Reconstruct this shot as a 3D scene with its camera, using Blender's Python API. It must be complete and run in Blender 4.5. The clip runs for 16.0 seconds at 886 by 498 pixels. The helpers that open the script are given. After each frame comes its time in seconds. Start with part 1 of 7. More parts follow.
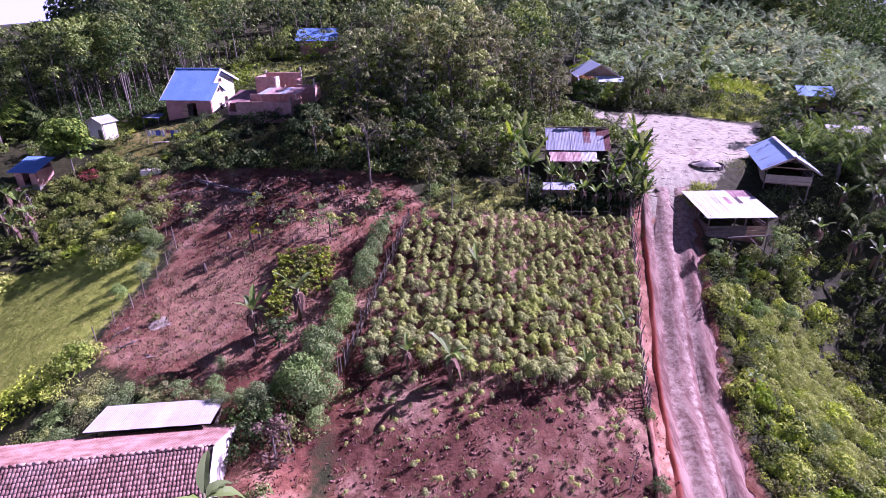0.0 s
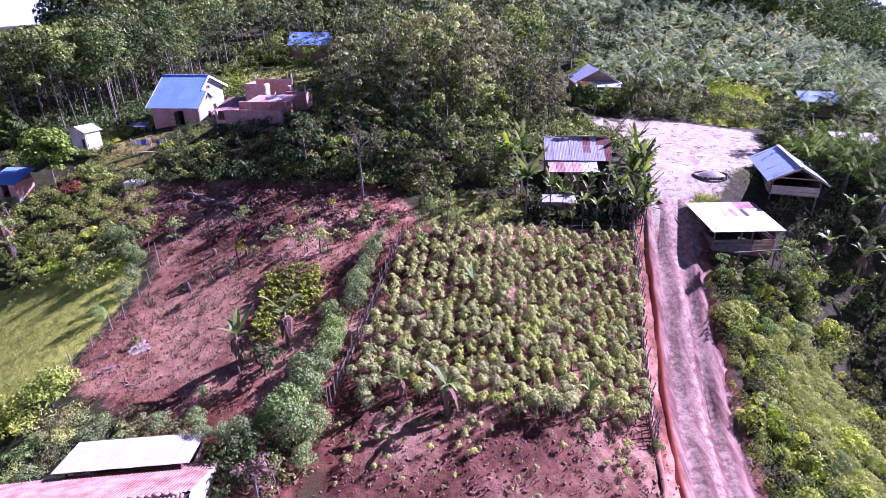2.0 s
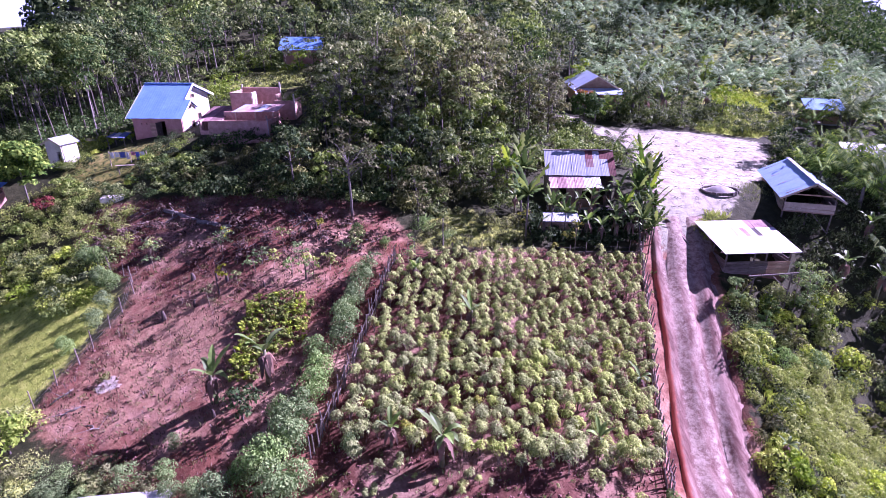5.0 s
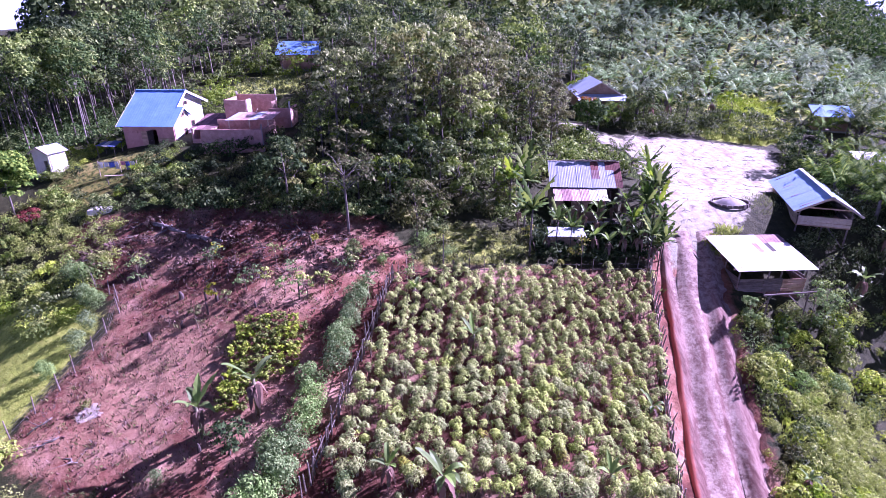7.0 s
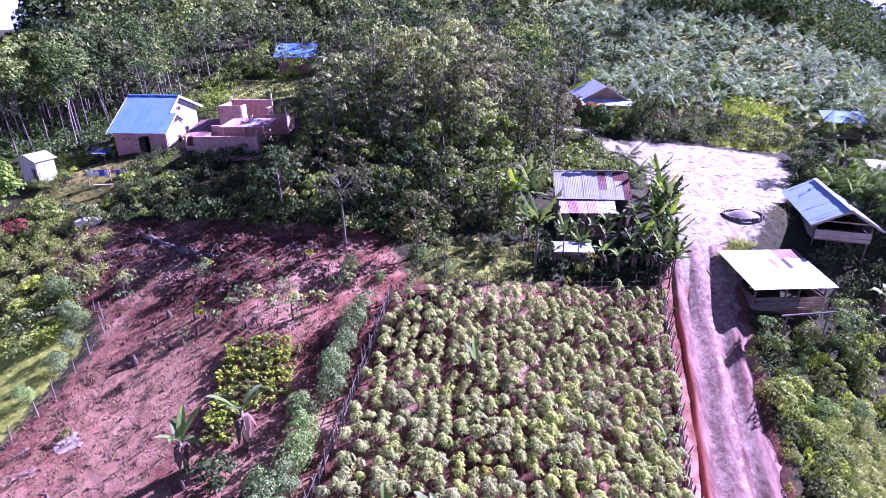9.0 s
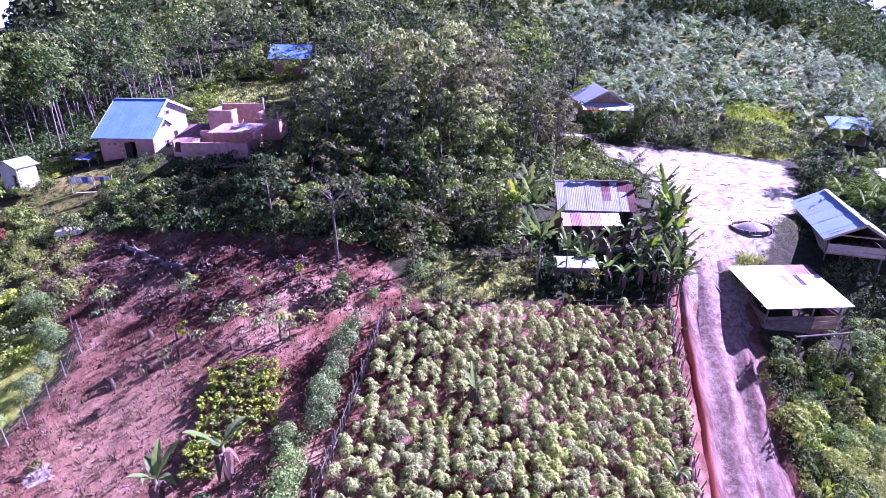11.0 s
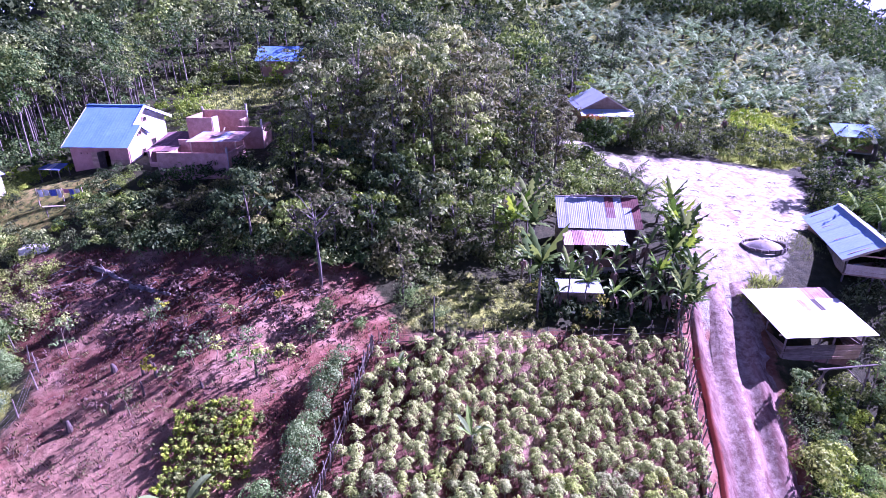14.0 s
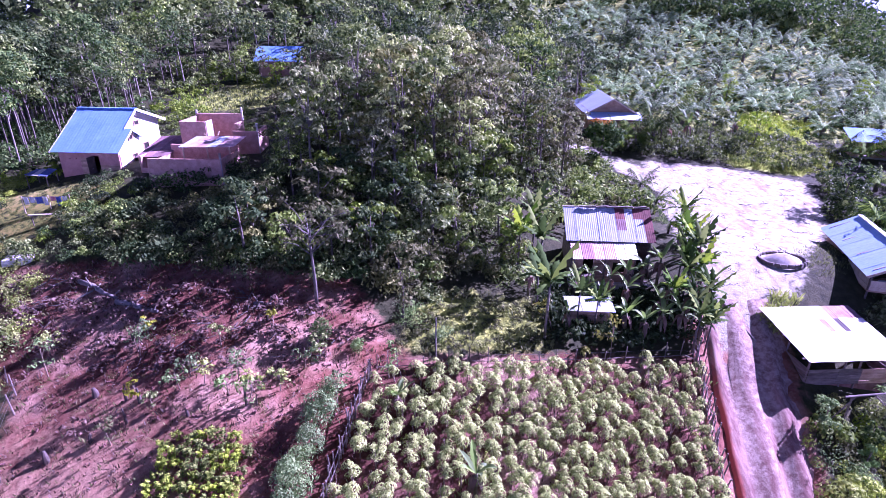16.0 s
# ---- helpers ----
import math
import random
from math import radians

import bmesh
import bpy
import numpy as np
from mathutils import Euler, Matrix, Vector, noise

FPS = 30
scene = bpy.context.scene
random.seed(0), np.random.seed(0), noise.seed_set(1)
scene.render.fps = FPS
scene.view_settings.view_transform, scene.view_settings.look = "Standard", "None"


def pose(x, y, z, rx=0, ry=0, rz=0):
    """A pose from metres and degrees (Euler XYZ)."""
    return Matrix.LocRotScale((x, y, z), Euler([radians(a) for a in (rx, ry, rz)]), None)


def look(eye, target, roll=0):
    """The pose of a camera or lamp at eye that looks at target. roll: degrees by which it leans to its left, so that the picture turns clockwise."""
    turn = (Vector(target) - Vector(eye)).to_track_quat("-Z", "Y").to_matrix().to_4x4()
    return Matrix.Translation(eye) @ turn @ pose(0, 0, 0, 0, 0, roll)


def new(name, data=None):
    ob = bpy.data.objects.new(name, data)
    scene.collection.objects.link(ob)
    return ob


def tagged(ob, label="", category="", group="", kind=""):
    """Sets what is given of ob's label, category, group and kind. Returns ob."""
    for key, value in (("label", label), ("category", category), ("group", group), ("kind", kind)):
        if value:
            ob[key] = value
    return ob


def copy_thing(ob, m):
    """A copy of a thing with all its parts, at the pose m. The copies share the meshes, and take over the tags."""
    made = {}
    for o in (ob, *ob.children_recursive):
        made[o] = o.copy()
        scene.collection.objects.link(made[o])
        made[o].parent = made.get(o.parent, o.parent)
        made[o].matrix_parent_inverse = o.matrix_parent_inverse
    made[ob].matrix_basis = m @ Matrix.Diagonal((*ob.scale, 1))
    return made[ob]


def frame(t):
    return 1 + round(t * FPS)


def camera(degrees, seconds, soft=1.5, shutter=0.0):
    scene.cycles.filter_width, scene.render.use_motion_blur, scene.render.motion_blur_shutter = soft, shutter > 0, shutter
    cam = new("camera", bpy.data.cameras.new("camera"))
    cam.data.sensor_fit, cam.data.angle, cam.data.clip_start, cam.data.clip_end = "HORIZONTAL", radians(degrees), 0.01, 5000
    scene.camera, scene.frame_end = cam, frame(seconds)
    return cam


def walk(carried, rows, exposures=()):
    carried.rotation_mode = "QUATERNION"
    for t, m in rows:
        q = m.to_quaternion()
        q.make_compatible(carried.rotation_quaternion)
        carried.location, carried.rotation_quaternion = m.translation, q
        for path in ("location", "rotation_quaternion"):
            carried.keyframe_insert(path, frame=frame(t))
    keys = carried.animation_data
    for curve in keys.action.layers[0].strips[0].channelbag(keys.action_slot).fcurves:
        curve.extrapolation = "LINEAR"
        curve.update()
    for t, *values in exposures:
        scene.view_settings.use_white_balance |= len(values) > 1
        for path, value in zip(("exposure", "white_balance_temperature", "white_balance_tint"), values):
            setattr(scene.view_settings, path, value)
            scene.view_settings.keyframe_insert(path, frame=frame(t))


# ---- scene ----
cam = camera(79.9, 16.0, soft=0.75)
METRES, EYE, TILT, LEAN, TURN = 15.8, 20.0, 11.5, 1.3, -4.3
ROWS = [
    (0.0, 0.0, 0.0, 0.0, 0.79, -34.9, -1.13),
    (0.5, 0.0, 0.0316, -0.0018, 0.64, -34.91, -1.13),
    (1.0, 0.0001, 0.064, -0.0019, 0.55, -34.78, -1.13),
    (1.5, 0.0006, 0.0955, -0.0043, 0.45, -34.72, -1.16),
    (2.0, 0.0004, 0.1266, -0.0057, 0.3, -34.7, -1.19),
    (2.5, -0.0007, 0.1577, -0.0071, 0.2, -34.65, -1.15),
    (3.0, -0.0002, 0.1866, -0.0097, 0.17, -34.63, -1.15),
    (3.5, 0.001, 0.2179, -0.0123, 0.13, -34.6, -1.21),
    (4.0, 0.0031, 0.2499, -0.0144, -0.0, -34.62, -1.32),
    (6.5, 0.0016, 0.4047, -0.0195, -0.19, -34.3, -1.35),
    (7.0, 0.0007, 0.4351, -0.0224, -0.18, -34.29, -1.39),
    (7.5, 0.0002, 0.4657, -0.0239, -0.15, -34.28, -1.38),
    (8.0, -0.0003, 0.4975, -0.0244, -0.15, -34.26, -1.4),
    (8.5, -0.0012, 0.5288, -0.0266, -0.09, -34.2, -1.39),
    (9.0, -0.0015, 0.5603, -0.0282, -0.08, -34.25, -1.44),
    (11.5, -0.0004, 0.7153, -0.041, -0.3, -34.23, -1.84),
    (12.0, 0.0006, 0.747, -0.0443, -0.43, -34.18, -1.92),
    (12.5, 0.0025, 0.7786, -0.0474, -0.62, -34.16, -2.02),
    (13.0, 0.0038, 0.8081, -0.0494, -0.73, -34.12, -2.05),
    (13.5, 0.0052, 0.8385, -0.0553, -0.8, -34.14, -2.1),
    (14.0, 0.0052, 0.8696, -0.0588, -0.79, -34.19, -2.11),
    (14.5, 0.0042, 0.901, -0.0629, -0.77, -34.27, -2.15),
    (15.0, 0.0038, 0.9329, -0.0632, -0.69, -34.29, -2.11),
    (15.5, 0.003, 0.9646, -0.0674, -0.64, -34.35, -2.19),
    (16.0, 0.0028, 0.9964, -0.0699, -0.57, -34.36, -2.19),
]
walk(cam, [(t, pose(0, 0, EYE, TILT, LEAN, TURN) @ pose(METRES * x, METRES * y, METRES * z, 90 + pitch, roll, yaw)) for t, x, y, z, yaw, pitch, roll in ROWS],
     [(0.0, 1.34, 4960, 74), (1.0, 1.58, 4920, 73), (4.0, 1.66, 4840, 74), (7.0, 1.82, 4720, 76), (16.0, 1.93, 4580, 84)])

# ---- light ----
SUN_DIR = Vector((0.78, 0.30, 0.60)).normalized()
world = bpy.data.worlds.new("sky")
scene.world = world
world.use_nodes = True
wn, wl = world.node_tree.nodes, world.node_tree.links
sky = wn.new("ShaderNodeTexSky")
sky.sky_type, sky.sun_disc = "NISHITA", False
sky.sun_elevation = math.asin(SUN_DIR.z)
sky.sun_rotation = math.atan2(SUN_DIR.x, SUN_DIR.y)
sky.air_density, sky.dust_density = 1.0, 1.6
wl.new(sky.outputs["Color"], wn["Background"].inputs["Color"])
wn["Background"].inputs["Strength"].default_value = 0.015
sun_data = bpy.data.lights.new("sun", "SUN")
sun_data.energy, sun_data.angle, sun_data.color = 5.0, radians(0.6), (1.0, 0.87, 0.70)
sun_lamp = new("sun", sun_data)
sun_lamp.matrix_world = look(SUN_DIR * 100, (0, 0, 0))

# glowing ring added for the pale haze low over the horizon, all the way round
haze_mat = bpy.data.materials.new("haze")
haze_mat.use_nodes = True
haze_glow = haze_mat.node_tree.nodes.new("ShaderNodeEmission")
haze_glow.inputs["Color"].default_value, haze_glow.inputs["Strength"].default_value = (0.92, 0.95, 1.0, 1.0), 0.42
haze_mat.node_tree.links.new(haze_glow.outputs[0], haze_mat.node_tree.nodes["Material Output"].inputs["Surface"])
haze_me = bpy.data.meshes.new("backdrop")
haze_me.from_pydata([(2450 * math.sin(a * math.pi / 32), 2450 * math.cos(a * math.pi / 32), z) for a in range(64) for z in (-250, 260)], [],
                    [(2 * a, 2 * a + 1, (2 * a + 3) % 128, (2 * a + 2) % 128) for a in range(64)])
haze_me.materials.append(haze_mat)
tagged(new("backdrop", haze_me), "glowing backdrop ring for the white sky low over the horizon", "sky", "", "structure")


# ---- the lie of the land ----
def smooth(a, b, v):
    u = np.clip((v - a) / (b - a), 0.0, 1.0)
    return u * u * (3 - 2 * u)


def bump(x, y, cx, cy, rx, ry):
    return np.exp(-((x - cx) / rx) ** 2 - ((y - cy) / ry) ** 2)


def road_x(y):
    """The middle of the dirt road at y."""
    return 16.4 + 0.283 * (y - 24.3)


def ground_z(x, y):
    """Height of the ground: a garden slope that rises to a hillside, falling away to both sides."""
    x, y = np.asarray(x, float), np.asarray(y, float)
    rise = 7.8 + 0.085 * (np.minimum(y, 150) - 42) - 0.24 * 4.0 * np.logaddexp(0, (42 - np.maximum(y, -10)) / 4.0)
    left, right = np.clip(-x, 0, 34), np.clip(x, 0, 34)
    z = rise - 0.0076 * left ** 2 * (1 - 0.8 * smooth(40, 62, y)) - 0.0078 * right ** 2 * (1 - smooth(26, 47, y))
    z = z - 1.9 * smooth(10, 24, x) * smooth(44, 56, y)
    z = z + 2.2 * bump(x, y, 0, 66, 16, 14) + 1.2 * bump(x, y, -22, 64, 10, 8)
    z = z - 1.3 * bump(x, y, 14, 45.5, 5.5, 4.5) - 0.9 * bump(x, y, -15, 33, 6, 7) - 0.9 * bump(x, y, 15, 26, 5, 5)
    far = np.hypot(x, y)
    way = np.arctan2(x, np.maximum(y, 1))
    z = z + 21 * smooth(95, 230, far) * smooth(0.77, 0.53, way) * smooth(-0.56, -0.46, way)
    z = z - 5 * smooth(90, 150, far) * (0.6 * smooth(0.68, 0.76, way) + smooth(-0.48, -0.58, way))
    z = z - 9.0 * smooth(72, 125, far) * smooth(-0.34, -0.62, way) + 1.6 * bump(x, y, -7.6, 16, 2.4, 5.5)
    across = x - road_x(y)
    return z - 0.85 * (smooth(-3.1, -2.3, across) - smooth(1.8, 2.7, across)) * smooth(41.5, 37, y)


def road_z(y):
    """Height of the road's crown at y."""
    return ground_z(road_x(y), y) + 0.42 * smooth(41.5, 37, y)


# ---- materials ----
def rgb(c):
    return (c[0], c[1], c[2], 1.0)


class Mat:
    """A small builder for node materials."""

    def __init__(self, name):
        self.m = bpy.data.materials.new(name)
        self.m.use_nodes = True
        self.n, self.l = self.m.node_tree.nodes, self.m.node_tree.links
        self.p = self.n["Principled BSDF"]
        self.co = self.n.new("ShaderNodeTexCoord")

    def put(self, value, socket):
        if isinstance(value, bpy.types.NodeSocket):
            self.l.new(value, socket)
        else:
            socket.default_value = value

    def noise(self, scale, detail=4.0, rough=0.6, where="Object", stretch=None):
        t = self.n.new("ShaderNodeTexNoise")
        t.inputs["Scale"].default_value, t.inputs["Detail"].default_value = scale, detail
        t.inputs["Roughness"].default_value = rough
        src = self.co.outputs[where]
        if stretch:
            mp = self.n.new("ShaderNodeMapping")
            mp.inputs["Scale"].default_value = stretch
            self.l.new(src, mp.inputs["Vector"])
            src = mp.outputs["Vector"]
        self.l.new(src, t.inputs["Vector"])
        return t.outputs["Fac"]

    def ramp(self, fac, stops):
        r = self.n.new("ShaderNodeValToRGB")
        e = r.color_ramp.elements
        while len(e) < len(stops):
            e.new(0.5)
        for k, (pos, col) in zip(e, stops):
            k.position, k.color = pos, rgb(col) if len(col) == 3 else col
        self.l.new(fac, r.inputs["Fac"])
        return r.outputs["Color"]

    def mix(self, fac, a, b, kind="MIX"):
        x = self.n.new("ShaderNodeMix")
        x.data_type, x.blend_type = "RGBA", kind
        self.put(fac, x.inputs[0])
        self.put(rgb(a) if isinstance(a, tuple) else a, x.inputs[6])
        self.put(rgb(b) if isinstance(b, tuple) else b, x.inputs[7])
        return x.outputs[2]

    def math(self, op, a, b):
        x = self.n.new("ShaderNodeMath")
        x.operation = op
        self.put(a, x.inputs[0])
        self.put(b, x.inputs[1])
        return x.outputs[0]

    def value(self, colour, sat, val):
        """Colour with its brightness multiplied by val."""
        if isinstance(colour, tuple):
            colour = rgb(colour)
        h = self.n.new("ShaderNodeHueSaturation")
        self.put(sat, h.inputs["Saturation"])
        self.put(val, h.inputs["Value"])
        self.put(colour, h.inputs["Color"])
        return h.outputs["Color"]

    def spread(self, source, low, high):
        r = self.n.new("ShaderNodeMapRange")
        self.l.new(source, r.inputs["Value"])
        r.inputs["To Min"].default_value, r.inputs["To Max"].default_value = low, high
        return r.outputs["Result"]

    def random(self):
        return self.n.new("ShaderNodeObjectInfo").outputs["Random"]

    def island(self):
        return self.n.new("ShaderNodeNewGeometry").outputs["Random Per Island"]

    def bump(self, height, strength, distance):
        b = self.n.new("ShaderNodeBump")
        b.inputs["Strength"].default_value, b.inputs["Distance"].default_value = strength, distance
        self.l.new(height, b.inputs["Height"])
        self.l.new(b.outputs["Normal"], self.p.inputs["Normal"])

    def done(self, colour, rough, metal=0.0, spec=0.5):
        self.put(rgb(colour) if isinstance(colour, tuple) else colour, self.p.inputs["Base Color"])
        self.put(rough, self.p.inputs["Roughness"])
        self.put(metal, self.p.inputs["Metallic"])
        self.p.inputs["Specular IOR Level"].default_value = spec
        return self.m


def leaf_mat(name, dark, mid, light, rough=0.42, through_light=0.3, spec=0.5, vary=0.38):
    """Foliage: each leaf and each plant differs a little, and light comes through."""
    k = Mat(name)
    c = k.ramp(k.island(), [(0.0, dark), (0.55, mid), (1.0, light)])
    c = k.value(c, k.spread(k.random(), 0.85, 1.1), k.spread(k.random(), 1 - vary, 1 + vary))
    c = k.mix(k.spread(k.noise(0.35, 2.0, 0.5), 0.0, 0.45), c, k.value(c, 0.9, 0.55))
    k.done(c, rough, 0.0, spec * 0.45)
    t = k.n.new("ShaderNodeBsdfTranslucent")
    k.l.new(k.value(c, 1.1, 1.35), t.inputs["Color"])
    s = k.n.new("ShaderNodeMixShader")
    s.inputs[0].default_value = 0.55 * through_light
    k.l.new(k.p.outputs[0], s.inputs[1])
    k.l.new(t.outputs[0], s.inputs[2])
    k.l.new(s.outputs[0], k.n["Material Output"].inputs["Surface"])
    return k.m


def plain_mat(name, a, b, scale, rough, bump=0.0, metal=0.0, stretch=None, vary=0.25, spec=0.4):
    """A worn surface: two colours by noise at two scales, differing from piece to piece."""
    k = Mat(name)
    big, fine = k.noise(scale, 5.0, 0.65, stretch=stretch), k.noise(scale * 9.0, 3.0, 0.6, stretch=stretch)
    c = k.ramp(big, [(0.32, a), (0.68, b)])
    c = k.value(c, 1.0, k.spread(fine, 0.78, 1.2))
    c = k.value(c, 1.0, k.spread(k.random(), 1 - vary, 1 + vary))
    if bump:
        k.bump(fine, 0.6, bump)
    return k.done(c, rough, metal, spec)


LEAF_FOREST = leaf_mat("leaf_forest", (0.034, 0.062, 0.014), (0.155, 0.22, 0.048), (0.38, 0.46, 0.135), 0.6, 0.4, 0.25)
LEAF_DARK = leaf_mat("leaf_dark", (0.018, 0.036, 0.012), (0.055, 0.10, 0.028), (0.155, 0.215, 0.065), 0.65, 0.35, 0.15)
LEAF_BRIGHT = leaf_mat("leaf_bright", (0.09, 0.15, 0.015), (0.20, 0.30, 0.03), (0.34, 0.43, 0.06), 0.55, 0.45, 0.25)
LEAF_OLIVE = leaf_mat("leaf_olive", (0.06, 0.07, 0.02), (0.15, 0.168, 0.05), (0.28, 0.285, 0.10), 0.65, 0.4, 0.2)
LEAF_CASSAVA = leaf_mat("leaf_cassava", (0.15, 0.20, 0.04), (0.38, 0.46, 0.11), (0.64, 0.71, 0.23), 0.65, 0.4, 0.1, 0.2)
LEAF_FEATHER = leaf_mat("leaf_feather", (0.12, 0.20, 0.055), (0.22, 0.335, 0.10), (0.35, 0.47, 0.155), 0.7, 0.4, 0.05, 0.2)
# lightened so that the leaf colour carries distance haze over the palms
LEAF_PALM = leaf_mat("leaf_palm", (0.10, 0.17, 0.07), (0.34, 0.47, 0.22), (0.58, 0.71, 0.38), 0.75, 0.4, 0.06, 0.2)
LEAF_WEED = leaf_mat("leaf_weed", (0.24, 0.28, 0.075), (0.35, 0.40, 0.115), (0.48, 0.52, 0.185), 0.65, 0.4, 0.15)
LEAF_VERGE = leaf_mat("leaf_verge", (0.17, 0.24, 0.03), (0.38, 0.48, 0.06), (0.62, 0.70, 0.13), 0.55, 0.4, 0.2, 0.3)
LEAF_ARECA = leaf_mat("leaf_areca", (0.04, 0.085, 0.015), (0.12, 0.20, 0.035), (0.33, 0.43, 0.075), 0.7, 0.4, 0.08)
LEAF_BANANA = leaf_mat("leaf_banana", (0.07, 0.12, 0.03), (0.17, 0.26, 0.06), (0.36, 0.47, 0.13), 0.5, 0.45, 0.5)
LEAF_YELLOW = leaf_mat("leaf_yellow", (0.11, 0.14, 0.015), (0.26, 0.28, 0.03), (0.42, 0.41, 0.05), 0.5, 0.35, 0.3)
LEAF_CROP = leaf_mat("leaf_crop", (0.08, 0.13, 0.015), (0.25, 0.33, 0.03), (0.47, 0.54, 0.08), 0.6, 0.35, 0.2)
LEAF_FLOWER = leaf_mat("leaf_flower", (0.22, 0.10, 0.02), (0.50, 0.22, 0.03), (0.62, 0.42, 0.06), 0.6, 0.3, 0.2)
LEAF_DRY = leaf_mat("leaf_dry", (0.08, 0.05, 0.035), (0.18, 0.115, 0.085), (0.31, 0.22, 0.16), 0.8, 0.15, 0.1)
GRASS = leaf_mat("grass", (0.13, 0.18, 0.03), (0.25, 0.31, 0.06), (0.39, 0.43, 0.12), 0.6, 0.4, 0.2)
GRASS_PALE = leaf_mat("grass_pale", (0.11, 0.14, 0.045), (0.19, 0.225, 0.085), (0.28, 0.30, 0.135), 0.6, 0.35, 0.2)
GRASS_TALL = leaf_mat("grass_tall", (0.28, 0.35, 0.06), (0.40, 0.48, 0.10), (0.52, 0.58, 0.16), 0.55, 0.45, 0.25)

BARK = plain_mat("bark", (0.07, 0.058, 0.048), (0.19, 0.165, 0.14), 3.0, 0.9, 0.02)
BARK_PALE = plain_mat("bark_pale", (0.12, 0.105, 0.09), (0.26, 0.235, 0.205), 3.0, 0.85, 0.01)
STEM = plain_mat("stem", (0.14, 0.10, 0.07), (0.30, 0.23, 0.16), 5.0, 0.85)
BANANA_STEM = plain_mat("banana_stem", (0.10, 0.11, 0.05), (0.30, 0.26, 0.15), 4.0, 0.7, 0.01)
WOOD_OLD = plain_mat("wood_old", (0.10, 0.08, 0.068), (0.26, 0.215, 0.18), 1.6, 0.85, 0.006, stretch=(1, 1, 6))
WOOD_WARM = plain_mat("wood_warm", (0.32, 0.19, 0.12), (0.52, 0.36, 0.25), 1.6, 0.8, 0.006)
WOOD_PALE = plain_mat("wood_pale", (0.45, 0.36, 0.26), (0.66, 0.56, 0.43), 1.6, 0.8, 0.006)
WOOD_DARK = plain_mat("wood_dark", (0.05, 0.04, 0.035), (0.12, 0.09, 0.075), 1.6, 0.85, 0.006)
PLASTER = plain_mat("plaster", (0.68, 0.62, 0.58), (0.82, 0.78, 0.74), 0.7, 0.85, 0.004, vary=0.05)
PINK_WALL = plain_mat("pink_wall", (0.40, 0.20, 0.17), (0.57, 0.33, 0.28), 0.8, 0.85, 0.004, vary=0.12)
BRICK = plain_mat("brick", (0.40, 0.23, 0.18), (0.60, 0.39, 0.32), 2.5, 0.9, 0.006, vary=0.2)
CONCRETE = plain_mat("concrete", (0.36, 0.33, 0.30), (0.55, 0.52, 0.48), 1.5, 0.9, 0.005)
BLUE_METAL = plain_mat("blue_metal", (0.15, 0.285, 0.57), (0.20, 0.35, 0.65), 0.6, 0.75, 0.0, 0.0, vary=0.04, spec=0.15)
BLUE_PALE = plain_mat("blue_pale", (0.33, 0.50, 0.76), (0.40, 0.57, 0.82), 0.6, 0.6, 0.0, 0.0, vary=0.03, spec=0.3)
SHEET_PALE = plain_mat("sheet_pale", (0.48, 0.58, 0.72), (0.56, 0.66, 0.80), 0.6, 0.6, 0.0, 0.0, vary=0.04, spec=0.3)
ZINC = plain_mat("zinc", (0.31, 0.345, 0.40), (0.43, 0.465, 0.52), 0.8, 0.6, 0.0, 0.2, vary=0.1, spec=0.4)
ZINC_WHITE = plain_mat("zinc_white", (0.52, 0.51, 0.50), (0.66, 0.65, 0.64), 0.7, 0.45, 0.0, 0.3, vary=0.06)
RUST = plain_mat("rust", (0.11, 0.035, 0.03), (0.22, 0.085, 0.07), 2.5, 0.8, 0.003, 0.2)
RUST_DULL = plain_mat("rust_dull", (0.20, 0.10, 0.10), (0.34, 0.22, 0.22), 2.2, 0.75, 0.003, 0.2)
RUST_PALE = plain_mat("rust_pale", (0.36, 0.19, 0.17), (0.60, 0.46, 0.44), 1.8, 0.6, 0.003, 0.4)
# pale end also puts the far slope's sun glare into the tile colour
TILE = plain_mat("clay_tile", (0.28, 0.12, 0.085), (0.72, 0.48, 0.39), 1.2, 0.7, 0.006, vary=0.35)
DARK_IN = plain_mat("dark_opening", (0.012, 0.011, 0.011), (0.03, 0.026, 0.025), 2.0, 0.9)
CLOTH_WHITE = plain_mat("cloth_white", (0.62, 0.62, 0.66), (0.78, 0.78, 0.80), 3.0, 0.9)
CLOTH_BLUE = plain_mat("cloth_blue", (0.05, 0.07, 0.30), (0.12, 0.16, 0.48), 3.0, 0.9)
CLOTH_PINK = plain_mat("cloth_pink", (0.48, 0.16, 0.24), (0.64, 0.30, 0.38), 3.0, 0.9)
TARP = plain_mat("tarp", (0.05, 0.07, 0.16), (0.10, 0.14, 0.30), 2.0, 0.5)
SOIL_CLOD = plain_mat("soil_clod", (0.14, 0.06, 0.05), (0.30, 0.16, 0.13), 2.0, 0.95, 0.01)
# raised brightness paints the hazy glare over the hill crest into its leaves
LEAF_CREST = leaf_mat("leaf_crest", (0.10, 0.135, 0.035), (0.33, 0.39, 0.125), (0.60, 0.65, 0.26), 0.6, 0.4, 0.2)
LEAF_RED = leaf_mat("leaf_red", (0.10, 0.018, 0.018), (0.20, 0.045, 0.035), (0.32, 0.10, 0.07), 0.6, 0.3, 0.2)
ASH = plain_mat("ash", (0.56, 0.46, 0.36), (0.76, 0.66, 0.53), 2.5, 0.95, 0.01)
STONE = plain_mat("stone", (0.30, 0.27, 0.25), (0.50, 0.46, 0.43), 2.0, 0.9, 0.01)
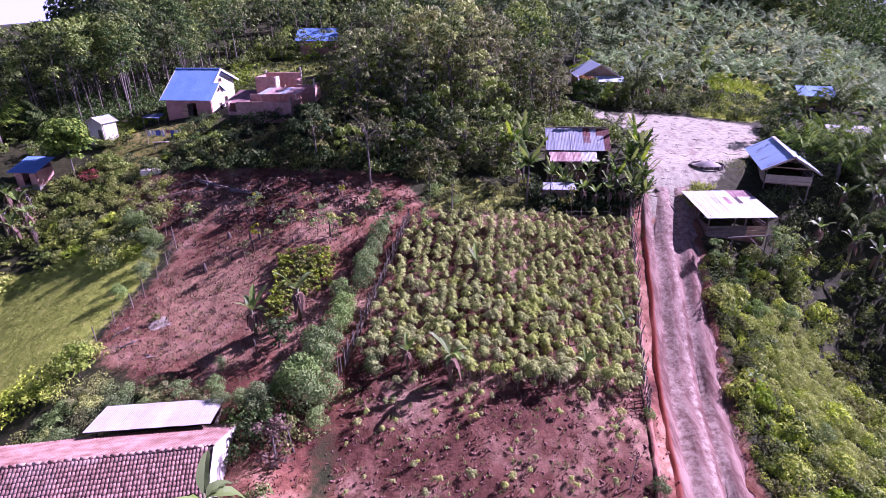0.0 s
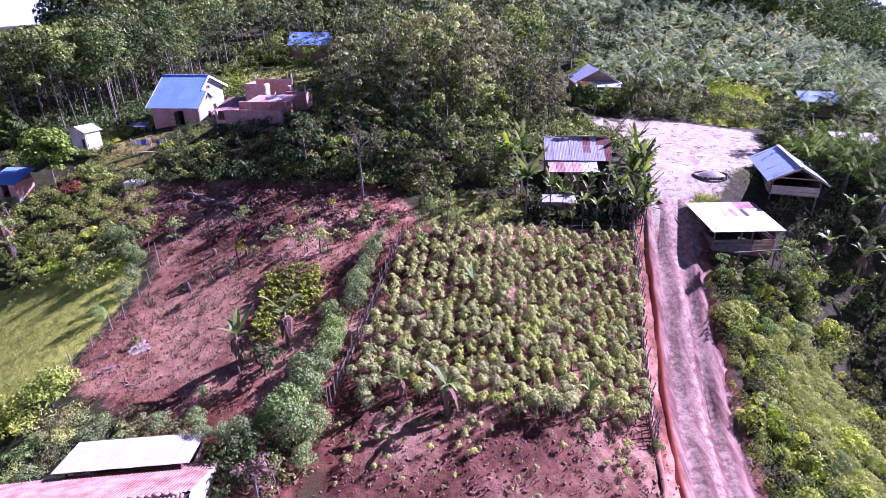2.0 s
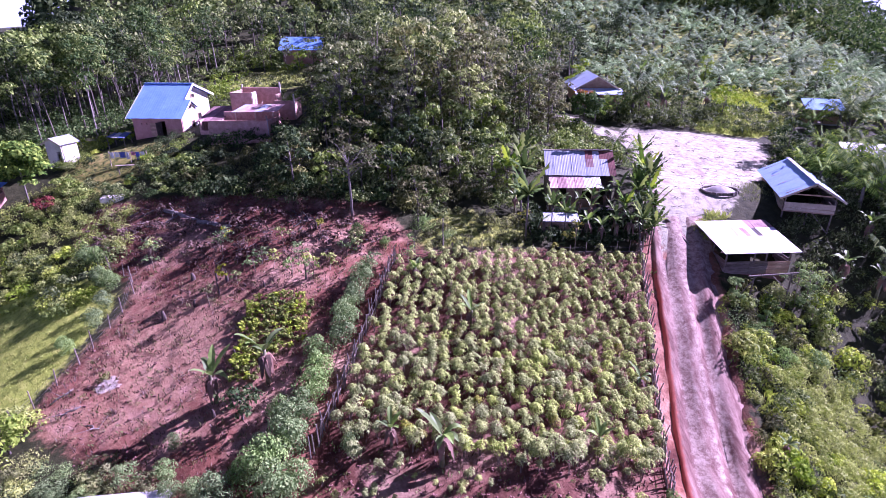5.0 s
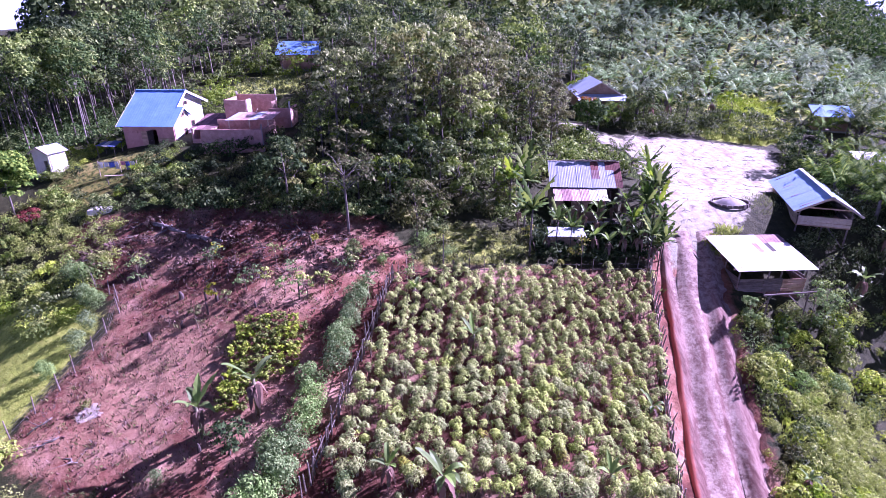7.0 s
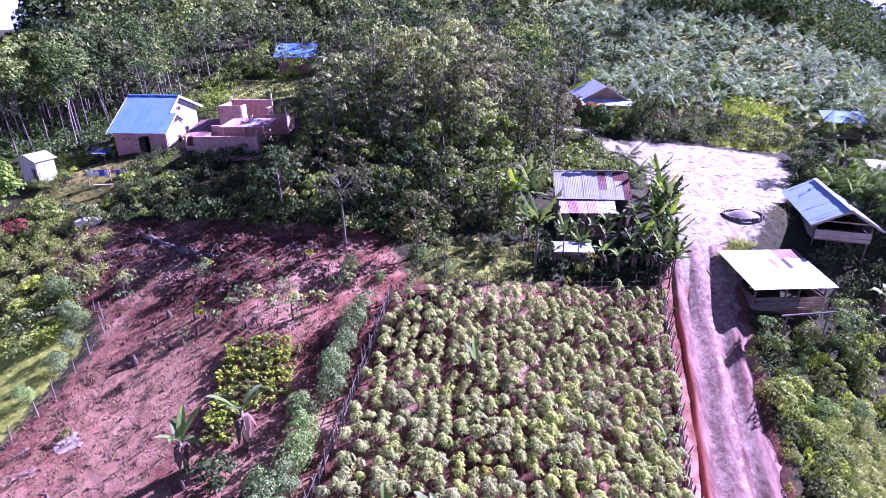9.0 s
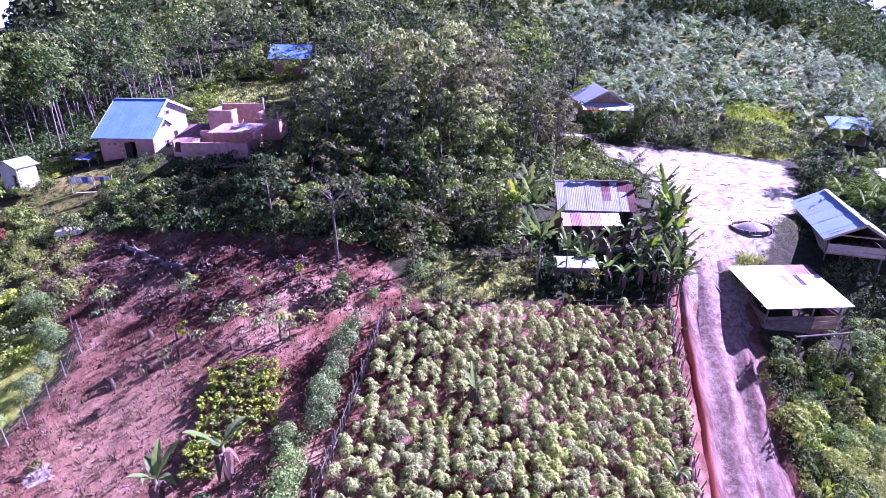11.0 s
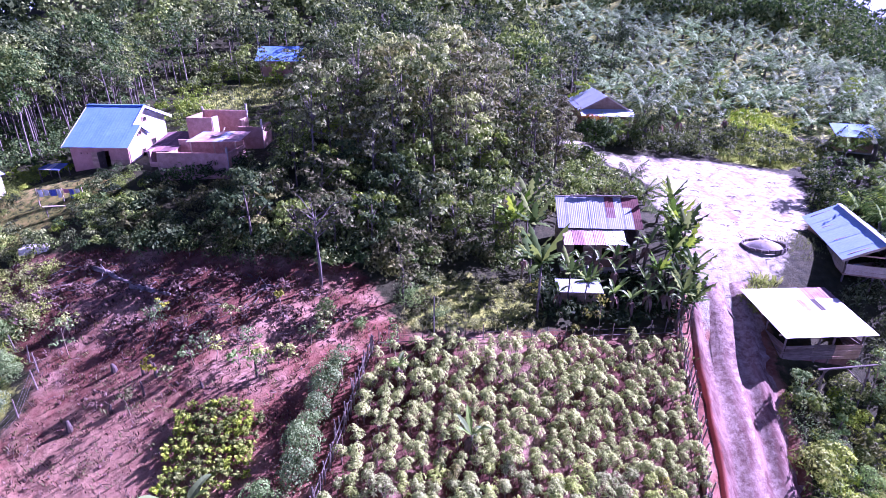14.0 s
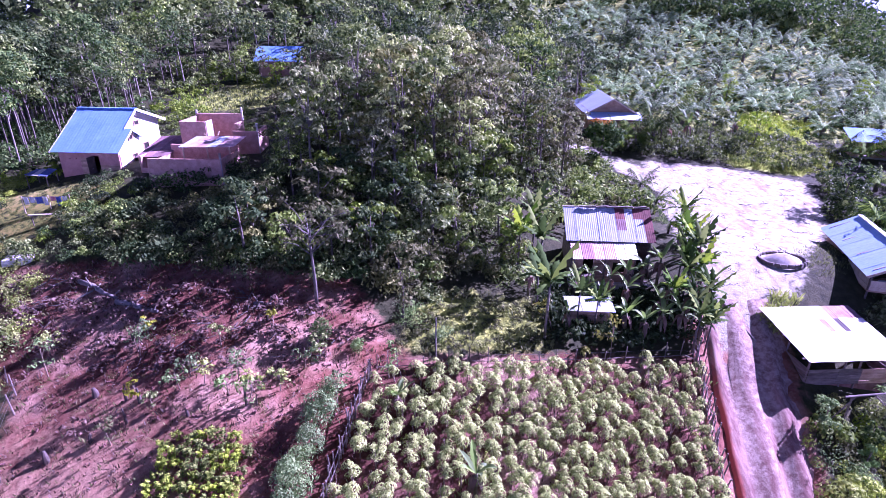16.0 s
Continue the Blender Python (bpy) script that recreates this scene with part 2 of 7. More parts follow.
WIRE = plain_mat("wire", (0.12, 0.11, 0.10), (0.25, 0.23, 0.22), 8.0, 0.6, 0.0, 0.8)


def ground_mat():
    """Bare red earth, pale sand, grass and leaf litter, mixed by the soil masks stored on the ground."""
    k = Mat("earth")
    a = k.n.new("ShaderNodeAttribute")
    a.attribute_name = "soil"
    sep = k.n.new("ShaderNodeSeparateColor")
    k.l.new(a.outputs["Color"], sep.inputs[0])
    n1, n2, n3 = k.noise(0.22, 6.0, 0.65), k.noise(1.6, 6.0, 0.7), k.noise(9.0, 4.0, 0.7)
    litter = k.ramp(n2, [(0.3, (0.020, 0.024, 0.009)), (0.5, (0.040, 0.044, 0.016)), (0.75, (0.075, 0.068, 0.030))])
    red = k.ramp(n1, [(0.36, (0.10, 0.035, 0.024)), (0.49, (0.26, 0.112, 0.07)), (0.64, (0.54, 0.335, 0.22))])
    red = k.mix(k.ramp(n2, [(0.42, (0, 0, 0)), (0.62, (1, 1, 1))]), red, k.value(red, 1.1, 0.62))
    red = k.value(red, 1.0, k.spread(n3, 0.7, 1.25))
    # darker earth: dug soil plus cast shade put into the colour
    dug_shade = k.ramp(k.math("ADD", k.math("SUBTRACT", 1.0, a.outputs["Alpha"]), k.math("MULTIPLY", k.math("SUBTRACT", n2, 0.5), 0.9)), [(0.25, (0, 0, 0)), (0.8, (0.85, 0.85, 0.85))])
    red = k.mix(dug_shade, red, k.value(red, 0.95, 0.5))
    # paler earth where alpha goes above one
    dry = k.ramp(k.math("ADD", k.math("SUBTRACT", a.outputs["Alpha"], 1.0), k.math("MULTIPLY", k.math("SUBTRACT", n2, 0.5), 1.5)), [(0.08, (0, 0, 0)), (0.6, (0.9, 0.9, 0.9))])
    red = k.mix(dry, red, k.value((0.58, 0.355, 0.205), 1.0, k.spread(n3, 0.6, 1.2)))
    sand = k.ramp(n2, [(0.34, (0.20, 0.165, 0.12)), (0.46, (0.36, 0.345, 0.25)), (0.7, (0.47, 0.46, 0.335))])
    sand = k.value(sand, 1.0, k.spread(n3, 0.74, 1.18))
    track = k.noise(0.55, 5.0, 0.75, stretch=(1.6, 0.45, 1))
    sand = k.mix(k.ramp(track, [(0.53, (0, 0, 0)), (0.66, (0.8, 0.8, 0.8))]), sand, (0.22, 0.155, 0.125))
    grass = k.ramp(n2, [(0.3, (0.15, 0.20, 0.025)), (0.5, (0.33, 0.40, 0.05)), (0.72, (0.52, 0.53, 0.11))])
    grass = k.value(grass, 1.0, k.spread(n1, 0.65, 1.4))
    wob = k.math("MULTIPLY", k.math("SUBTRACT", n2, 0.5), 1.5)

    def mask(channel):
        return k.ramp(k.math("ADD", sep.outputs[channel], wob), [(0.3, (0, 0, 0)), (0.7, (1, 1, 1))])

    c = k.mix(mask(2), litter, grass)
    c = k.mix(mask(0), c, red)
    c = k.mix(mask(1), c, sand)
    k.bump(k.math("ADD", n2, k.math("MULTIPLY", n3, 0.4)), 0.9, 0.10)
    return k.done(c, 0.92, 0.0, 0.2)


def road_mat():
    k = Mat("dirt_road")
    long = (2.2, 0.28, 1)
    n1, n2, n3 = k.noise(0.8, 6.0, 0.7, stretch=long), k.noise(2.6, 6.0, 0.75), k.noise(14.0, 3.0, 0.7)
    a = k.n.new("ShaderNodeAttribute")
    a.attribute_name = "wear_shade"
    # dark blotches put dappled shade into the road colour, besides its earth tones
    c = k.ramp(n1, [(0.34, (0.11, 0.052, 0.042)), (0.48, (0.20, 0.118, 0.094)), (0.62, (0.35, 0.24, 0.19))])
    pale = k.ramp(n2, [(0.38, (0.15, 0.095, 0.075)), (0.5, (0.30, 0.225, 0.175)), (0.62, (0.42, 0.34, 0.27))])
    c = k.mix(k.ramp(k.math("ADD", a.outputs["Fac"], k.math("MULTIPLY", k.math("SUBTRACT", n2, 0.5), 1.4)), [(0.3, (0, 0, 0)), (0.75, (0.9, 0.9, 0.9))]), c, pale)
    c = k.mix(k.ramp(k.math("SUBTRACT", k.math("MULTIPLY", a.outputs["Fac"], -1.0), k.math("MULTIPLY", k.math("SUBTRACT", n2, 0.5), 0.8)), [(0.15, (0, 0, 0)), (0.6, (0.9, 0.9, 0.9))]), c, (0.36, 0.11, 0.07))
    c = k.value(c, 1.0, k.spread(n3, 0.84, 1.14))
    k.bump(k.math("ADD", n2, k.math("MULTIPLY", n3, 0.2)), 0.7, 0.05)
    return k.done(c, 0.92, 0.0, 0.2)


EARTH, ROAD = ground_mat(), road_mat()
BANK = plain_mat("red_bank", (0.24, 0.085, 0.055), (0.42, 0.21, 0.145), 1.2, 0.95, 0.03, vary=0.0)


# ---- mesh building ----
rng = np.random.default_rng(11)


class MB:
    """Gathers vertices and faces for one mesh."""

    def __init__(self):
        self.v, self.f = [], []

    def add(self, verts, faces):
        o = len(self.v)
        self.v += [tuple(p) for p in verts]
        self.f += [tuple(i + o for i in f) for f in faces]
        return self

    def box(self, m, sx, sy, sz, taper=1.0):
        """A box of that size, centred on m, its top narrowed by taper."""
        pts = [(x * sx / 2 * (taper if z > 0 else 1), y * sy / 2 * (taper if z > 0 else 1), z * sz / 2) for z in (-1, 1) for y in (-1, 1) for x in (-1, 1)]
        return self.add([m @ Vector(p) for p in pts], [(0, 2, 3, 1), (4, 5, 7, 6), (0, 1, 5, 4), (2, 6, 7, 3), (0, 4, 6, 2), (1, 3, 7, 5)])

    def beam(self, a, b, w, h):
        """A squared beam from a to b."""
        a, b = Vector(a), Vector(b)
        d = b - a
        q = d.to_track_quat("Y", "Z").to_matrix().to_4x4()
        return self.box(Matrix.Translation((a + b) / 2) @ q, w, d.length, h)

    def tube(self, pts, radii, n=6, cap=True):
        """A round limb along pts with a radius at each."""
        pts = [Vector(p) for p in pts]
        rings = []
        for i, p in enumerate(pts):
            d = (pts[min(i + 1, len(pts) - 1)] - pts[max(i - 1, 0)]).normalized()
            s = d.cross(Vector((0.31, 0.77, 0.12))).normalized()
            u = d.cross(s)
            rings.append([p + (s * math.cos(2 * math.pi * k / n) + u * math.sin(2 * math.pi * k / n)) * radii[i] for k in range(n)])
        faces = [(i * n + k, i * n + (k + 1) % n, (i + 1) * n + (k + 1) % n, (i + 1) * n + k) for i in range(len(pts) - 1) for k in range(n)]
        if cap:
            faces += [tuple(reversed(range(n))), tuple((len(pts) - 1) * n + k for k in range(n))]
        return self.add([p for r in rings for p in r], faces)

    def mesh(self, name, material, smooth_faces=False):
        me = bpy.data.meshes.new(name)
        me.from_pydata(self.v, [], self.f)
        me.materials.append(material)
        if smooth_faces:
            me.polygons.foreach_set("use_smooth", [True] * len(me.polygons))
        me.update()
        return me


def array_mesh(name, verts, quads, material, smooth_faces=False):
    """A mesh from an array of vertices and one of faces, all with the same count of corners."""
    me = bpy.data.meshes.new(name)
    n, k = quads.shape
    me.vertices.add(len(verts))
    me.vertices.foreach_set("co", np.asarray(verts, np.float32).ravel())
    me.loops.add(n * k)
    me.loops.foreach_set("vertex_index", quads.astype(np.int32).ravel())
    me.polygons.add(n)
    me.polygons.foreach_set("loop_start", np.arange(0, n * k, k, dtype=np.int32))
    me.polygons.foreach_set("loop_total", np.full(n, k, np.int32))
    if smooth_faces:
        me.polygons.foreach_set("use_smooth", np.ones(n, bool))
    me.materials.append(material)
    me.update(calc_edges=True)
    me.validate()
    return me


def part(name, built, material, parent, label="", smooth_faces=False):
    """One mesh object under a thing or a part."""
    me = built.mesh(name, material, smooth_faces) if isinstance(built, MB) else built
    ob = new(name, me)
    ob.parent = parent
    if label:
        tagged(ob, label)
    return ob


def thing(name, m, label, category, group="", kind=""):
    """An Empty at the base of a thing, which parents its parts."""
    ob = new(name)
    ob.empty_display_size = 0.2
    ob.matrix_basis = m
    return tagged(ob, label, category, group, kind)


def single(name, built, material, m, label, category, group="", kind="", smooth_faces=False):
    """A thing that is one mesh."""
    me = built.mesh(name, material, smooth_faces) if isinstance(built, MB) else built
    ob = new(name, me)
    ob.matrix_basis = m
    return tagged(ob, label, category, group, kind)


def gz(x, y):
    return float(ground_z(x, y))


def at(x, y, turn=0.0, size=1.0, sink=0.04):
    """A pose on the ground."""
    return pose(x, y, gz(x, y) - sink, 0, 0, turn) @ Matrix.Scale(size, 4)


def scaled_copy(ob, m):
    """A copy of a thing at a pose that carries its own scale."""
    got = copy_thing(ob, Matrix.Identity(4))
    got.matrix_basis = m
    return got


def leaves(centres, normals, length, width, gen, droop=0.25):
    """Rhombic leaves at the centres, roughly facing along the normals: vertices and quads."""
    n = len(centres)
    nrm = normals + gen.normal(0, 0.45, (n, 3))
    nrm /= np.linalg.norm(nrm, axis=1)[:, None] + 1e-9
    a = np.cross(nrm, gen.normal(0, 1, (n, 3)))
    a /= np.linalg.norm(a, axis=1)[:, None] + 1e-9
    a[:, 2] -= droop
    b = np.cross(nrm, a)
    ln = (length * gen.uniform(0.7, 1.3, n))[:, None]
    wd = (width * gen.uniform(0.7, 1.3, n))[:, None]
    v = np.empty((n, 4, 3))
    v[:, 0] = centres - a * ln * 0.5
    v[:, 1] = centres + b * wd * 0.5 - nrm * wd * 0.12
    v[:, 2] = centres + a * ln * 0.5
    v[:, 3] = centres - b * wd * 0.5 - nrm * wd * 0.12
    return v.reshape(-1, 3), np.arange(n * 4).reshape(n, 4)


def crown_mesh(name, material, gen, clumps, per, length, width, radius, clump_r):
    """A crown of leaf clumps; clumps is an array of their centres."""
    cs, ns = [], []
    for c in clumps:
        d = gen.normal(0, 1, (per, 3))
        d /= np.linalg.norm(d, axis=1)[:, None]
        d[:, 2] = np.abs(d[:, 2]) * 1.0 - 0.25
        r = clump_r * gen.uniform(0.7, 1.25) * gen.uniform(0.3, 1.0, per) ** 0.45
        cs.append(c + d * r[:, None] * np.array([1, 1, 0.75]))
        ns.append(d * 1.25 + np.array([0, 0, 0.55]))
    v, f = leaves(np.vstack(cs), np.vstack(ns), length, width, gen)
    return array_mesh(name, v, f, material)


def strewn(name, base_v, base_f, spots, sizes, material, gen, label, category, tilt=0.12):
    """Uncountable small growth or litter: one object, a clump repeated at the spots with its own turn, size and lean."""
    n, m = len(spots), len(base_v)
    ang = gen.uniform(0, 2 * math.pi, n)
    ca, sa = np.cos(ang), np.sin(ang)
    v = np.empty((n, m, 3))
    b = base_v[None] * np.asarray(sizes)[:, None, None] * gen.uniform(0.85, 1.15, (n, 1, 3))
    v[:, :, 0] = b[:, :, 0] * ca[:, None] - b[:, :, 1] * sa[:, None]
    v[:, :, 1] = b[:, :, 0] * sa[:, None] + b[:, :, 1] * ca[:, None]
    v[:, :, 2] = b[:, :, 2]
    lean = gen.normal(0, tilt, (n, 2))
    v[:, :, 0] += v[:, :, 2] * lean[:, :1]
    v[:, :, 1] += v[:, :, 2] * lean[:, 1:]
    v += np.asarray(spots)[:, None, :]
    f = (base_f[None] + (np.arange(n) * m)[:, None, None]).reshape(-1, base_f.shape[1])
    ob = new(name, array_mesh(name, v.reshape(-1, 3), f, material))
    return tagged(ob, label, category, "", "stuff")


def on_ground(x, y, sink=0.03):
    return np.column_stack([x, y, ground_z(x, y) - sink])


def inside(poly, x, y):
    """Which of the points lie inside the polygon."""
    hit = np.zeros(len(x), bool)
    for (x1, y1), (x2, y2) in zip(poly, poly[1:] + poly[:1]):
        cross = ((y1 > y) != (y2 > y)) & (x < (x2 - x1) * (y - y1) / (y2 - y1 + 1e-12) + x1)
        hit ^= cross
    return hit


def grown(poly, gap, gen, jitter=0.35):
    """Points inside a polygon, about gap apart, uneven."""
    p = np.array(poly)
    lo, hi = p.min(0), p.max(0)
    gx, gy = np.meshgrid(np.arange(lo[0], hi[0], gap), np.arange(lo[1], hi[1], gap))
    x = gx.ravel() + gen.uniform(-jitter, jitter, gx.size) * gap
    y = gy.ravel() + gen.uniform(-jitter, jitter, gx.size) * gap
    k = inside(poly, x, y)
    return x[k], y[k]


# ---- ground, road ----
RED_FIELD = [(-21, 30.5), (-20, 33.5), (-18.3, 37), (-18.5, 40), (-22, 43), (-27, 46.5), (-27, 52), (-18, 50.5), (-8, 47.0), (-1, 44.2), (1.2, 39), (-1, 34),
             (-3, 27.5), (-5, 20), (-6, -12), (-12, -12), (-9, 21.5), (-16, 26.5)]
CASSAVA_FIELD = [(0.2, 37.2), (17.1, 37.6), (13.6, 25.2), (13.2, 24.0), (4.5, 23.6), (-3.2, 25.2)]
GARDEN = [(-6, -12), (-3.6, 26), (0, 38.4), (18.4, 38.6), (14.6, 26), (3.8, -12)]
CLEARING = [(29.1, 71.6), (37.3, 68.8), (43.2, 64.3), (40, 58), (37.5, 54), (33, 49.5), (29.6, 46.8), (27, 43.6), (24.2, 41.4), (22.6, 39.5), (18.9, 39.2), (20.3, 42),
            (21.4, 46.4), (24, 55), (25.9, 60.3)]
PATH_UP = [(26, 62), (24.5, 70), (22, 77), (24, 78), (27, 71), (29, 66)]
PASTURE = [(-60, 20), (-21.8, 29), (-20.8, 33.5), (-19.4, 38.5), (-23, 43), (-45, 45)]
YARD = [(-33, 55), (-27, 52.5), (-21, 57), (-21, 60), (-28, 62.5), (-33, 61)]
GLADE = [(1, 38.6), (9.5, 38.6), (9.5, 43), (3, 44)]
MEADOW = [(-27.5, 92), (-26, 104), (-15, 106), (-12, 96), (-18, 90)]
GREEN_HILL = [(33, 96), (40, 85), (58, 77), (80, 60), (140, 70), (230, 160), (150, 230), (30, 230), (34, 118)]
GREEN_EDGE = [(38, 69.5), (44, 66), (52, 72), (50, 79), (41, 79)]


def axis(lo, hi, step, reach):
    """Grid lines: even between lo and hi, then ever wider to the horizon."""
    mid = list(np.arange(lo, hi + step, step))
    out, s, a, b = [], step, lo, hi + step
    low, high = [], []
    while a > -reach or b < reach:
        s *= 1.22
        if a > -reach:
            a -= s
            low.append(a)
        if b < reach:
            b += s
            high.append(b)
    return np.array(low[::-1] + mid + high)


def build_ground():
    xs, ys = axis(-42, 62, 0.62, 2600), axis(4, 84, 0.57, 2600)
    gx, gy = np.meshgrid(xs, ys)
    x, y = gx.ravel(), gy.ravel()
    z = ground_z(x, y)
    masks = np.zeros((len(x), 4), np.float32)
    masks[:, 3] = 1
    for poly in (RED_FIELD, GARDEN):
        masks[:, 0] = np.maximum(masks[:, 0], inside(poly, x, y))
    masks[:, 0] = np.maximum(masks[:, 0], (np.abs(x - road_x(y)) < 2.9) & (y < 42))
    for poly in (CLEARING, PATH_UP):
        masks[:, 1] = np.maximum(masks[:, 1], inside(poly, x, y))
    masks[:, 1] = np.maximum(masks[:, 1], 0.2 * bump(x, y, -11, 38.5, 5, 2.5))
    masks[:, 0] = np.maximum(masks[:, 0], 0.35 * inside(YARD, x, y))
    masks[:, 2] = 0.45 * inside(YARD, x, y)
    for poly, much in ((PASTURE, 1.0), (GLADE, 0.5), (MEADOW, 1.0), (GREEN_EDGE, 1.0)):
        masks[:, 2] = np.maximum(masks[:, 2], much * inside(poly, x, y))
    masks[:, 2] = np.maximum(masks[:, 2], np.where(inside(GREEN_HILL, x, y), 0.5, 0.0))
    # low alpha paints shade over the dug garden and the shaded upper field
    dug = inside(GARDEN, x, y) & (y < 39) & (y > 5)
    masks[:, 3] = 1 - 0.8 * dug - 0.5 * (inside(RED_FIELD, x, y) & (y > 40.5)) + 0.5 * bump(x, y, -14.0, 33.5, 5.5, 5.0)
    n, m = len(xs), len(ys)
    for c in range(4):
        a = masks[:, c].reshape(m, n)
        for _ in range(3):
            a[1:-1, 1:-1] = (a[1:-1, 1:-1] * 2 + a[:-2, 1:-1] + a[2:, 1:-1] + a[1:-1, :-2] + a[1:-1, 2:]) / 6
    rough = (masks[:, 0] * 0.11 + 0.03) * (np.abs(x) < 70) * (np.abs(y) < 100)
    z = z + rough * np.array([noise.noise((a * 0.9, b * 0.9, 3.0)) for a, b in zip(x, y)])
    i = (np.arange(m - 1)[:, None] * n + np.arange(n - 1)[None]).ravel()
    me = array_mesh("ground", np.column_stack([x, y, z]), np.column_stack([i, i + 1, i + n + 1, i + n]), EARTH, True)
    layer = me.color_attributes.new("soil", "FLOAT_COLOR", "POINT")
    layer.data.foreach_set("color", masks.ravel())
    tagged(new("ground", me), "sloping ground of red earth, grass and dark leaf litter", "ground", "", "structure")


def build_road():
    ys = np.arange(-40, 42.6, 0.3)
    us = np.array([-2.6, -2.3, -1.95, -1.7, -1.5, -1.1, -0.8, -0.4, 0.0, 0.4, 0.7, 0.95, 1.2, 1.5, 1.8, 2.3, 2.9])
    rut = 1.5 * np.array([-0.26, -0.33, -0.28, 0.02, 0.07, -0.12, -0.14, 0.02, 0.09, 0.05, -0.10, -0.14, -0.02, 0.05, 0.10, 0.0, 0.0])
    v = []
    for y in ys:
        for u, r in zip(us, rut):
            x = road_x(y) + u + 0.10 * noise.noise((y * 0.5, u * 0.2, 0)) + (0.18 * noise.noise((y * 0.9, 4.0, 0)) if abs(u) > 1.8 else 0)
            level = float(road_z(y)) + 0.06 if u < 2.0 else gz(x, y) + (0.06 if u < 2.6 else -0.06)
            v.append((x, y, level + r * (0.8 + noise.noise((y * 0.25, u, 2))) + 0.03 * noise.noise((y * 1.7, u * 2, 5))))
    n = len(us)
    i = (np.arange(len(ys) - 1)[:, None] * n + np.arange(n - 1)[None]).ravel()
    me = array_mesh("road", np.array(v), np.column_stack([i, i + 1, i + n + 1, i + n]), ROAD, True)
    # low values on the right paint shade there; the others follow ruts and ditch
    wear_shade = np.array([-1.0, -1.0, -1.0, -1.0, -0.25, 0.2, 0.8, 0.7, 0.3, 0.8, 0.15, 0.7, 0.8, 0.25, 0.3, 0.0, 0.0])
    fade = np.clip((ys - 33) / 8, 0, 0.9)
    layer = me.attributes.new("wear_shade", "FLOAT", "POINT")
    layer.data.foreach_set("value", np.where(wear_shade[None, :] < 0, wear_shade[None, :] * (1 - fade[:, None]), np.maximum(wear_shade[None, :], fade[:, None])).astype(np.float32).ravel())
    tagged(new("road", me),
           "rutted pale red dirt road beside the garden fence", "road", "", "structure")
    v, us = [], np.array([-3.12, -3.0, -2.9, -2.8, -2.68, -2.52])
    drop = np.array([-0.04, 0.07, 0.05, -0.16, -0.5, -0.95])
    ys = np.arange(-40, 39.0, 0.3)
    for y in ys:
        top, wob = gz(road_x(y) - 3.4, y), 0.22 * noise.noise((y * 0.6, 1, 7))
        for u, d in zip(us, drop):
            v.append((road_x(y) + u + wob + 0.05 * noise.noise((y * 2, u * 3, 1)), y, top + d + 0.05 * noise.noise((y * 1.5, u * 4, 3))))
    n = len(us)
    i = (np.arange(len(ys) - 1)[:, None] * n + np.arange(n - 1)[None]).ravel()
    tagged(new("road_bank", array_mesh("road_bank", np.array(v), np.column_stack([i, i + 1, i + n + 1, i + n]), BANK, True)),
           "raw red earth bank cut along the dirt road", "bank", "", "structure")


build_ground()
build_road()


# ---- buildings ----
def frame_of(x, y, z, turn):
    return pose(x, y, z, 0, 0, turn)


def wall(parent, a, b, z0, z1, thick, material, openings=(), name="wall", label=""):
    """A wall from a to b (local x, y) with openings (from, to, low, high) through it, low and high above z0."""
    a, b = Vector((a[0], a[1], 0)), Vector((b[0], b[1], 0))
    d = b - a
    run = d.length
    turn = Matrix.Rotation(math.atan2(d.y, d.x), 4, "Z")
    ss = sorted({0.0, run, *(q for o in openings for q in o[:2])})
    hs = sorted({0.0, z1 - z0, *(q for o in openings for q in o[2:])})

    def solid(i, j):
        if not (0 <= i < len(ss) - 1 and 0 <= j < len(hs) - 1):
            return False
        sc, hc = (ss[i] + ss[i + 1]) / 2, (hs[j] + hs[j + 1]) / 2
        return not any(o[0] < sc < o[1] and o[2] < hc < o[3] for o in openings)

    mb, n = MB(), len(hs)
    base = Matrix.Translation((a.x, a.y, z0)) @ turn
    vs = [base @ Vector((q, side * thick / 2, h)) for side in (-1, 1) for q in ss for h in hs]
    far, fs = len(ss) * n, []
    for i in range(len(ss) - 1):
        for j in range(n - 1):
            if solid(i, j):
                c = (i * n + j, (i + 1) * n + j, (i + 1) * n + j + 1, i * n + j + 1)
                fs += [c, tuple(q + far for q in reversed(c))]
                for k, (di, dj) in enumerate(((0, -1), (1, 0), (0, 1), (-1, 0))):
                    if not solid(i + di, j + dj):
                        p, q = c[k], c[(k + 1) % 4]
                        fs.append((q, p, p + far, q + far))
    mb.add(vs, fs)
    return part(name, mb, material, parent, label)


def gable(parent, y0, y1, x, z0, z1, thick, material, name="gable", label=""):
    """The triangular end of a house at x, between y0 and y1."""
    t = thick / 2
    v = [(x + s * t, y, z) for s in (-1, 1) for y, z in ((y0, z0), (y1, z0), ((y0 + y1) / 2, z1))]
    return part(name, MB().add(v, [(0, 2, 1), (3, 4, 5), (0, 1, 4, 3), (1, 2, 5, 4), (2, 0, 3, 5)]), material, parent, label)


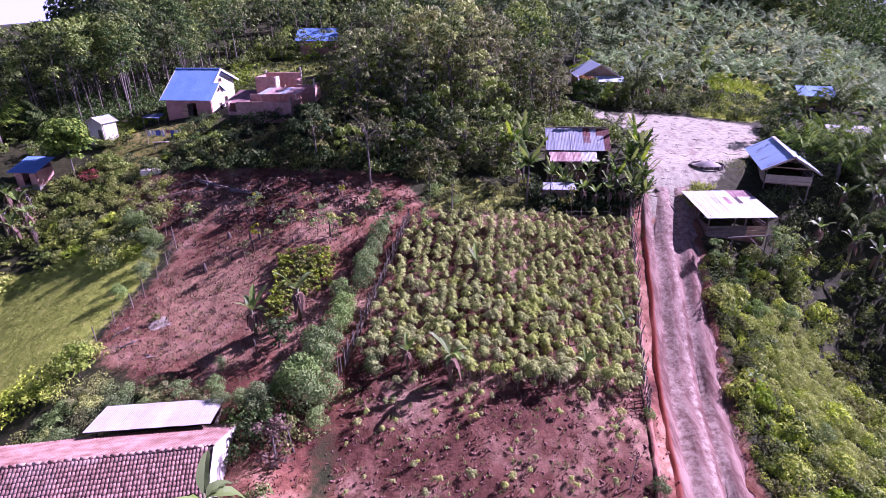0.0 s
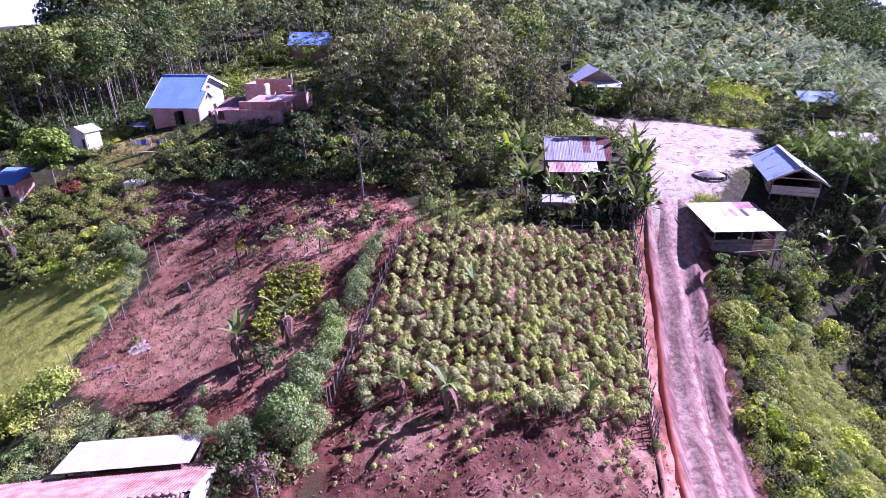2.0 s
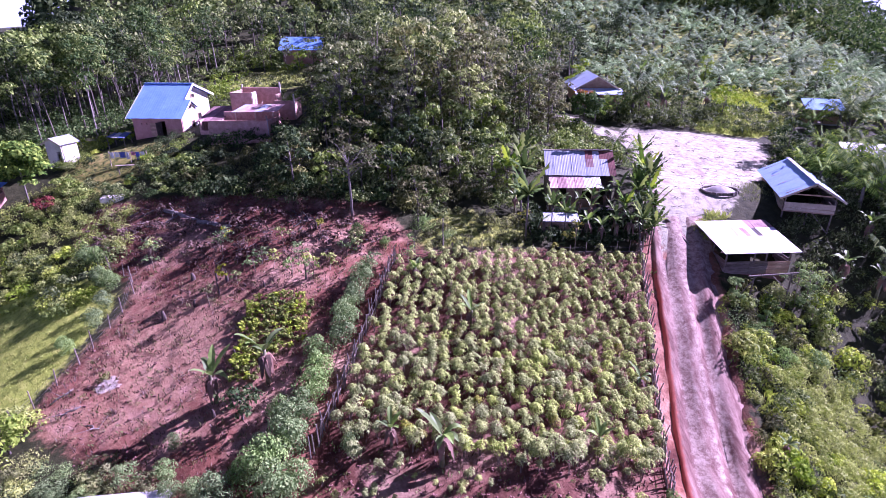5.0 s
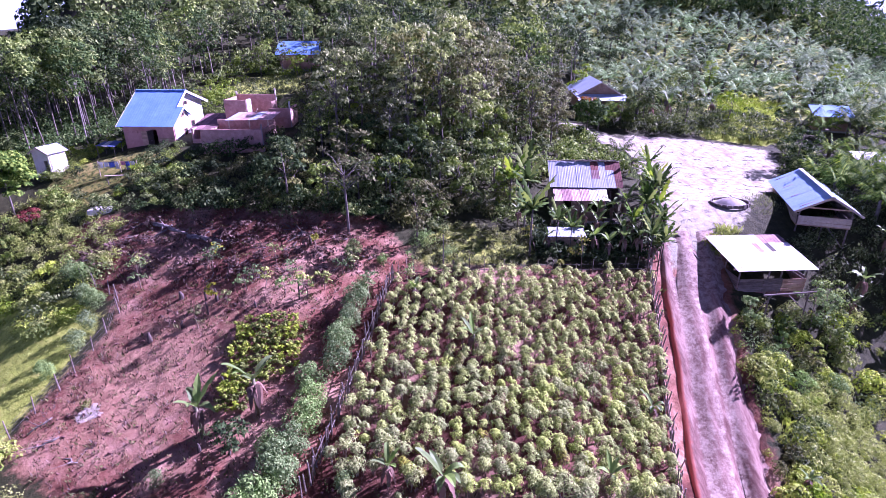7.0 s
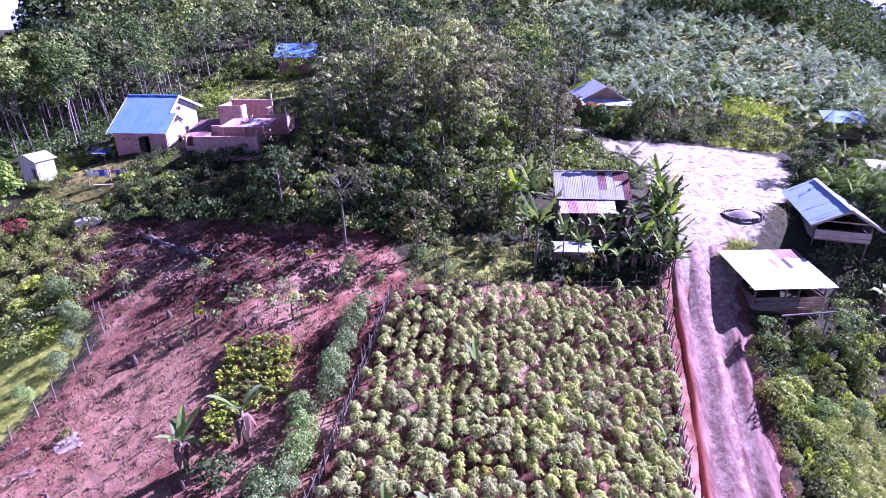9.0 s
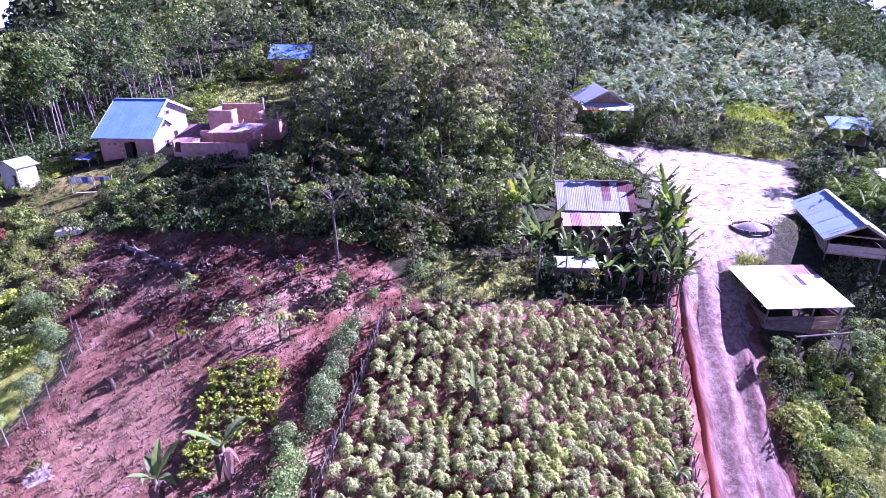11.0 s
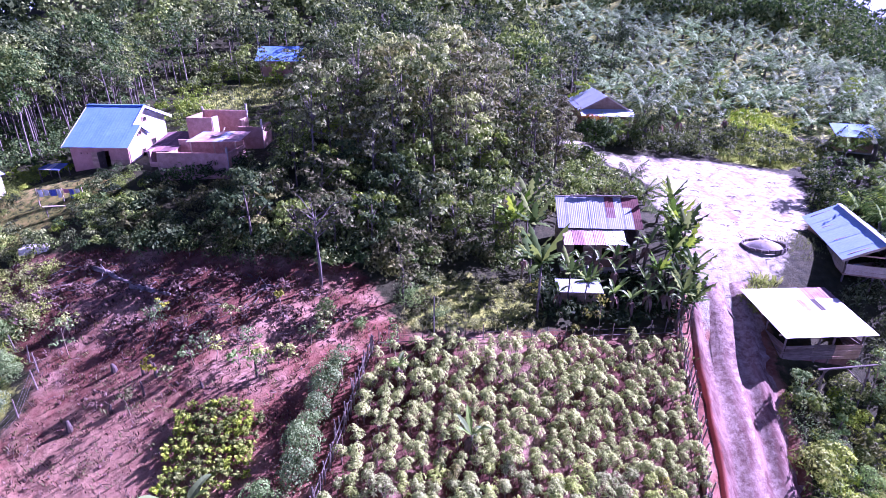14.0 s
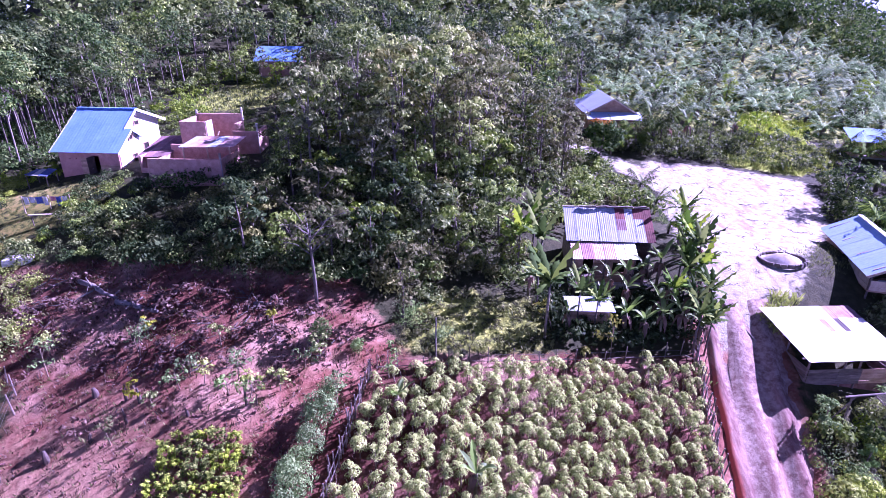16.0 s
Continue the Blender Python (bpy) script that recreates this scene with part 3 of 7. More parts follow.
def sheets(parent, p00, p10, p01, p11, across, up, pick, wave=0.11, amp=0.009, name="roof_sheet"):
    """A roof slope of corrugated sheets: p00 to p10 along the eave, p01 to p11 along the ridge. pick(i, j) gives each sheet's material."""
    p00, p10, p01, p11 = (Vector(p) for p in (p00, p10, p01, p11))
    nrm = (p10 - p00).cross(p01 - p00).normalized()
    if nrm.z < 0:
        nrm = -nrm
    width = (p10 - p00).length
    for j in range(up):
        for i in range(across):
            u0, u1 = i / across, (i + 1) / across + 0.012
            v0, v1 = j / up - (0.03 if j else 0), (j + 1) / up
            steps = max(6, int(width / across / wave * 4))
            vs = []
            for k in range(steps + 1):
                u = u0 + (u1 - u0) * k / steps
                h = amp * math.sin(2 * math.pi * u * width / wave) + 0.012 * ((i % 2) + (up - j) * 0.8) + rng.normal(0, 0.002)
                for vv, lift in ((v0, 0.0), ((v0 + v1) / 2, 0.0), (v1, 0.0)):
                    p = (p00 * (1 - u) + p10 * u) * (1 - vv) + (p01 * (1 - u) + p11 * u) * vv
                    vs.append(p + nrm * h)
            top = len(vs)
            vs += [p - nrm * 0.012 for p in vs]
            rim = len(vs)            # the rims have corners of their own, so that the sheet shades flat up to its edge
            vs += vs[:rim]
            fs = []
            for k in range(steps):
                for r in range(2):
                    q = k * 3 + r
                    fs.append((q, q + 3, q + 4, q + 1))
                    fs.append((top + q, top + q + 1, top + q + 4, top + q + 3))
                a, b = rim + k * 3, rim + top + k * 3
                fs += [(a, b, b + 3, a + 3), (a + 2, a + 5, b + 5, b + 2)]
            part(name, MB().add(vs, fs), pick(i, j), parent, smooth_faces=True)


def boards(parent, a, b, z0, z1, count, material, thick=0.03, gap=0.015, name="plank", rag=0.02):
    """A wall of level planks from a to b (local), between z0 and z1."""
    h = (z1 - z0) / count
    for i in range(count):
        d = rng.normal(0, rag, 2)
        zc = z0 + h * (i + 0.5)
        mb = MB()
        a3, b3 = Vector((a[0], a[1], zc + d[0] * 0.3)), Vector((b[0], b[1], zc + d[1] * 0.3))
        way = (b3 - a3).normalized()
        mb.beam(a3 - way * abs(d[0]), b3 + way * abs(d[1]), thick, h - gap)
        part(name, mb, material, parent)


def posts(parent, spots, z0, z1, r, material, name="post"):
    for x, y in spots:
        part(name, MB().tube([(x, y, z0), (x + rng.normal(0, 0.02), y + rng.normal(0, 0.02), z1)], [r, r * 0.9], 7), material, parent)


def rake(parent, a, b, material, name="fascia", w=0.03, h=0.16):
    part(name, MB().beam(a, b, w, h), material, parent)


def window(parent, x, y, z, w, h, along_x, pane=DARK_IN, frame_material=WOOD_WARM):
    """A framed window set in an opening."""
    ob = part("window", MB().box(pose(x, y, z), w if along_x else 0.03, 0.03 if along_x else w, h), pane, parent)
    mb = MB()
    for s in (-1, 1):
        dx, dy = ((w / 2) * s, 0) if along_x else (0, (w / 2) * s)
        mb.box(pose(x + dx, y + dy, z), 0.07 if along_x else 0.16, 0.16 if along_x else 0.07, h + 0.1)
        mb.box(pose(x, y, z + s * h / 2), w if along_x else 0.14, 0.14 if along_x else w, 0.07)
    part("window_frame", mb, frame_material, ob)
    return ob


def house_on_hillside():
    """Blue-roofed house: front wall along local x, gable towards local +x."""
    h = thing("house", frame_of(-27.2, 63.3, 9.3, -7), "house with blue metal roof, pinkish walls and white gable end", "house")
    L, D, W, R = 4.35, 8.3, 2.85, 5.5
    yr, rear = 4.25, 4.1     # the ridge lies forward of the middle, so the rear wall is higher
    X, Y = 5.2, 3.3          # the side room: its outer wall, its rear wall
    part("foundation", MB().box(pose(X / 2, D / 2, -0.35), X + 0.1, D + 0.1, 0.9), CONCRETE, h)
    wall(h, (0, 0), (X, 0), 0.1, W - 0.15, 0.14, PINK_WALL, [(0.85, 1.0, 1.7, 1.85), (1.4, 1.55, 1.7, 1.85), (2.7, 3.45, 0.0, 2.05)], "front_wall")
    wall(h, (L, Y), (L, D), 0.1, W, 0.14, PLASTER, [(1.9, 2.7, 1.0, 2.1)], "side_wall", "white plastered side wall")
    wall(h, (0, D), (L, D), 0.1, rear, 0.14, PINK_WALL, (), "rear_wall")
    wall(h, (0, 0.07), (0, D), 0.1, W, 0.14, PINK_WALL, (), "side_wall")
    t = 0.07
    for x, mat in ((0, PINK_WALL), (L, PLASTER)):
        v = [(x + q * t, yy, zz) for q in (-1, 1) for yy, zz in ((0.0, W), (D, W), (D, rear - 0.08), (yr, R - 0.12))]
        part("gable", MB().add(v, [(3, 2, 1, 0), (4, 5, 6, 7)] + [(i, (i + 1) % 4, 4 + (i + 1) % 4, 4 + i) for i in range(4)]), mat, h)
    part("inner_floor", MB().box(pose(L / 2, D / 2, 0.12), L - 0.2, D - 0.2, 0.06), WOOD_DARK, h)
    # entrance with its half-open door, boarded to both sides
    door = part("door", MB().box(pose(2.82, -0.25, 1.1, 0, 0, 66), 0.65, 0.05, 1.95), WOOD_DARK, h)
    part("door_handle", MB().box(pose(2.95, -0.38, 1.1), 0.05, 0.08, 0.05), WIRE, door)
    boards(h, (1.85, -0.10), (2.65, -0.10), 0.12, 2.0, 9, WOOD_WARM, name="board")
    boards(h, (3.5, -0.10), (X - 0.02, -0.10), 0.12, 1.35, 7, WOOD_WARM, name="board")
    part("step", MB().box(pose(3.05, -0.6, -0.05), 1.3, 0.9, 0.22), CONCRETE, h)
    window(h, L + 0.03, 5.6, 1.65, 0.8, 1.1, False)
    window(h, L + 0.08, 4.6, 4.2, 0.7, 0.4, False)
    # main roof; its front slope runs on over the side room
    o = 0.55
    k, kr = (R - W) / yr, (R - rear) / (D - yr)
    e, eb = W - k * o, rear - kr * o
    ym = 2.0
    zm = W + k * ym
    for y0, z0 in ((-o, e), (D + o, eb)):
        sheets(h, (-0.4, y0, z0), (L + 0.55, y0, z0), (-0.4, yr, R), (L + 0.55, yr, R), 7, 1, lambda i, j: BLUE_METAL, 0.25, 0.003)
        rake(h, (-0.4, y0, z0 - 0.06), (-0.4, yr, R - 0.06), PLASTER)
    rake(h, (L + 0.58, ym, zm - 0.06), (L + 0.58, yr, R - 0.06), PLASTER, h=0.24)
    rake(h, (L + 0.58, D + o, eb - 0.06), (L + 0.58, yr, R - 0.06), PLASTER, h=0.24)
    part("ridge_cap", MB().beam((-0.4, yr, R + 0.03), (L + 0.6, yr, R + 0.03), 0.35, 0.06), BLUE_METAL, h)
    # side room
    wall(h, (X, 0.07), (X, Y), 0.1, W - 0.15, 0.14, PLASTER, [(1.9, 2.5, 0.9, 1.8)], "side_wall", "white plastered side wall")
    wall(h, (L + 0.07, Y), (X + 0.07, Y), 0.1, W - 0.15, 0.14, PLASTER, (), "side_wall", "white plastered side wall")
    v = [(X + q * t, yy, zz) for q in (-1, 1) for yy, zz in ((0.0, W - 0.15), (Y, W - 0.15), (Y, W + 0.35), (ym, zm - 0.12), (0.0, W - 0.1))]
    part("gable", MB().add(v, [(4, 3, 2, 1, 0), (5, 6, 7, 8, 9)] + [(i, (i + 1) % 5, 5 + (i + 1) % 5, 5 + i) for i in range(5)]), PLASTER, h, "white plastered gable")
    window(h, X + 0.05, 2.2, 1.45, 0.6, 0.9, False)
    window(h, X + 0.08, 1.95, 3.4, 0.55, 0.4, False)
    sheets(h, (L + 0.5, -o, e), (X + 0.35, -o, e), (L + 0.5, ym, zm), (X + 0.35, ym, zm), 1, 1, lambda i, j: BLUE_METAL, 0.25, 0.003)
    sheets(h, (L + 0.05, Y + 0.45, W + 0.2), (X + 0.35, Y + 0.45, W + 0.2), (L + 0.05, ym, zm), (X + 0.35, ym, zm), 2, 1, lambda i, j: BLUE_METAL, 0.25, 0.003)
    rake(h, (X + 0.37, -o, e - 0.06), (X + 0.37, ym, zm - 0.06), PLASTER)
    rake(h, (X + 0.37, Y + 0.45, W + 0.14), (X + 0.37, ym, zm - 0.06), PLASTER)


def unfinished_building():
    """Roofless brick rooms beside the house."""
    h = thing("unfinished_building", frame_of(-20.2, 59.9, 9.1, -6), "unfinished roofless building of raw pinkish brick rooms", "building")
    part("floor_slab", MB().box(pose(4.0, 4.0, -0.6), 8.2, 8.4, 1.5), CONCRETE, h)
    W = 3.0
    wall(h, (2.2, -0.8), (8.0, -0.8), 0, W, 0.18, BRICK, (), "brick_wall")
    wall(h, (8.0, -0.8), (8.0, 3.2), 0, W, 0.18, BRICK, [(2.3, 3.1, 1.0, 2.2)], "brick_wall")
    wall(h, (2.2, -0.8), (2.2, 3.2), 0, W - 0.4, 0.18, BRICK, (), "brick_wall")
    wall(h, (2.2, 3.2), (8.0, 3.2), 0, W + 0.3, 0.18, BRICK, [(1.8, 2.7, 0.1, 2.1)], "brick_wall")
    wall(h, (0.2, 1.6), (2.2, 1.6), 0, 1.6, 0.18, BRICK, (), "brick_wall")
    wall(h, (0.2, 1.6), (0.2, 6.4), 0, 2.6, 0.18, BRICK, [(1.6, 2.6, 0.9, 2.1)], "brick_wall")
    wall(h, (2.6, 4.6), (4.8, 4.6), 0, 5.0, 0.18, BRICK, (), "brick_wall")
    wall(h, (2.6, 4.6), (2.6, 8.0), 0, 5.0, 0.18, BRICK, (), "brick_wall")
    # pale material stands for sunlight on the tower's right face
    wall(h, (4.8, 4.6), (4.8, 5.8), 0, 5.0, 0.18, PLASTER, (), "brick_wall", "wall stub coloured pale for sunlight on its face")
    wall(h, (2.6, 8.0), (6.8, 8.0), 0, 5.2, 0.18, BRICK, (), "brick_wall")
    wall(h, (6.8, 6.2), (6.8, 8.0), 0, 4.6, 0.18, BRICK, (), "brick_wall")
    wall(h, (6.8, 5.4), (9.0, 5.4), 0, 4.1, 0.18, BRICK, (), "brick_wall")
    wall(h, (9.0, 5.4), (9.0, 7.8), 0, 4.2, 0.18, BRICK, (), "brick_wall")
    sheets(h, (3.9, 0.9, W + 0.55), (8.4, 1.0, W + 0.6), (4.4, 3.5, W + 0.95), (8.6, 3.6, W + 1.0), 6, 1, lambda i, j: RUST_PALE if i % 3 else ZINC)
    for x, y in ((4.2, 1.1), (6.2, 1.1), (8.0, 1.2)):
        part("post", MB().beam((x, y, 0), (x, y, W + 0.58), 0.1, 0.1), WOOD_PALE, h)
    sheets(h, (-0.4, 1.9, 2.4), (2.3, 1.9, 2.55), (-0.3, 6.6, 3.3), (2.5, 6.6, 3.45), 4, 1, lambda i, j: RUST_DULL)
    for x, y, z in ((6.8, 8.0, 5.8), (2.6, 8.0, 5.5), (8.0, -0.8, 3.5), (9.0, 5.4, 4.8)):
        part("column", MB().box(pose(x, y, z / 2), 0.14, 0.14, z), CONCRETE, h)
    for i in range(7):
        x, y = 5.3 + rng.uniform(-0.6, 0.6), 3.6 + rng.uniform(-0.2, 0.8)
        part("timber", MB().beam((x, y, 3.3), (x + rng.uniform(-0.8, 0.8), y + rng.uniform(-0.4, 1.0), 3.3 + rng.uniform(0.2, 1.2)), 0.09, 0.05), WOOD_PALE, h)


def small_gable_house(name, m, L, D, W, R, wall_mats, roof_mat, label, openings=(), over=0.45, sheet_n=4, front_roof=None, side_windows=()):
    """A house whose gable faces local -y; ridge along local y."""
    h = thing(name, m, label, "house")
    part("foundation", MB().box(pose(L / 2, D / 2, -0.5), L + 0.1, D + 0.1, 1.2), CONCRETE, h)
    wall(h, (0, 0), (L, 0), 0.1, W, 0.12, wall_mats[0], openings, "front_wall")
    wall(h, (0, D), (L, D), 0.1, W, 0.12, wall_mats[0], (), "rear_wall")
    wall(h, (0, 0.06), (0, D), 0.1, W, 0.12, wall_mats[1], (), "side_wall")
    wall(h, (L, 0.06), (L, D), 0.1, W, 0.12, wall_mats[1], (), "side_wall")
    for y in (0, D):
        t = 0.06
        v = [(x, y + s * t, z) for s in (-1, 1) for x, z in ((0, W), (L, W), (L / 2, R - 0.05))]
        part("gable", MB().add(v, [(0, 1, 2), (3, 5, 4), (0, 3, 4, 1), (1, 4, 5, 2), (2, 5, 3, 0)]), wall_mats[0], h)
    k = (R - W) / (L / 2)
    e = W - k * over
    for x0 in (-over, L + over):
        sheets(h, (x0, -over, e), (x0, D + over, e), (L / 2, -over, R), (L / 2, D + over, R), sheet_n, 1, lambda i, j: roof_mat, 0.2, 0.008)
        rake(h, (x0, -over - 0.02, e - 0.05), (L / 2, -over - 0.02, R - 0.05), WOOD_PALE)
    part("floor", MB().box(pose(L / 2, D / 2, 0.12), L - 0.2, D - 0.2, 0.05), WOOD_DARK, h)
    for s0, s1, h0, h1 in openings:
        if h0 > 0.3:
            window(h, (s0 + s1) / 2, 0.0, 0.1 + (h0 + h1) / 2, s1 - s0, h1 - h0, True)
    if front_roof:
        y1, z1, z0 = front_roof
        sheets(h, (-0.5, -y1, z0), (L + 0.6, -y1, z0), (-0.5, 0.05, z1), (L + 0.6, 0.05, z1), sheet_n + 1, 1, lambda i, j: roof_mat, 0.2, 0.008)
        posts(h, [(0, -y1 + 0.2), (L / 2, -y1 + 0.2), (L, -y1 + 0.2)], -0.6, z0, 0.06, WOOD_OLD)
    return h


def patchwork_house():
    """Low timber house under patched metal sheets, back from the garden."""
    h = thing("house", frame_of(12.47, 45.92, 6.75, -8), "low timber house under patched zinc and rusty roof sheets", "house")
    L = 5.5
    part("foundation", MB().box(pose(L / 2, 1.5, -0.5), L, 4.2, 1.1), CONCRETE, h)
    wall(h, (0.15, -0.1), (4.1, -0.1), 0.05, 1.7, 0.1, WOOD_WARM, [(0.7, 1.35, 0.0, 1.6), (2.6, 3.4, 0.7, 1.4)], "front_wall")
    boards(h, (0.15, -0.18), (0.8, -0.18), 0.1, 1.65, 7, WOOD_WARM)
    boards(h, (1.5, -0.18), (2.7, -0.18), 0.1, 1.65, 7, WOOD_WARM)
    wall(h, (0.1, -0.05), (0.1, 3.1), 0.05, 2.2, 0.1, WOOD_OLD, (), "side_wall")
    wall(h, (L - 0.1, 1.1), (L - 0.1, 3.1), 0.05, 2.4, 0.1, WOOD_OLD, (), "side_wall")
    wall(h, (0.1, 3.1), (L - 0.1, 3.1), 0.05, 3.8, 0.1, WOOD_OLD, (), "rear_wall")
    part("floor", MB().box(pose(L / 2, 1.5, 0.08), L - 0.3, 3.2, 0.05), WOOD_DARK, h)
    y0, z0, y1, z1, xm = 0.93, 2.45, 3.22, 4.03, 2.75
    sheets(h, (-0.15, y0, z0), (xm, y0, z0), (-0.15, y1, z1), (xm, y1, z1), 4, 1, lambda i, j: ZINC, 0.13, 0.006)
    patch = ((ZINC, ZINC, ZINC, ZINC, RUST), (ZINC, RUST_DULL, ZINC, ZINC, RUST), (ZINC, RUST, ZINC, RUST, RUST))
    sheets(h, (xm - 0.05, y0, z0 - 0.02), (5.64, y0, z0 - 0.02), (xm - 0.05, y1, z1 - 0.02), (5.64, y1, z1 - 0.02), 5, 3, lambda i, j: patch[j][i], 0.13, 0.005)
    part("batten", MB().beam((-0.2, y1 + 0.02, z1 + 0.03), (5.68, y1 + 0.02, z1 + 0.03), 0.07, 0.05), WOOD_PALE, h)
    low = (RUST_PALE, RUST_DULL, RUST_PALE, RUST_PALE, ZINC_WHITE, ZINC_WHITE)
    sheets(h, (0.1, -0.5, 1.76), (4.2, -0.42, 1.80), (0.1, 0.98, 2.36), (4.25, 0.98, 2.38), 6, 1, lambda i, j: low[i])
    for i in range(7):
        part("roof_weight", MB().beam((0.9 + i * 0.62, 3.12, 4.10), (1.4 + i * 0.62 + rng.uniform(0, 0.4), 3.15 + rng.uniform(-0.12, 0.12), 4.13), 0.12, 0.1), WOOD_OLD, h)
    posts(h, [(0.2, -0.4), (2.2, -0.4), (4.05, -0.35), (5.4, 0.95)], -0.4, 1.74, 0.05, WOOD_OLD)
    # a zinc-roofed pen in front
    p = thing("pen", frame_of(11.1, 41.2, gz(12.2, 41.6), -8), "low pen under a grey zinc sheet, among banana plants", "shed")
    posts(p, [(0, 0), (2.3, 0), (0, 1.1), (2.3, 1.1)], -0.5, 0.95, 0.05, WOOD_OLD)
    boards(p, (0, 0), (2.3, 0), 0.05, 0.8, 4, WOOD_WARM)
    boards(p, (2.3, 0), (2.3, 1.1), 0.05, 0.8, 4, WOOD_OLD)
    sheets(p, (-0.2, -0.2, 0.92), (2.5, -0.2, 0.92), (-0.2, 1.3, 1.08), (2.5, 1.3, 1.08), 3, 1, lambda i, j: ZINC)


def open_shed():
    """Plank-sided shed under a wide zinc roof by the road."""
    z = 4.05
    h = thing("shed", frame_of(23.45, 37.6, z, -1.5), "weathered plank shed under a pale zinc roof beside the road", "shed")
    L, D = 4.75, 3.55
    part("earth_floor", MB().box(pose(L / 2, D / 2, -0.25), L, D, 0.7), SOIL_CLOD, h)
    posts(h, [(0, 0), (L / 2 - 0.3, 0), (L * 0.62, 0), (L, 0), (0, D), (L / 2, D), (L, D), (0, D / 2), (L, D / 2)], -0.6, 1.95, 0.06, WOOD_OLD)
    boards(h, (0.05, -0.07), (1.75, -0.07), 0.05, 1.05, 5, WOOD_OLD)
    boards(h, (1.8, -0.07), (3.1, -0.07), 0.05, 1.05, 5, WOOD_OLD)
    boards(h, (3.15, -0.07), (L, -0.07), 0.05, 1.0, 5, WOOD_WARM)
    boards(h, (-0.07, 0), (-0.07, D), 0.05, 1.15, 5, WOOD_OLD)
    boards(h, (L + 0.07, 0), (L + 0.07, D), 0.05, 1.1, 5, WOOD_OLD)
    boards(h, (0, D), (L, D), 0.3, 1.9, 6, WOOD_DARK)
    for y, zz in ((0, 1.78), (D / 2, 2.12), (D, 2.5)):
        part("rafter", MB().beam((-0.5, y, zz), (L + 0.4, y, zz), 0.07, 0.09), WOOD_PALE, h)

    def pick(i, j):
        if j == 2 and i in (4, 6, 8):
            return {4: ZINC, 6: RUST_DULL, 8: WOOD_DARK}[i]
        if j == 3 and i >= 8:
            return RUST_DULL
        return ZINC_WHITE

    sheets(h, (-0.45, -0.45, 1.80), (L + 0.35, -0.45, 1.80), (-0.65, D + 0.4, 2.68), (L + 0.15, D + 0.4, 2.68), 12, 4, pick)
    # pole rail in front
    r = thing("pole_rack", frame_of(23.6, 35.4, gz(25, 35.4), -1), "rough pole rail on forked posts in the bushes", "rail")
    part("rail", MB().tube([(0.2, 0, 2.3), (3.9, 0.1, 2.4)], [0.06, 0.05], 7), WOOD_OLD, r)
    posts(r, [(0.6, 0), (3.4, 0.1)], -0.5, 2.35, 0.055, WOOD_OLD)
    for a, b in (((-0.5, 0, 0.4), (0.8, 0, 2.3)), ((2.0, 0.1, 2.2), (3.4, 0.1, 1.0))):
        part("brace", MB().tube([a, b], [0.04, 0.035], 6), WOOD_OLD, r)


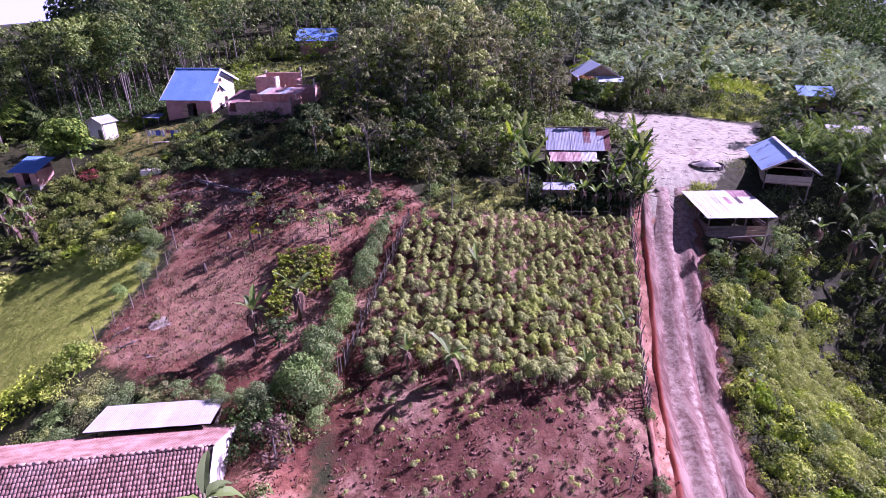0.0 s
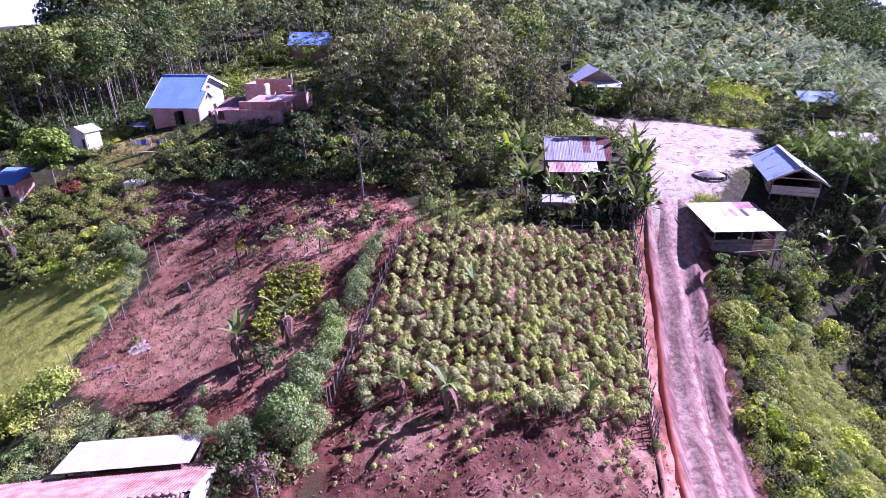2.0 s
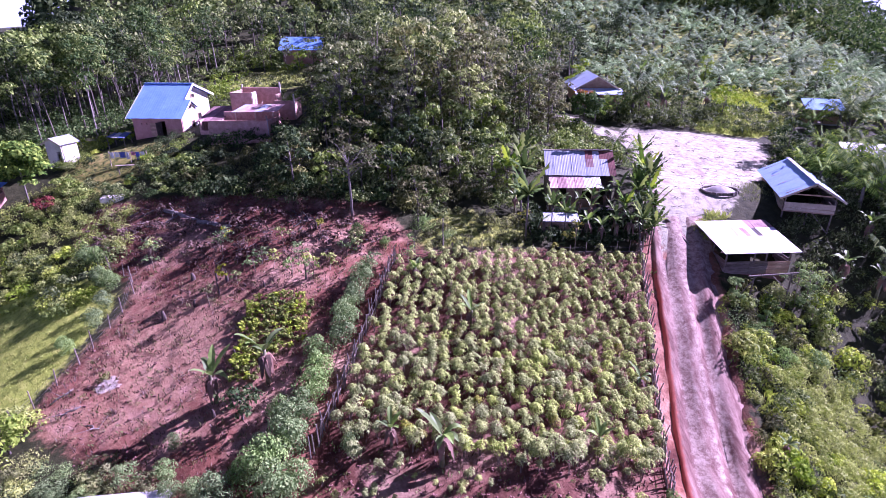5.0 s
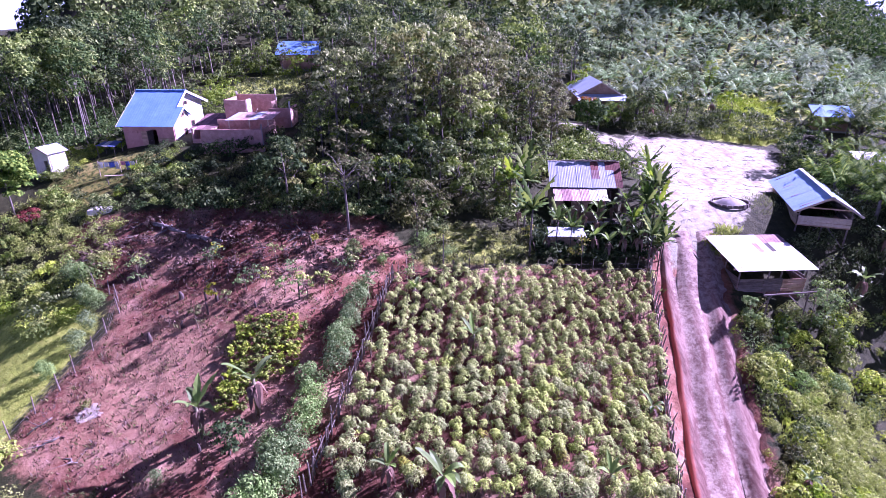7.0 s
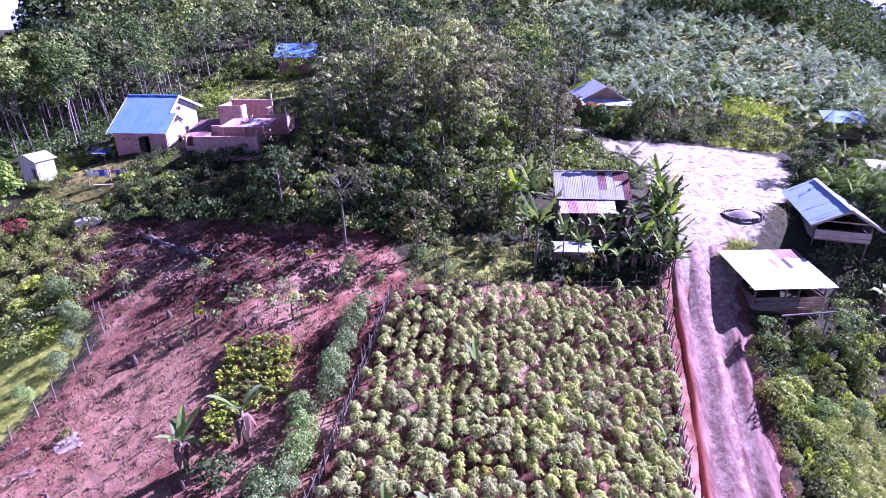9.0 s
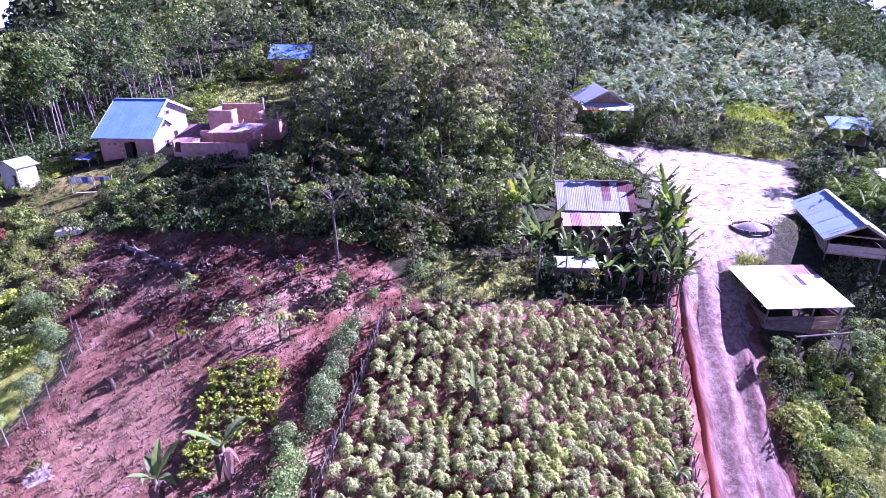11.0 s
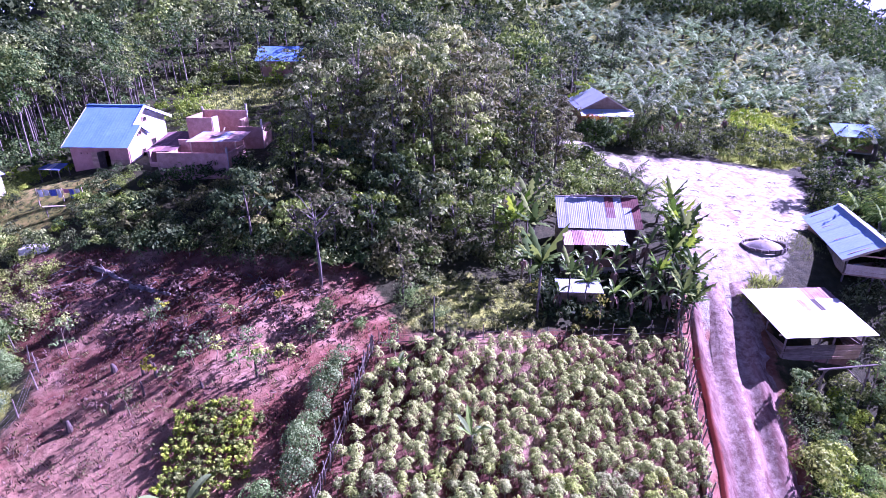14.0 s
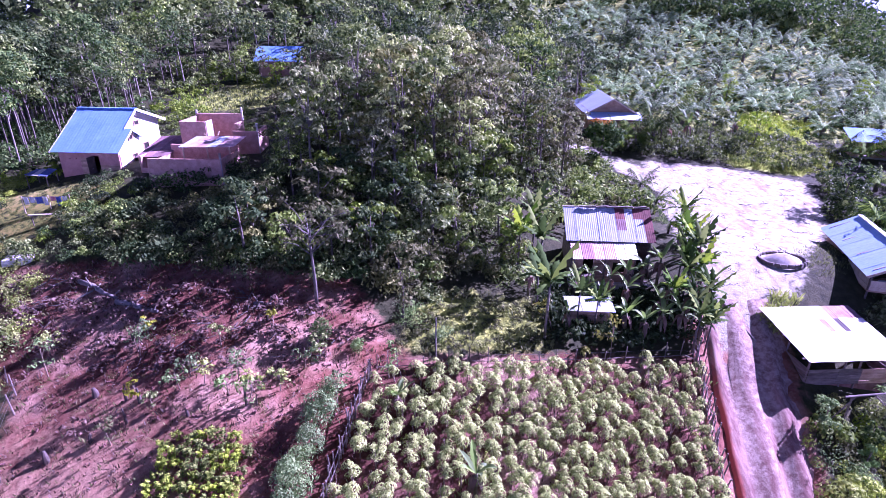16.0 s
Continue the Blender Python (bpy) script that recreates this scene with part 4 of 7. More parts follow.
def raised_house():
    """Half-built house on stilts with a blue roof."""
    h = thing("stilt_house", frame_of(30.7, 42.6, 6.3, -23), "half-built timber house on stilts with a blue metal roof", "house")
    L, D = 3.6, 8.0          # gable across x, ridge along y
    F, W, R = 0.75, 2.15, 3.2
    stilts = [(x, y) for x in (0.1, L / 2, L - 0.1) for y in (0.15, D / 2, D - 0.15)]
    posts(h, stilts, -1.6, F, 0.07, WOOD_OLD, "stilt")
    posts(h, [(x, y) for x, y in stilts if x != L / 2], F, W, 0.06, WOOD_OLD)
    part("floor_deck", MB().box(pose(L / 2, D / 2, F), L, D, 0.08), WOOD_WARM, h)
    boards(h, (0.1, 0.0), (L - 0.1, 0.0), F + 0.05, F + 0.75, 3, WOOD_PALE)
    boards(h, (0.0, 0.2), (0.0, D / 2 - 0.4), F + 0.05, F + 0.85, 3, WOOD_PALE)
    boards(h, (0.0, D / 2 + 0.6), (0.0, D - 0.1), F + 0.05, F + 1.0, 4, WOOD_WARM)
    boards(h, (L, 0.1), (L, D - 0.1), F + 0.05, F + 1.0, 4, WOOD_OLD)
    boards(h, (0.1, D), (L - 0.1, D), F + 0.05, F + 1.2, 4, WOOD_WARM)
    for i in range(9):
        x = 0.5 + 0.32 * i
        part("stud", MB().beam((x, D - 0.3, F), (x, D - 0.3, W + (R - W) * (1 - abs(x - L / 2) / (L / 2))), 0.06, 0.05), WOOD_WARM, h)
    for y in (0.05, D * 0.33, D * 0.66, D - 0.05):
        for s in (0, L):
            part("rafter", MB().beam((s, y, W), (L / 2, y, R - 0.06), 0.06, 0.08), WOOD_WARM, h)
        part("tie_beam", MB().beam((0, y, W), (L, y, W), 0.07, 0.09), WOOD_WARM, h)
    for a, b in (((0.1, 0.1, -0.9), (1.6, 0.1, F)), ((L - 0.1, 0.1, -0.9), (2.1, 0.1, F)), ((0.1, 0.2, -0.9), (0.1, 2.6, F))):
        part("brace", MB().tube([a, b], [0.045, 0.04], 6), WOOD_OLD, h)
    o = 0.45
    k = (R - W) / (L / 2)
    for x0 in (-o, L + o):
        sheets(h, (x0, -o, W - k * o), (x0, D + o, W - k * o), (L / 2, -o, R), (L / 2, D + o, R), 9, 1, lambda i, j: BLUE_PALE, 0.25, 0.002)
        rake(h, (x0, -o - 0.02, W - k * o - 0.05), (L / 2, -o - 0.02, R - 0.05), WOOD_PALE)
    part("ridge_cap", MB().beam((L / 2, -o - 0.05, R + 0.04), (L / 2, D + o, R + 0.04), 0.3, 0.05), ZINC_WHITE, h)
    basin = part("wash_basin", MB().tube([(1.1, 0.6, F + 0.10), (1.1, 0.6, F + 0.2), (1.1, 0.6, F + 0.45)], [0.25, 0.4, 0.42], 14), CLOTH_WHITE, h, "white plastic basin")
    return basin


def tiled_house():
    """The near house: old clay-tile gable roof, white end wall, metal lean-to behind."""
    z = -2.1
    h = thing("house", frame_of(-19.6, 13.75, z, 5.0), "old house with clay tile roof and whitewashed gable end", "house")
    L, D, W, R = 11.0, 7.0, 3.3, 5.25
    part("foundation", MB().box(pose(L / 2, D / 2, -1.0), L, D, 2.2), CONCRETE, h)
    wall(h, (0, 0), (L, 0), 0.1, W, 0.15, PLASTER, [(2, 2.9, 0, 2.0), (5, 6.2, 0.9, 2.0)], "front_wall")
    wall(h, (0, D), (L, D), 0.1, W, 0.15, PLASTER, (), "rear_wall")
    wall(h, (L, 0.08), (L, D), 0.1, W, 0.15, PLASTER, (), "side_wall", "whitewashed end wall")
    wall(h, (0, 0.08), (0, D), 0.1, W, 0.15, PLASTER, (), "side_wall")
    gable(h, 0, D, L, W, R - 0.12, 0.15, PLASTER)
    gable(h, 0, D, 0, W, R - 0.12, 0.15, PLASTER)
    o = 0.4
    k = (R - W) / (D / 2)
    e = W - k * o
    for s in (0, 1):
        y0 = -o if s == 0 else D + o
        v = [(-0.2, y0, e - 0.06), (L + 0.2, y0, e - 0.06), (L + 0.2, D / 2, R - 0.06), (-0.2, D / 2, R - 0.06)]
        v += [(a, b, c - 0.05) for a, b, c in v]
        part("roof_boarding", MB().add(v, [(0, 1, 2, 3), (7, 6, 5, 4), (0, 4, 5, 1), (1, 5, 6, 2), (2, 6, 7, 3), (3, 7, 4, 0)]), WOOD_DARK, h)
    part("fascia", MB().beam((L + 0.22, D / 2, R - 0.1), (L + 0.22, D + o, e - 0.1), 0.04, 0.2), PLASTER, h)
    part("fascia", MB().beam((L + 0.22, D / 2, R - 0.1), (L + 0.22, -o, e - 0.1), 0.04, 0.2), PLASTER, h)
    # metal lean-to roof behind
    n = thing("lean_to", frame_of(-15.9, 21.5, -1.65, 1.2), "lean-to with pale zinc roof behind the tiled house", "shed")
    posts(n, [(0.1, 1.5), (1.9, 1.5), (3.7, 1.5), (5.5, 1.5), (0.1, 0), (5.5, 0)], -0.6, 2.9, 0.07, WOOD_OLD)
    boards(n, (0.1, 1.6), (5.5, 1.6), 0.2, 2.7, 8, WOOD_OLD)
    boards(n, (5.6, 0.0), (5.6, 1.6), 0.2, 2.7, 8, WOOD_PALE)
    sheets(n, (-0.3, 1.95, 2.95), (5.7, 1.95, 3.05), (-0.3, -0.35, 3.25), (5.7, -0.35, 3.35), 8, 1, lambda i, j: ZINC_WHITE)
    return h, L, D, W, R, o, k, e


house_on_hillside()
unfinished_building()
patchwork_house()
open_shed()
raised_house()
TILED = tiled_house()
small_gable_house("house", frame_of(-34.3, 59.8, 7.35, -20), 1.9, 1.7, 2.7, 3.2, (PLASTER, PLASTER), ZINC, "small whitewashed house with a dull zinc roof", [(1.2, 1.7, 0, 1.8)], 0.25)
small_gable_house("house", frame_of(26.3, 82.5, 9.75, -10), 5.6, 10.5, 2.6, 4.15, (WOOD_WARM, WOOD_WARM), SHEET_PALE, "timber house with a pale blue-grey metal gable roof and porch", [(0.8, 1.7, 0.9, 1.9), (2.4, 3.2, 0, 2.0), (4.0, 4.9, 0.9, 1.9)], 0.6, 6, (2.4, 2.5, 1.9))
small_gable_house("house", frame_of(-13.4, 107.8, gz(-16, 110), 88), 6.0, 6.5, 2.8, 4.6, (PINK_WALL, PINK_WALL), BLUE_METAL, "house with a blue metal roof among the trees", [(1.0, 2.0, 0.9, 1.9)], 0.6, 6)


def mono_shed(name, m, L, D, low, high, wall_mat, roof_mat, label, door=True):
    """A small shed under one sloping roof, low in front."""
    h = thing(name, m, label, "shed")
    part("foundation", MB().box(pose(L / 2, D / 2, -0.45), L, D, 1.0), CONCRETE, h)
    wall(h, (0, 0), (L, 0), 0.05, low, 0.1, wall_mat, [(L * 0.35, L * 0.35 + 0.75, 0, min(1.8, low - 0.2))] if door else (), "front_wall")
    wall(h, (L, 0.05), (L, D), 0.05, low, 0.1, wall_mat, (), "side_wall")
    wall(h, (0, 0.05), (0, D), 0.05, low, 0.1, wall_mat, (), "side_wall")
    wall(h, (0, D), (L, D), 0.05, high - 0.05, 0.1, wall_mat, (), "rear_wall")
    sheets(h, (-0.4, -0.5, low - 0.05), (L + 0.4, -0.5, low - 0.05), (-0.4, D + 0.3, high + 0.05), (L + 0.4, D + 0.3, high + 0.05), max(3, int(L / 0.8)), 1, lambda i, j: roof_mat, 0.2, 0.008)
    part("floor", MB().box(pose(L / 2, D / 2, 0.1), L - 0.2, D - 0.2, 0.05), WOOD_DARK, h)
    return h


mono_shed("shed", frame_of(-38.8, 53.4, gz(-37.8, 54), -8), 2.2, 2.2, 1.5, 2.3, PINK_WALL, BLUE_METAL, "small pink-walled shed with a bright blue sheet roof")
mono_shed("shed", frame_of(54.6, 72.4, gz(56, 73), -24), 3.7, 3.0, 1.9, 2.8, WOOD_WARM, BLUE_METAL, "timber shed with a blue sheet roof among oil palms")
mono_shed("shed", frame_of(46.6, 55.2, gz(48, 56) - 0.2, -22), 3.4, 2.4, 1.6, 2.2, WOOD_OLD, ZINC_WHITE, "small shed with a white sheet roof among palms", False)


# ---- plants ----
def make_tree(name, gen, height, spread, leaf, bark, clumps=20, per=34, size=0.42, low=0.38, label="", category="tree", trunk_r=None, limbs=6, tuft=0.42):
    """A tree with its foot at the origin: a leaning trunk with limbs, and a ragged crown of leaf clumps."""
    t = thing(name, Matrix.Identity(4), label, category)
    lean = gen.normal(0, 0.05, 2)
    r = trunk_r or height * 0.0065 + 0.045
    top = Vector((lean[0] * height, lean[1] * height, height * 0.82))
    mid = Vector((lean[0] * height * 0.35 + gen.normal(0, 0.08), lean[1] * height * 0.35, height * 0.42))
    mb = MB().tube([(0, 0, -0.3), (0, 0, 0.0), mid, top], [r * 1.35, r * 1.1, r * 0.8, r * 0.3], 7)
    cs = []
    for i in range(clumps):
        a = gen.uniform(0, 2 * math.pi)
        h = low + (1 - low) * gen.uniform(0, 1) ** 0.75
        wide = spread * math.sqrt(max(0.05, 1 - ((h - 0.62) / 0.44) ** 2)) * gen.uniform(0.35, 1.05)
        base = mid.lerp(top, min(1, max(0, (h - 0.42) / 0.4)))
        cs.append((base.x + math.cos(a) * wide, base.y + math.sin(a) * wide, h * height))
        if i < limbs:
            start = mid.lerp(top, max(0.1, h - 0.5))
            end = Vector(cs[-1])
            mb.tube([start, start.lerp(end, 0.5) + Vector((0, 0, 0.1)), end], [r * 0.32, r * 0.2, r * 0.08], 4, False)
    part("trunk", mb, bark, t, smooth_faces=True)
    part("crown", crown_mesh("crown", leaf, gen, np.array(cs), per, size, size * 0.5, spread, spread * tuft), leaf, t)
    return t


def frond(gen, length, pairs, droop, leaflet, up):
    """A feathered palm leaf along +x from the origin."""
    v, f = [], []
    w = length / pairs * 0.5
    for t in np.linspace(0.08, 1.0, pairs):
        x, z = length * (t - 0.18 * droop * t * t), length * (up * t - droop * t * t)
        ll = leaflet * (0.4 + 0.9 * math.sin(math.pi * min(1, t * 0.86 + 0.1))) * gen.uniform(0.75, 1.2)
        for s in (-1, 1):
            o = len(v)
            dz = (-0.45 + gen.normal(0, 0.15)) * ll
            v += [(x - w, 0, z), (x + w, 0, z), (x + ll * 0.75 + w * 0.6, s * ll * 0.7, z + dz), (x + ll * 0.7, s * ll * 0.72, z + dz)]
            f.append((o, o + 1, o + 2, o + 3))
    return np.array(v), np.array(f)


def blade_frond(gen, length, n, droop, width, up):
    """A dense palm leaf along +x: two folded rows of leaflets that overlap, with a toothed edge."""
    v, f = [], []
    for i in range(n + 1):
        t = i / n
        x, z = length * (t - 0.18 * droop * t * t), length * (up * t - droop * t * t)
        w = width * (0.35 + 0.65 * math.sin(math.pi * min(1.0, 0.15 + 0.85 * t))) * (gen.uniform(0.9, 1.15) if i % 2 else gen.uniform(0.4, 0.62)) if i < n else 0.02
        back = 0.5 * w if i % 2 else 0.0
        v += [(x + back, -w, z - 0.25 * w), (x, 0, z), (x + back, w, z - 0.25 * w)]
    for i in range(n):
        for k in range(2):
            q = i * 3 + k
            f.append((q, q + 3, q + 4, q + 1))
    return np.array(v), np.array(f)


def crown_of_fronds(gen, count, length, pairs, leaflet, upright=0.0, leaf_kind=None):
    vs, fs, n = [], [], 0
    for i in range(count):
        up = 0.02 + 0.25 * upright + (1.3 + 0.5 * upright) * (i + 0.5) / count
        v, f = (leaf_kind or blade_frond)(gen, length * gen.uniform(0.8, 1.15), pairs, gen.uniform(0.45, 0.75) * (1 - 0.4 * upright), leaflet, up)
        a = i * 2.399 + gen.normal(0, 0.2)
        c, s = math.cos(a), math.sin(a)
        v = np.column_stack([v[:, 0] * c - v[:, 1] * s, v[:, 0] * s + v[:, 1] * c, v[:, 2]])
        vs.append(v)
        fs.append(f + n)
        n += len(v)
    return np.vstack(vs), np.vstack(fs)


def make_palm(name, gen, trunk_h, count, length, pairs, leaflet, label, leaf=None, r=0.22, upright=0.0, leaf_kind=None):
    t = thing(name, Matrix.Identity(4), label, "palm")
    mb = MB().tube([(0, 0, -0.3), (0, 0, trunk_h * 0.5), (gen.normal(0, 0.1), 0, trunk_h)], [r * 1.2, r, r * 0.85], 8)
    part("trunk", mb, BARK, t, smooth_faces=True)
    v, f = crown_of_fronds(gen, count, length, pairs, leaflet, upright, leaf_kind)
    v[:, 2] += trunk_h
    part("crown", array_mesh("crown", v, f, leaf or LEAF_PALM), leaf or LEAF_PALM, t)
    return t


def banana_leaf(gen, length, width, up, droop):
    """A broad blade along +x, folded at its rib, with a torn edge."""
    n = 9
    v, f = [], []
    for i in range(n + 1):
        t = i / n
        x = length * (t - 0.2 * droop * t * t)
        z = length * (up * t - droop * t * t)
        w = width * math.sin(math.pi * min(1.0, 0.10 + 0.9 * t)) ** 0.7 * (0.55 if t < 0.12 else 1.0) if 0 < i < n else 0.03
        tear = gen.uniform(0.5, 1.05)
        v += [(x, -w * tear, z + w * 0.28), (x, 0, z), (x, w * gen.uniform(0.7, 1.05), z + w * 0.28)]
    for i in range(n):
        for k in range(2):
            q = i * 3 + k
            f.append((q, q + 3, q + 4, q + 1))
    return MB().add(v, f)


def make_banana(gen, height, count, label, dry=2, leaf=None, reach=1.0, rise=(0.6, 1.5)):
    t = thing("banana_plant", Matrix.Identity(4), label, "banana plant")
    mb = MB().tube([(0, 0, -0.2), (0, 0, height * 0.4), (gen.normal(0, 0.05), gen.normal(0, 0.05), height * 0.72)], [0.12, 0.095, 0.06], 9)
    part("stem", mb, BANANA_STEM, t, smooth_faces=True)
    for i in range(count + dry):
        hang = i >= count
        a = i * 137.5 + gen.normal(0, 18)
        up = gen.uniform(*rise) if not hang else 0.15
        me = banana_leaf(gen, height * reach * gen.uniform(0.38, 0.58) * (0.55 if hang else 1.0), height * reach * 0.08, up if not hang else 0.1, gen.uniform(0.45, 1.0) if not hang else 1.5)
        ob = part("leaf", me, LEAF_DRY if hang else (leaf or LEAF_BANANA), t, smooth_faces=False)
        ob.matrix_basis = pose(0, 0, height * (0.68 if not hang else 0.6), 0, 0, a)
    return t


def make_cassava(gen, height, spread, leaf, heads=4, label=""):
    """A cassava bush: thin forked stems, each topped by a whorl of fingered leaves on stalks."""
    t = thing("cassava_plant", Matrix.Identity(4), label, "plant", "cassava plants in rows")
    mb, vs, fs = MB(), [], []
    for k in range(heads):
        a = k * 6.28 / heads + gen.normal(0, 0.4)
        out = spread * (gen.uniform(0.3, 0.62) if k else 0.1)
        tip = Vector((math.cos(a) * out, math.sin(a) * out, height * gen.uniform(0.74, 1.0)))
        mb.tube([(gen.normal(0, 0.04), gen.normal(0, 0.04), -0.1), (tip.x * 0.35, tip.y * 0.35, height * 0.42), tip], [0.022, 0.017, 0.01], 4, False)
        for i in range(13):
            a2 = i * 2.4 + gen.normal(0, 0.25)
            low = i / 13
            reach = spread * (0.2 + 0.32 * low) * gen.uniform(0.8, 1.2)
            way = Vector((math.cos(a2), math.sin(a2), 0))
            c = tip + way * reach + Vector((0, 0, 0.10 - height * 0.26 * low * gen.uniform(0.6, 1.2)))
            q = (way * (0.35 + 0.5 * low) + Vector((0, 0, 0.9))).normalized().to_track_quat("Z", "Y").to_matrix()
            size = spread * 0.36 * gen.uniform(0.8, 1.2) * (0.65 + 0.35 * min(1, low * 3))
            for lobe in range(5):
                a3 = a2 + (lobe - 2) * 0.85 + gen.normal(0, 0.1)
                o = len(vs)
                for r, b, z in ((0.0, 0.0, 0.0), (0.55, -0.24, 0.01), (1.0, 0.0, -0.34), (0.55, 0.24, 0.01)):
                    vs.append(c + q @ Vector((math.cos(a3 + b) * size * r, math.sin(a3 + b) * size * r, size * z)))
                fs.append((o, o + 1, o + 2, o + 3))
    part("stem", mb, STEM, t)
    part("crown", MB().add(vs, fs), leaf, t)
    return t


def shrub_mesh(gen, height, spread, leaf, clumps=10, per=26, size=0.22, width=0.5):
    """A bush with no clear trunk."""
    cs = []
    for i in range(clumps):
        a, q = gen.uniform(0, 6.28), gen.uniform(0, 1) ** 0.5
        cs.append((math.cos(a) * q * spread * 0.7, math.sin(a) * q * spread * 0.7, height * (0.25 + 0.6 * gen.uniform(0, 1) * (1.1 - 0.6 * q))))
    return crown_mesh("shrub", leaf, gen, np.array(cs), per, size, size * width, spread, spread * 0.42)


def dome_mesh(gen, height, spread, leaf, lobes=6, per=150, size=0.13, width=0.4):
    """A soft rounded bush: overlapping domes of fine leaves that face outwards."""
    cs, ns = [], []
    for i in range(lobes):
        a, q = i * 2.4 + gen.normal(0, 0.4), 0.0 if i == 0 else gen.uniform(0.35, 0.62)
        r = spread * gen.uniform(0.42, 0.62)
        top = height * (1.0 if i == 0 else gen.uniform(0.55, 0.88))
        c = np.array([math.cos(a) * q * spread, math.sin(a) * q * spread, top - r * 0.9])
        d = gen.normal(0, 1, (per, 3))
        d /= np.linalg.norm(d, axis=1)[:, None]
        d[:, 2] = np.abs(d[:, 2]) * 1.15 - 0.25
        cs.append(c + d * r * gen.uniform(0.8, 1.06, (per, 1)))
        ns.append(d * 1.6)
        k = per // 3
        low = np.column_stack([gen.normal(0, r * 0.4, (k, 2)), gen.uniform(-max(0.1, c[2] - 0.1), 0, k)])
        cs.append(c + low)
        ns.append(low + np.array([0, 0, 0.4]))
    v, f = leaves(np.vstack(cs), np.vstack(ns), size, size * width, gen)
    return array_mesh("shrub", v, f, leaf)


def clear(protos):
    for p in protos:
        for o in list(p.children_recursive) + [p]:
            bpy.data.objects.remove(o)


def plant_all(protos, xs, ys, sizes, gen):
    for i, (x, y) in enumerate(zip(xs, ys)):
        scaled_copy(protos[int(gen.integers(len(protos)))], at(x, y, gen.uniform(0, 360), sizes[i]))


g = np.random.default_rng(5)
# forest: low growth in front, tall rubber trees behind
NEAR_WOOD = [(-8.5, 47.5), (-3, 45.4), (1.5, 45.0), (9.0, 45.5), (10, 50), (10.5, 56), (16, 58), (18.5, 66), (18, 72), (-8.5, 72), (-9, 60)]
TALL_WOOD = [(-75, 66), (-36, 63.5), (-31, 70), (-30.5, 86), (-33, 100), (-26, 112), (-10, 116), (-8, 90), (-8, 72), (17, 72), (22, 80), (24, 92), (32, 96), (34, 118), (-95, 118)]
near_trees = [make_tree("tree", np.random.default_rng(20 + i), 4.4, 1.6, m, BARK, 17, 44, 0.30, 0.2, "young broad-leaved tree in dense hillside growth", limbs=8, tuft=0.36) for i, m in enumerate((LEAF_FOREST, LEAF_OLIVE, LEAF_FOREST, LEAF_DARK, LEAF_BRIGHT))]
crest_trees = [make_tree("tree", np.random.default_rng(30 + i), 9.4, 2.2, m, b, 30, 34, 0.33, 0.34, "tall airy tree with thin limbs on the hill crest", limbs=14, tuft=0.29) for i, (m, b) in enumerate(((LEAF_FOREST, BARK), (LEAF_CREST, BARK_PALE), (LEAF_FOREST, BARK), (LEAF_CREST, BARK_PALE), (LEAF_OLIVE, BARK)))]
x, y = grown(NEAR_WOOD, 2.1, g, 0.45)
crest = (y > 52.5 - 0.1 * x) & (np.arange(len(x)) % 5 < 3)
plant_all(crest_trees, x[crest], y[crest], g.uniform(0.72, 1.12, crest.sum()) * (1 - 0.3 * smooth(9.5, 15, x[crest]) - 0.28 * smooth(-3, -8.5, x[crest])), g)
plant_all(near_trees, x[~crest], y[~crest], g.uniform(0.6, 1.25, (~crest).sum()), g)
tall_trees = [make_tree("rubber_tree", np.random.default_rng(40 + i), 9.5, 2.5, m, BARK_PALE if i == 1 else BARK, 24, 38, 0.34, 0.40, "tall slender rubber tree with a pale trunk and thin crown") for i, m in enumerate((LEAF_FOREST, LEAF_DARK, LEAF_FOREST, LEAF_DARK))]
back_trees = [make_tree("rubber_tree", np.random.default_rng(50 + i), 9.5, 2.5, m, BARK_PALE if i % 2 else BARK, 18, 24, 0.45, 0.35, "tall slender rubber tree with a pale trunk and thin crown") for i, m in enumerate((LEAF_FOREST, LEAF_DARK))]
x, y = grown(TALL_WOOD, 3.4, g)
far = y > 92
front = (x < -29) & (y < 84)
high_trees = [make_tree("rubber_tree", np.random.default_rng(54 + i), 13.2, 2.7, m, (BARK_PALE, BARK, BARK)[i], 36, 56, 0.34, 0.52, "tall slender rubber tree with a long pale trunk", trunk_r=0.09, tuft=0.38) for i, m in enumerate((LEAF_DARK, LEAF_DARK, LEAF_FOREST))]
plant_all(high_trees, x[front], y[front], g.uniform(0.8, 1.03, front.sum()) * (1 - 0.2 * smooth(-37, -46, x[front])), g)
x, y, far = x[~front], y[~front], far[~front]
plant_all(tall_trees, x[~far], y[~far], g.uniform(0.75, 1.2, (~far).sum()), g)
plant_all(back_trees, x[far], y[far], g.uniform(0.8, 1.2, far.sum()), g)
clear(crest_trees + near_trees + tall_trees + back_trees + high_trees)

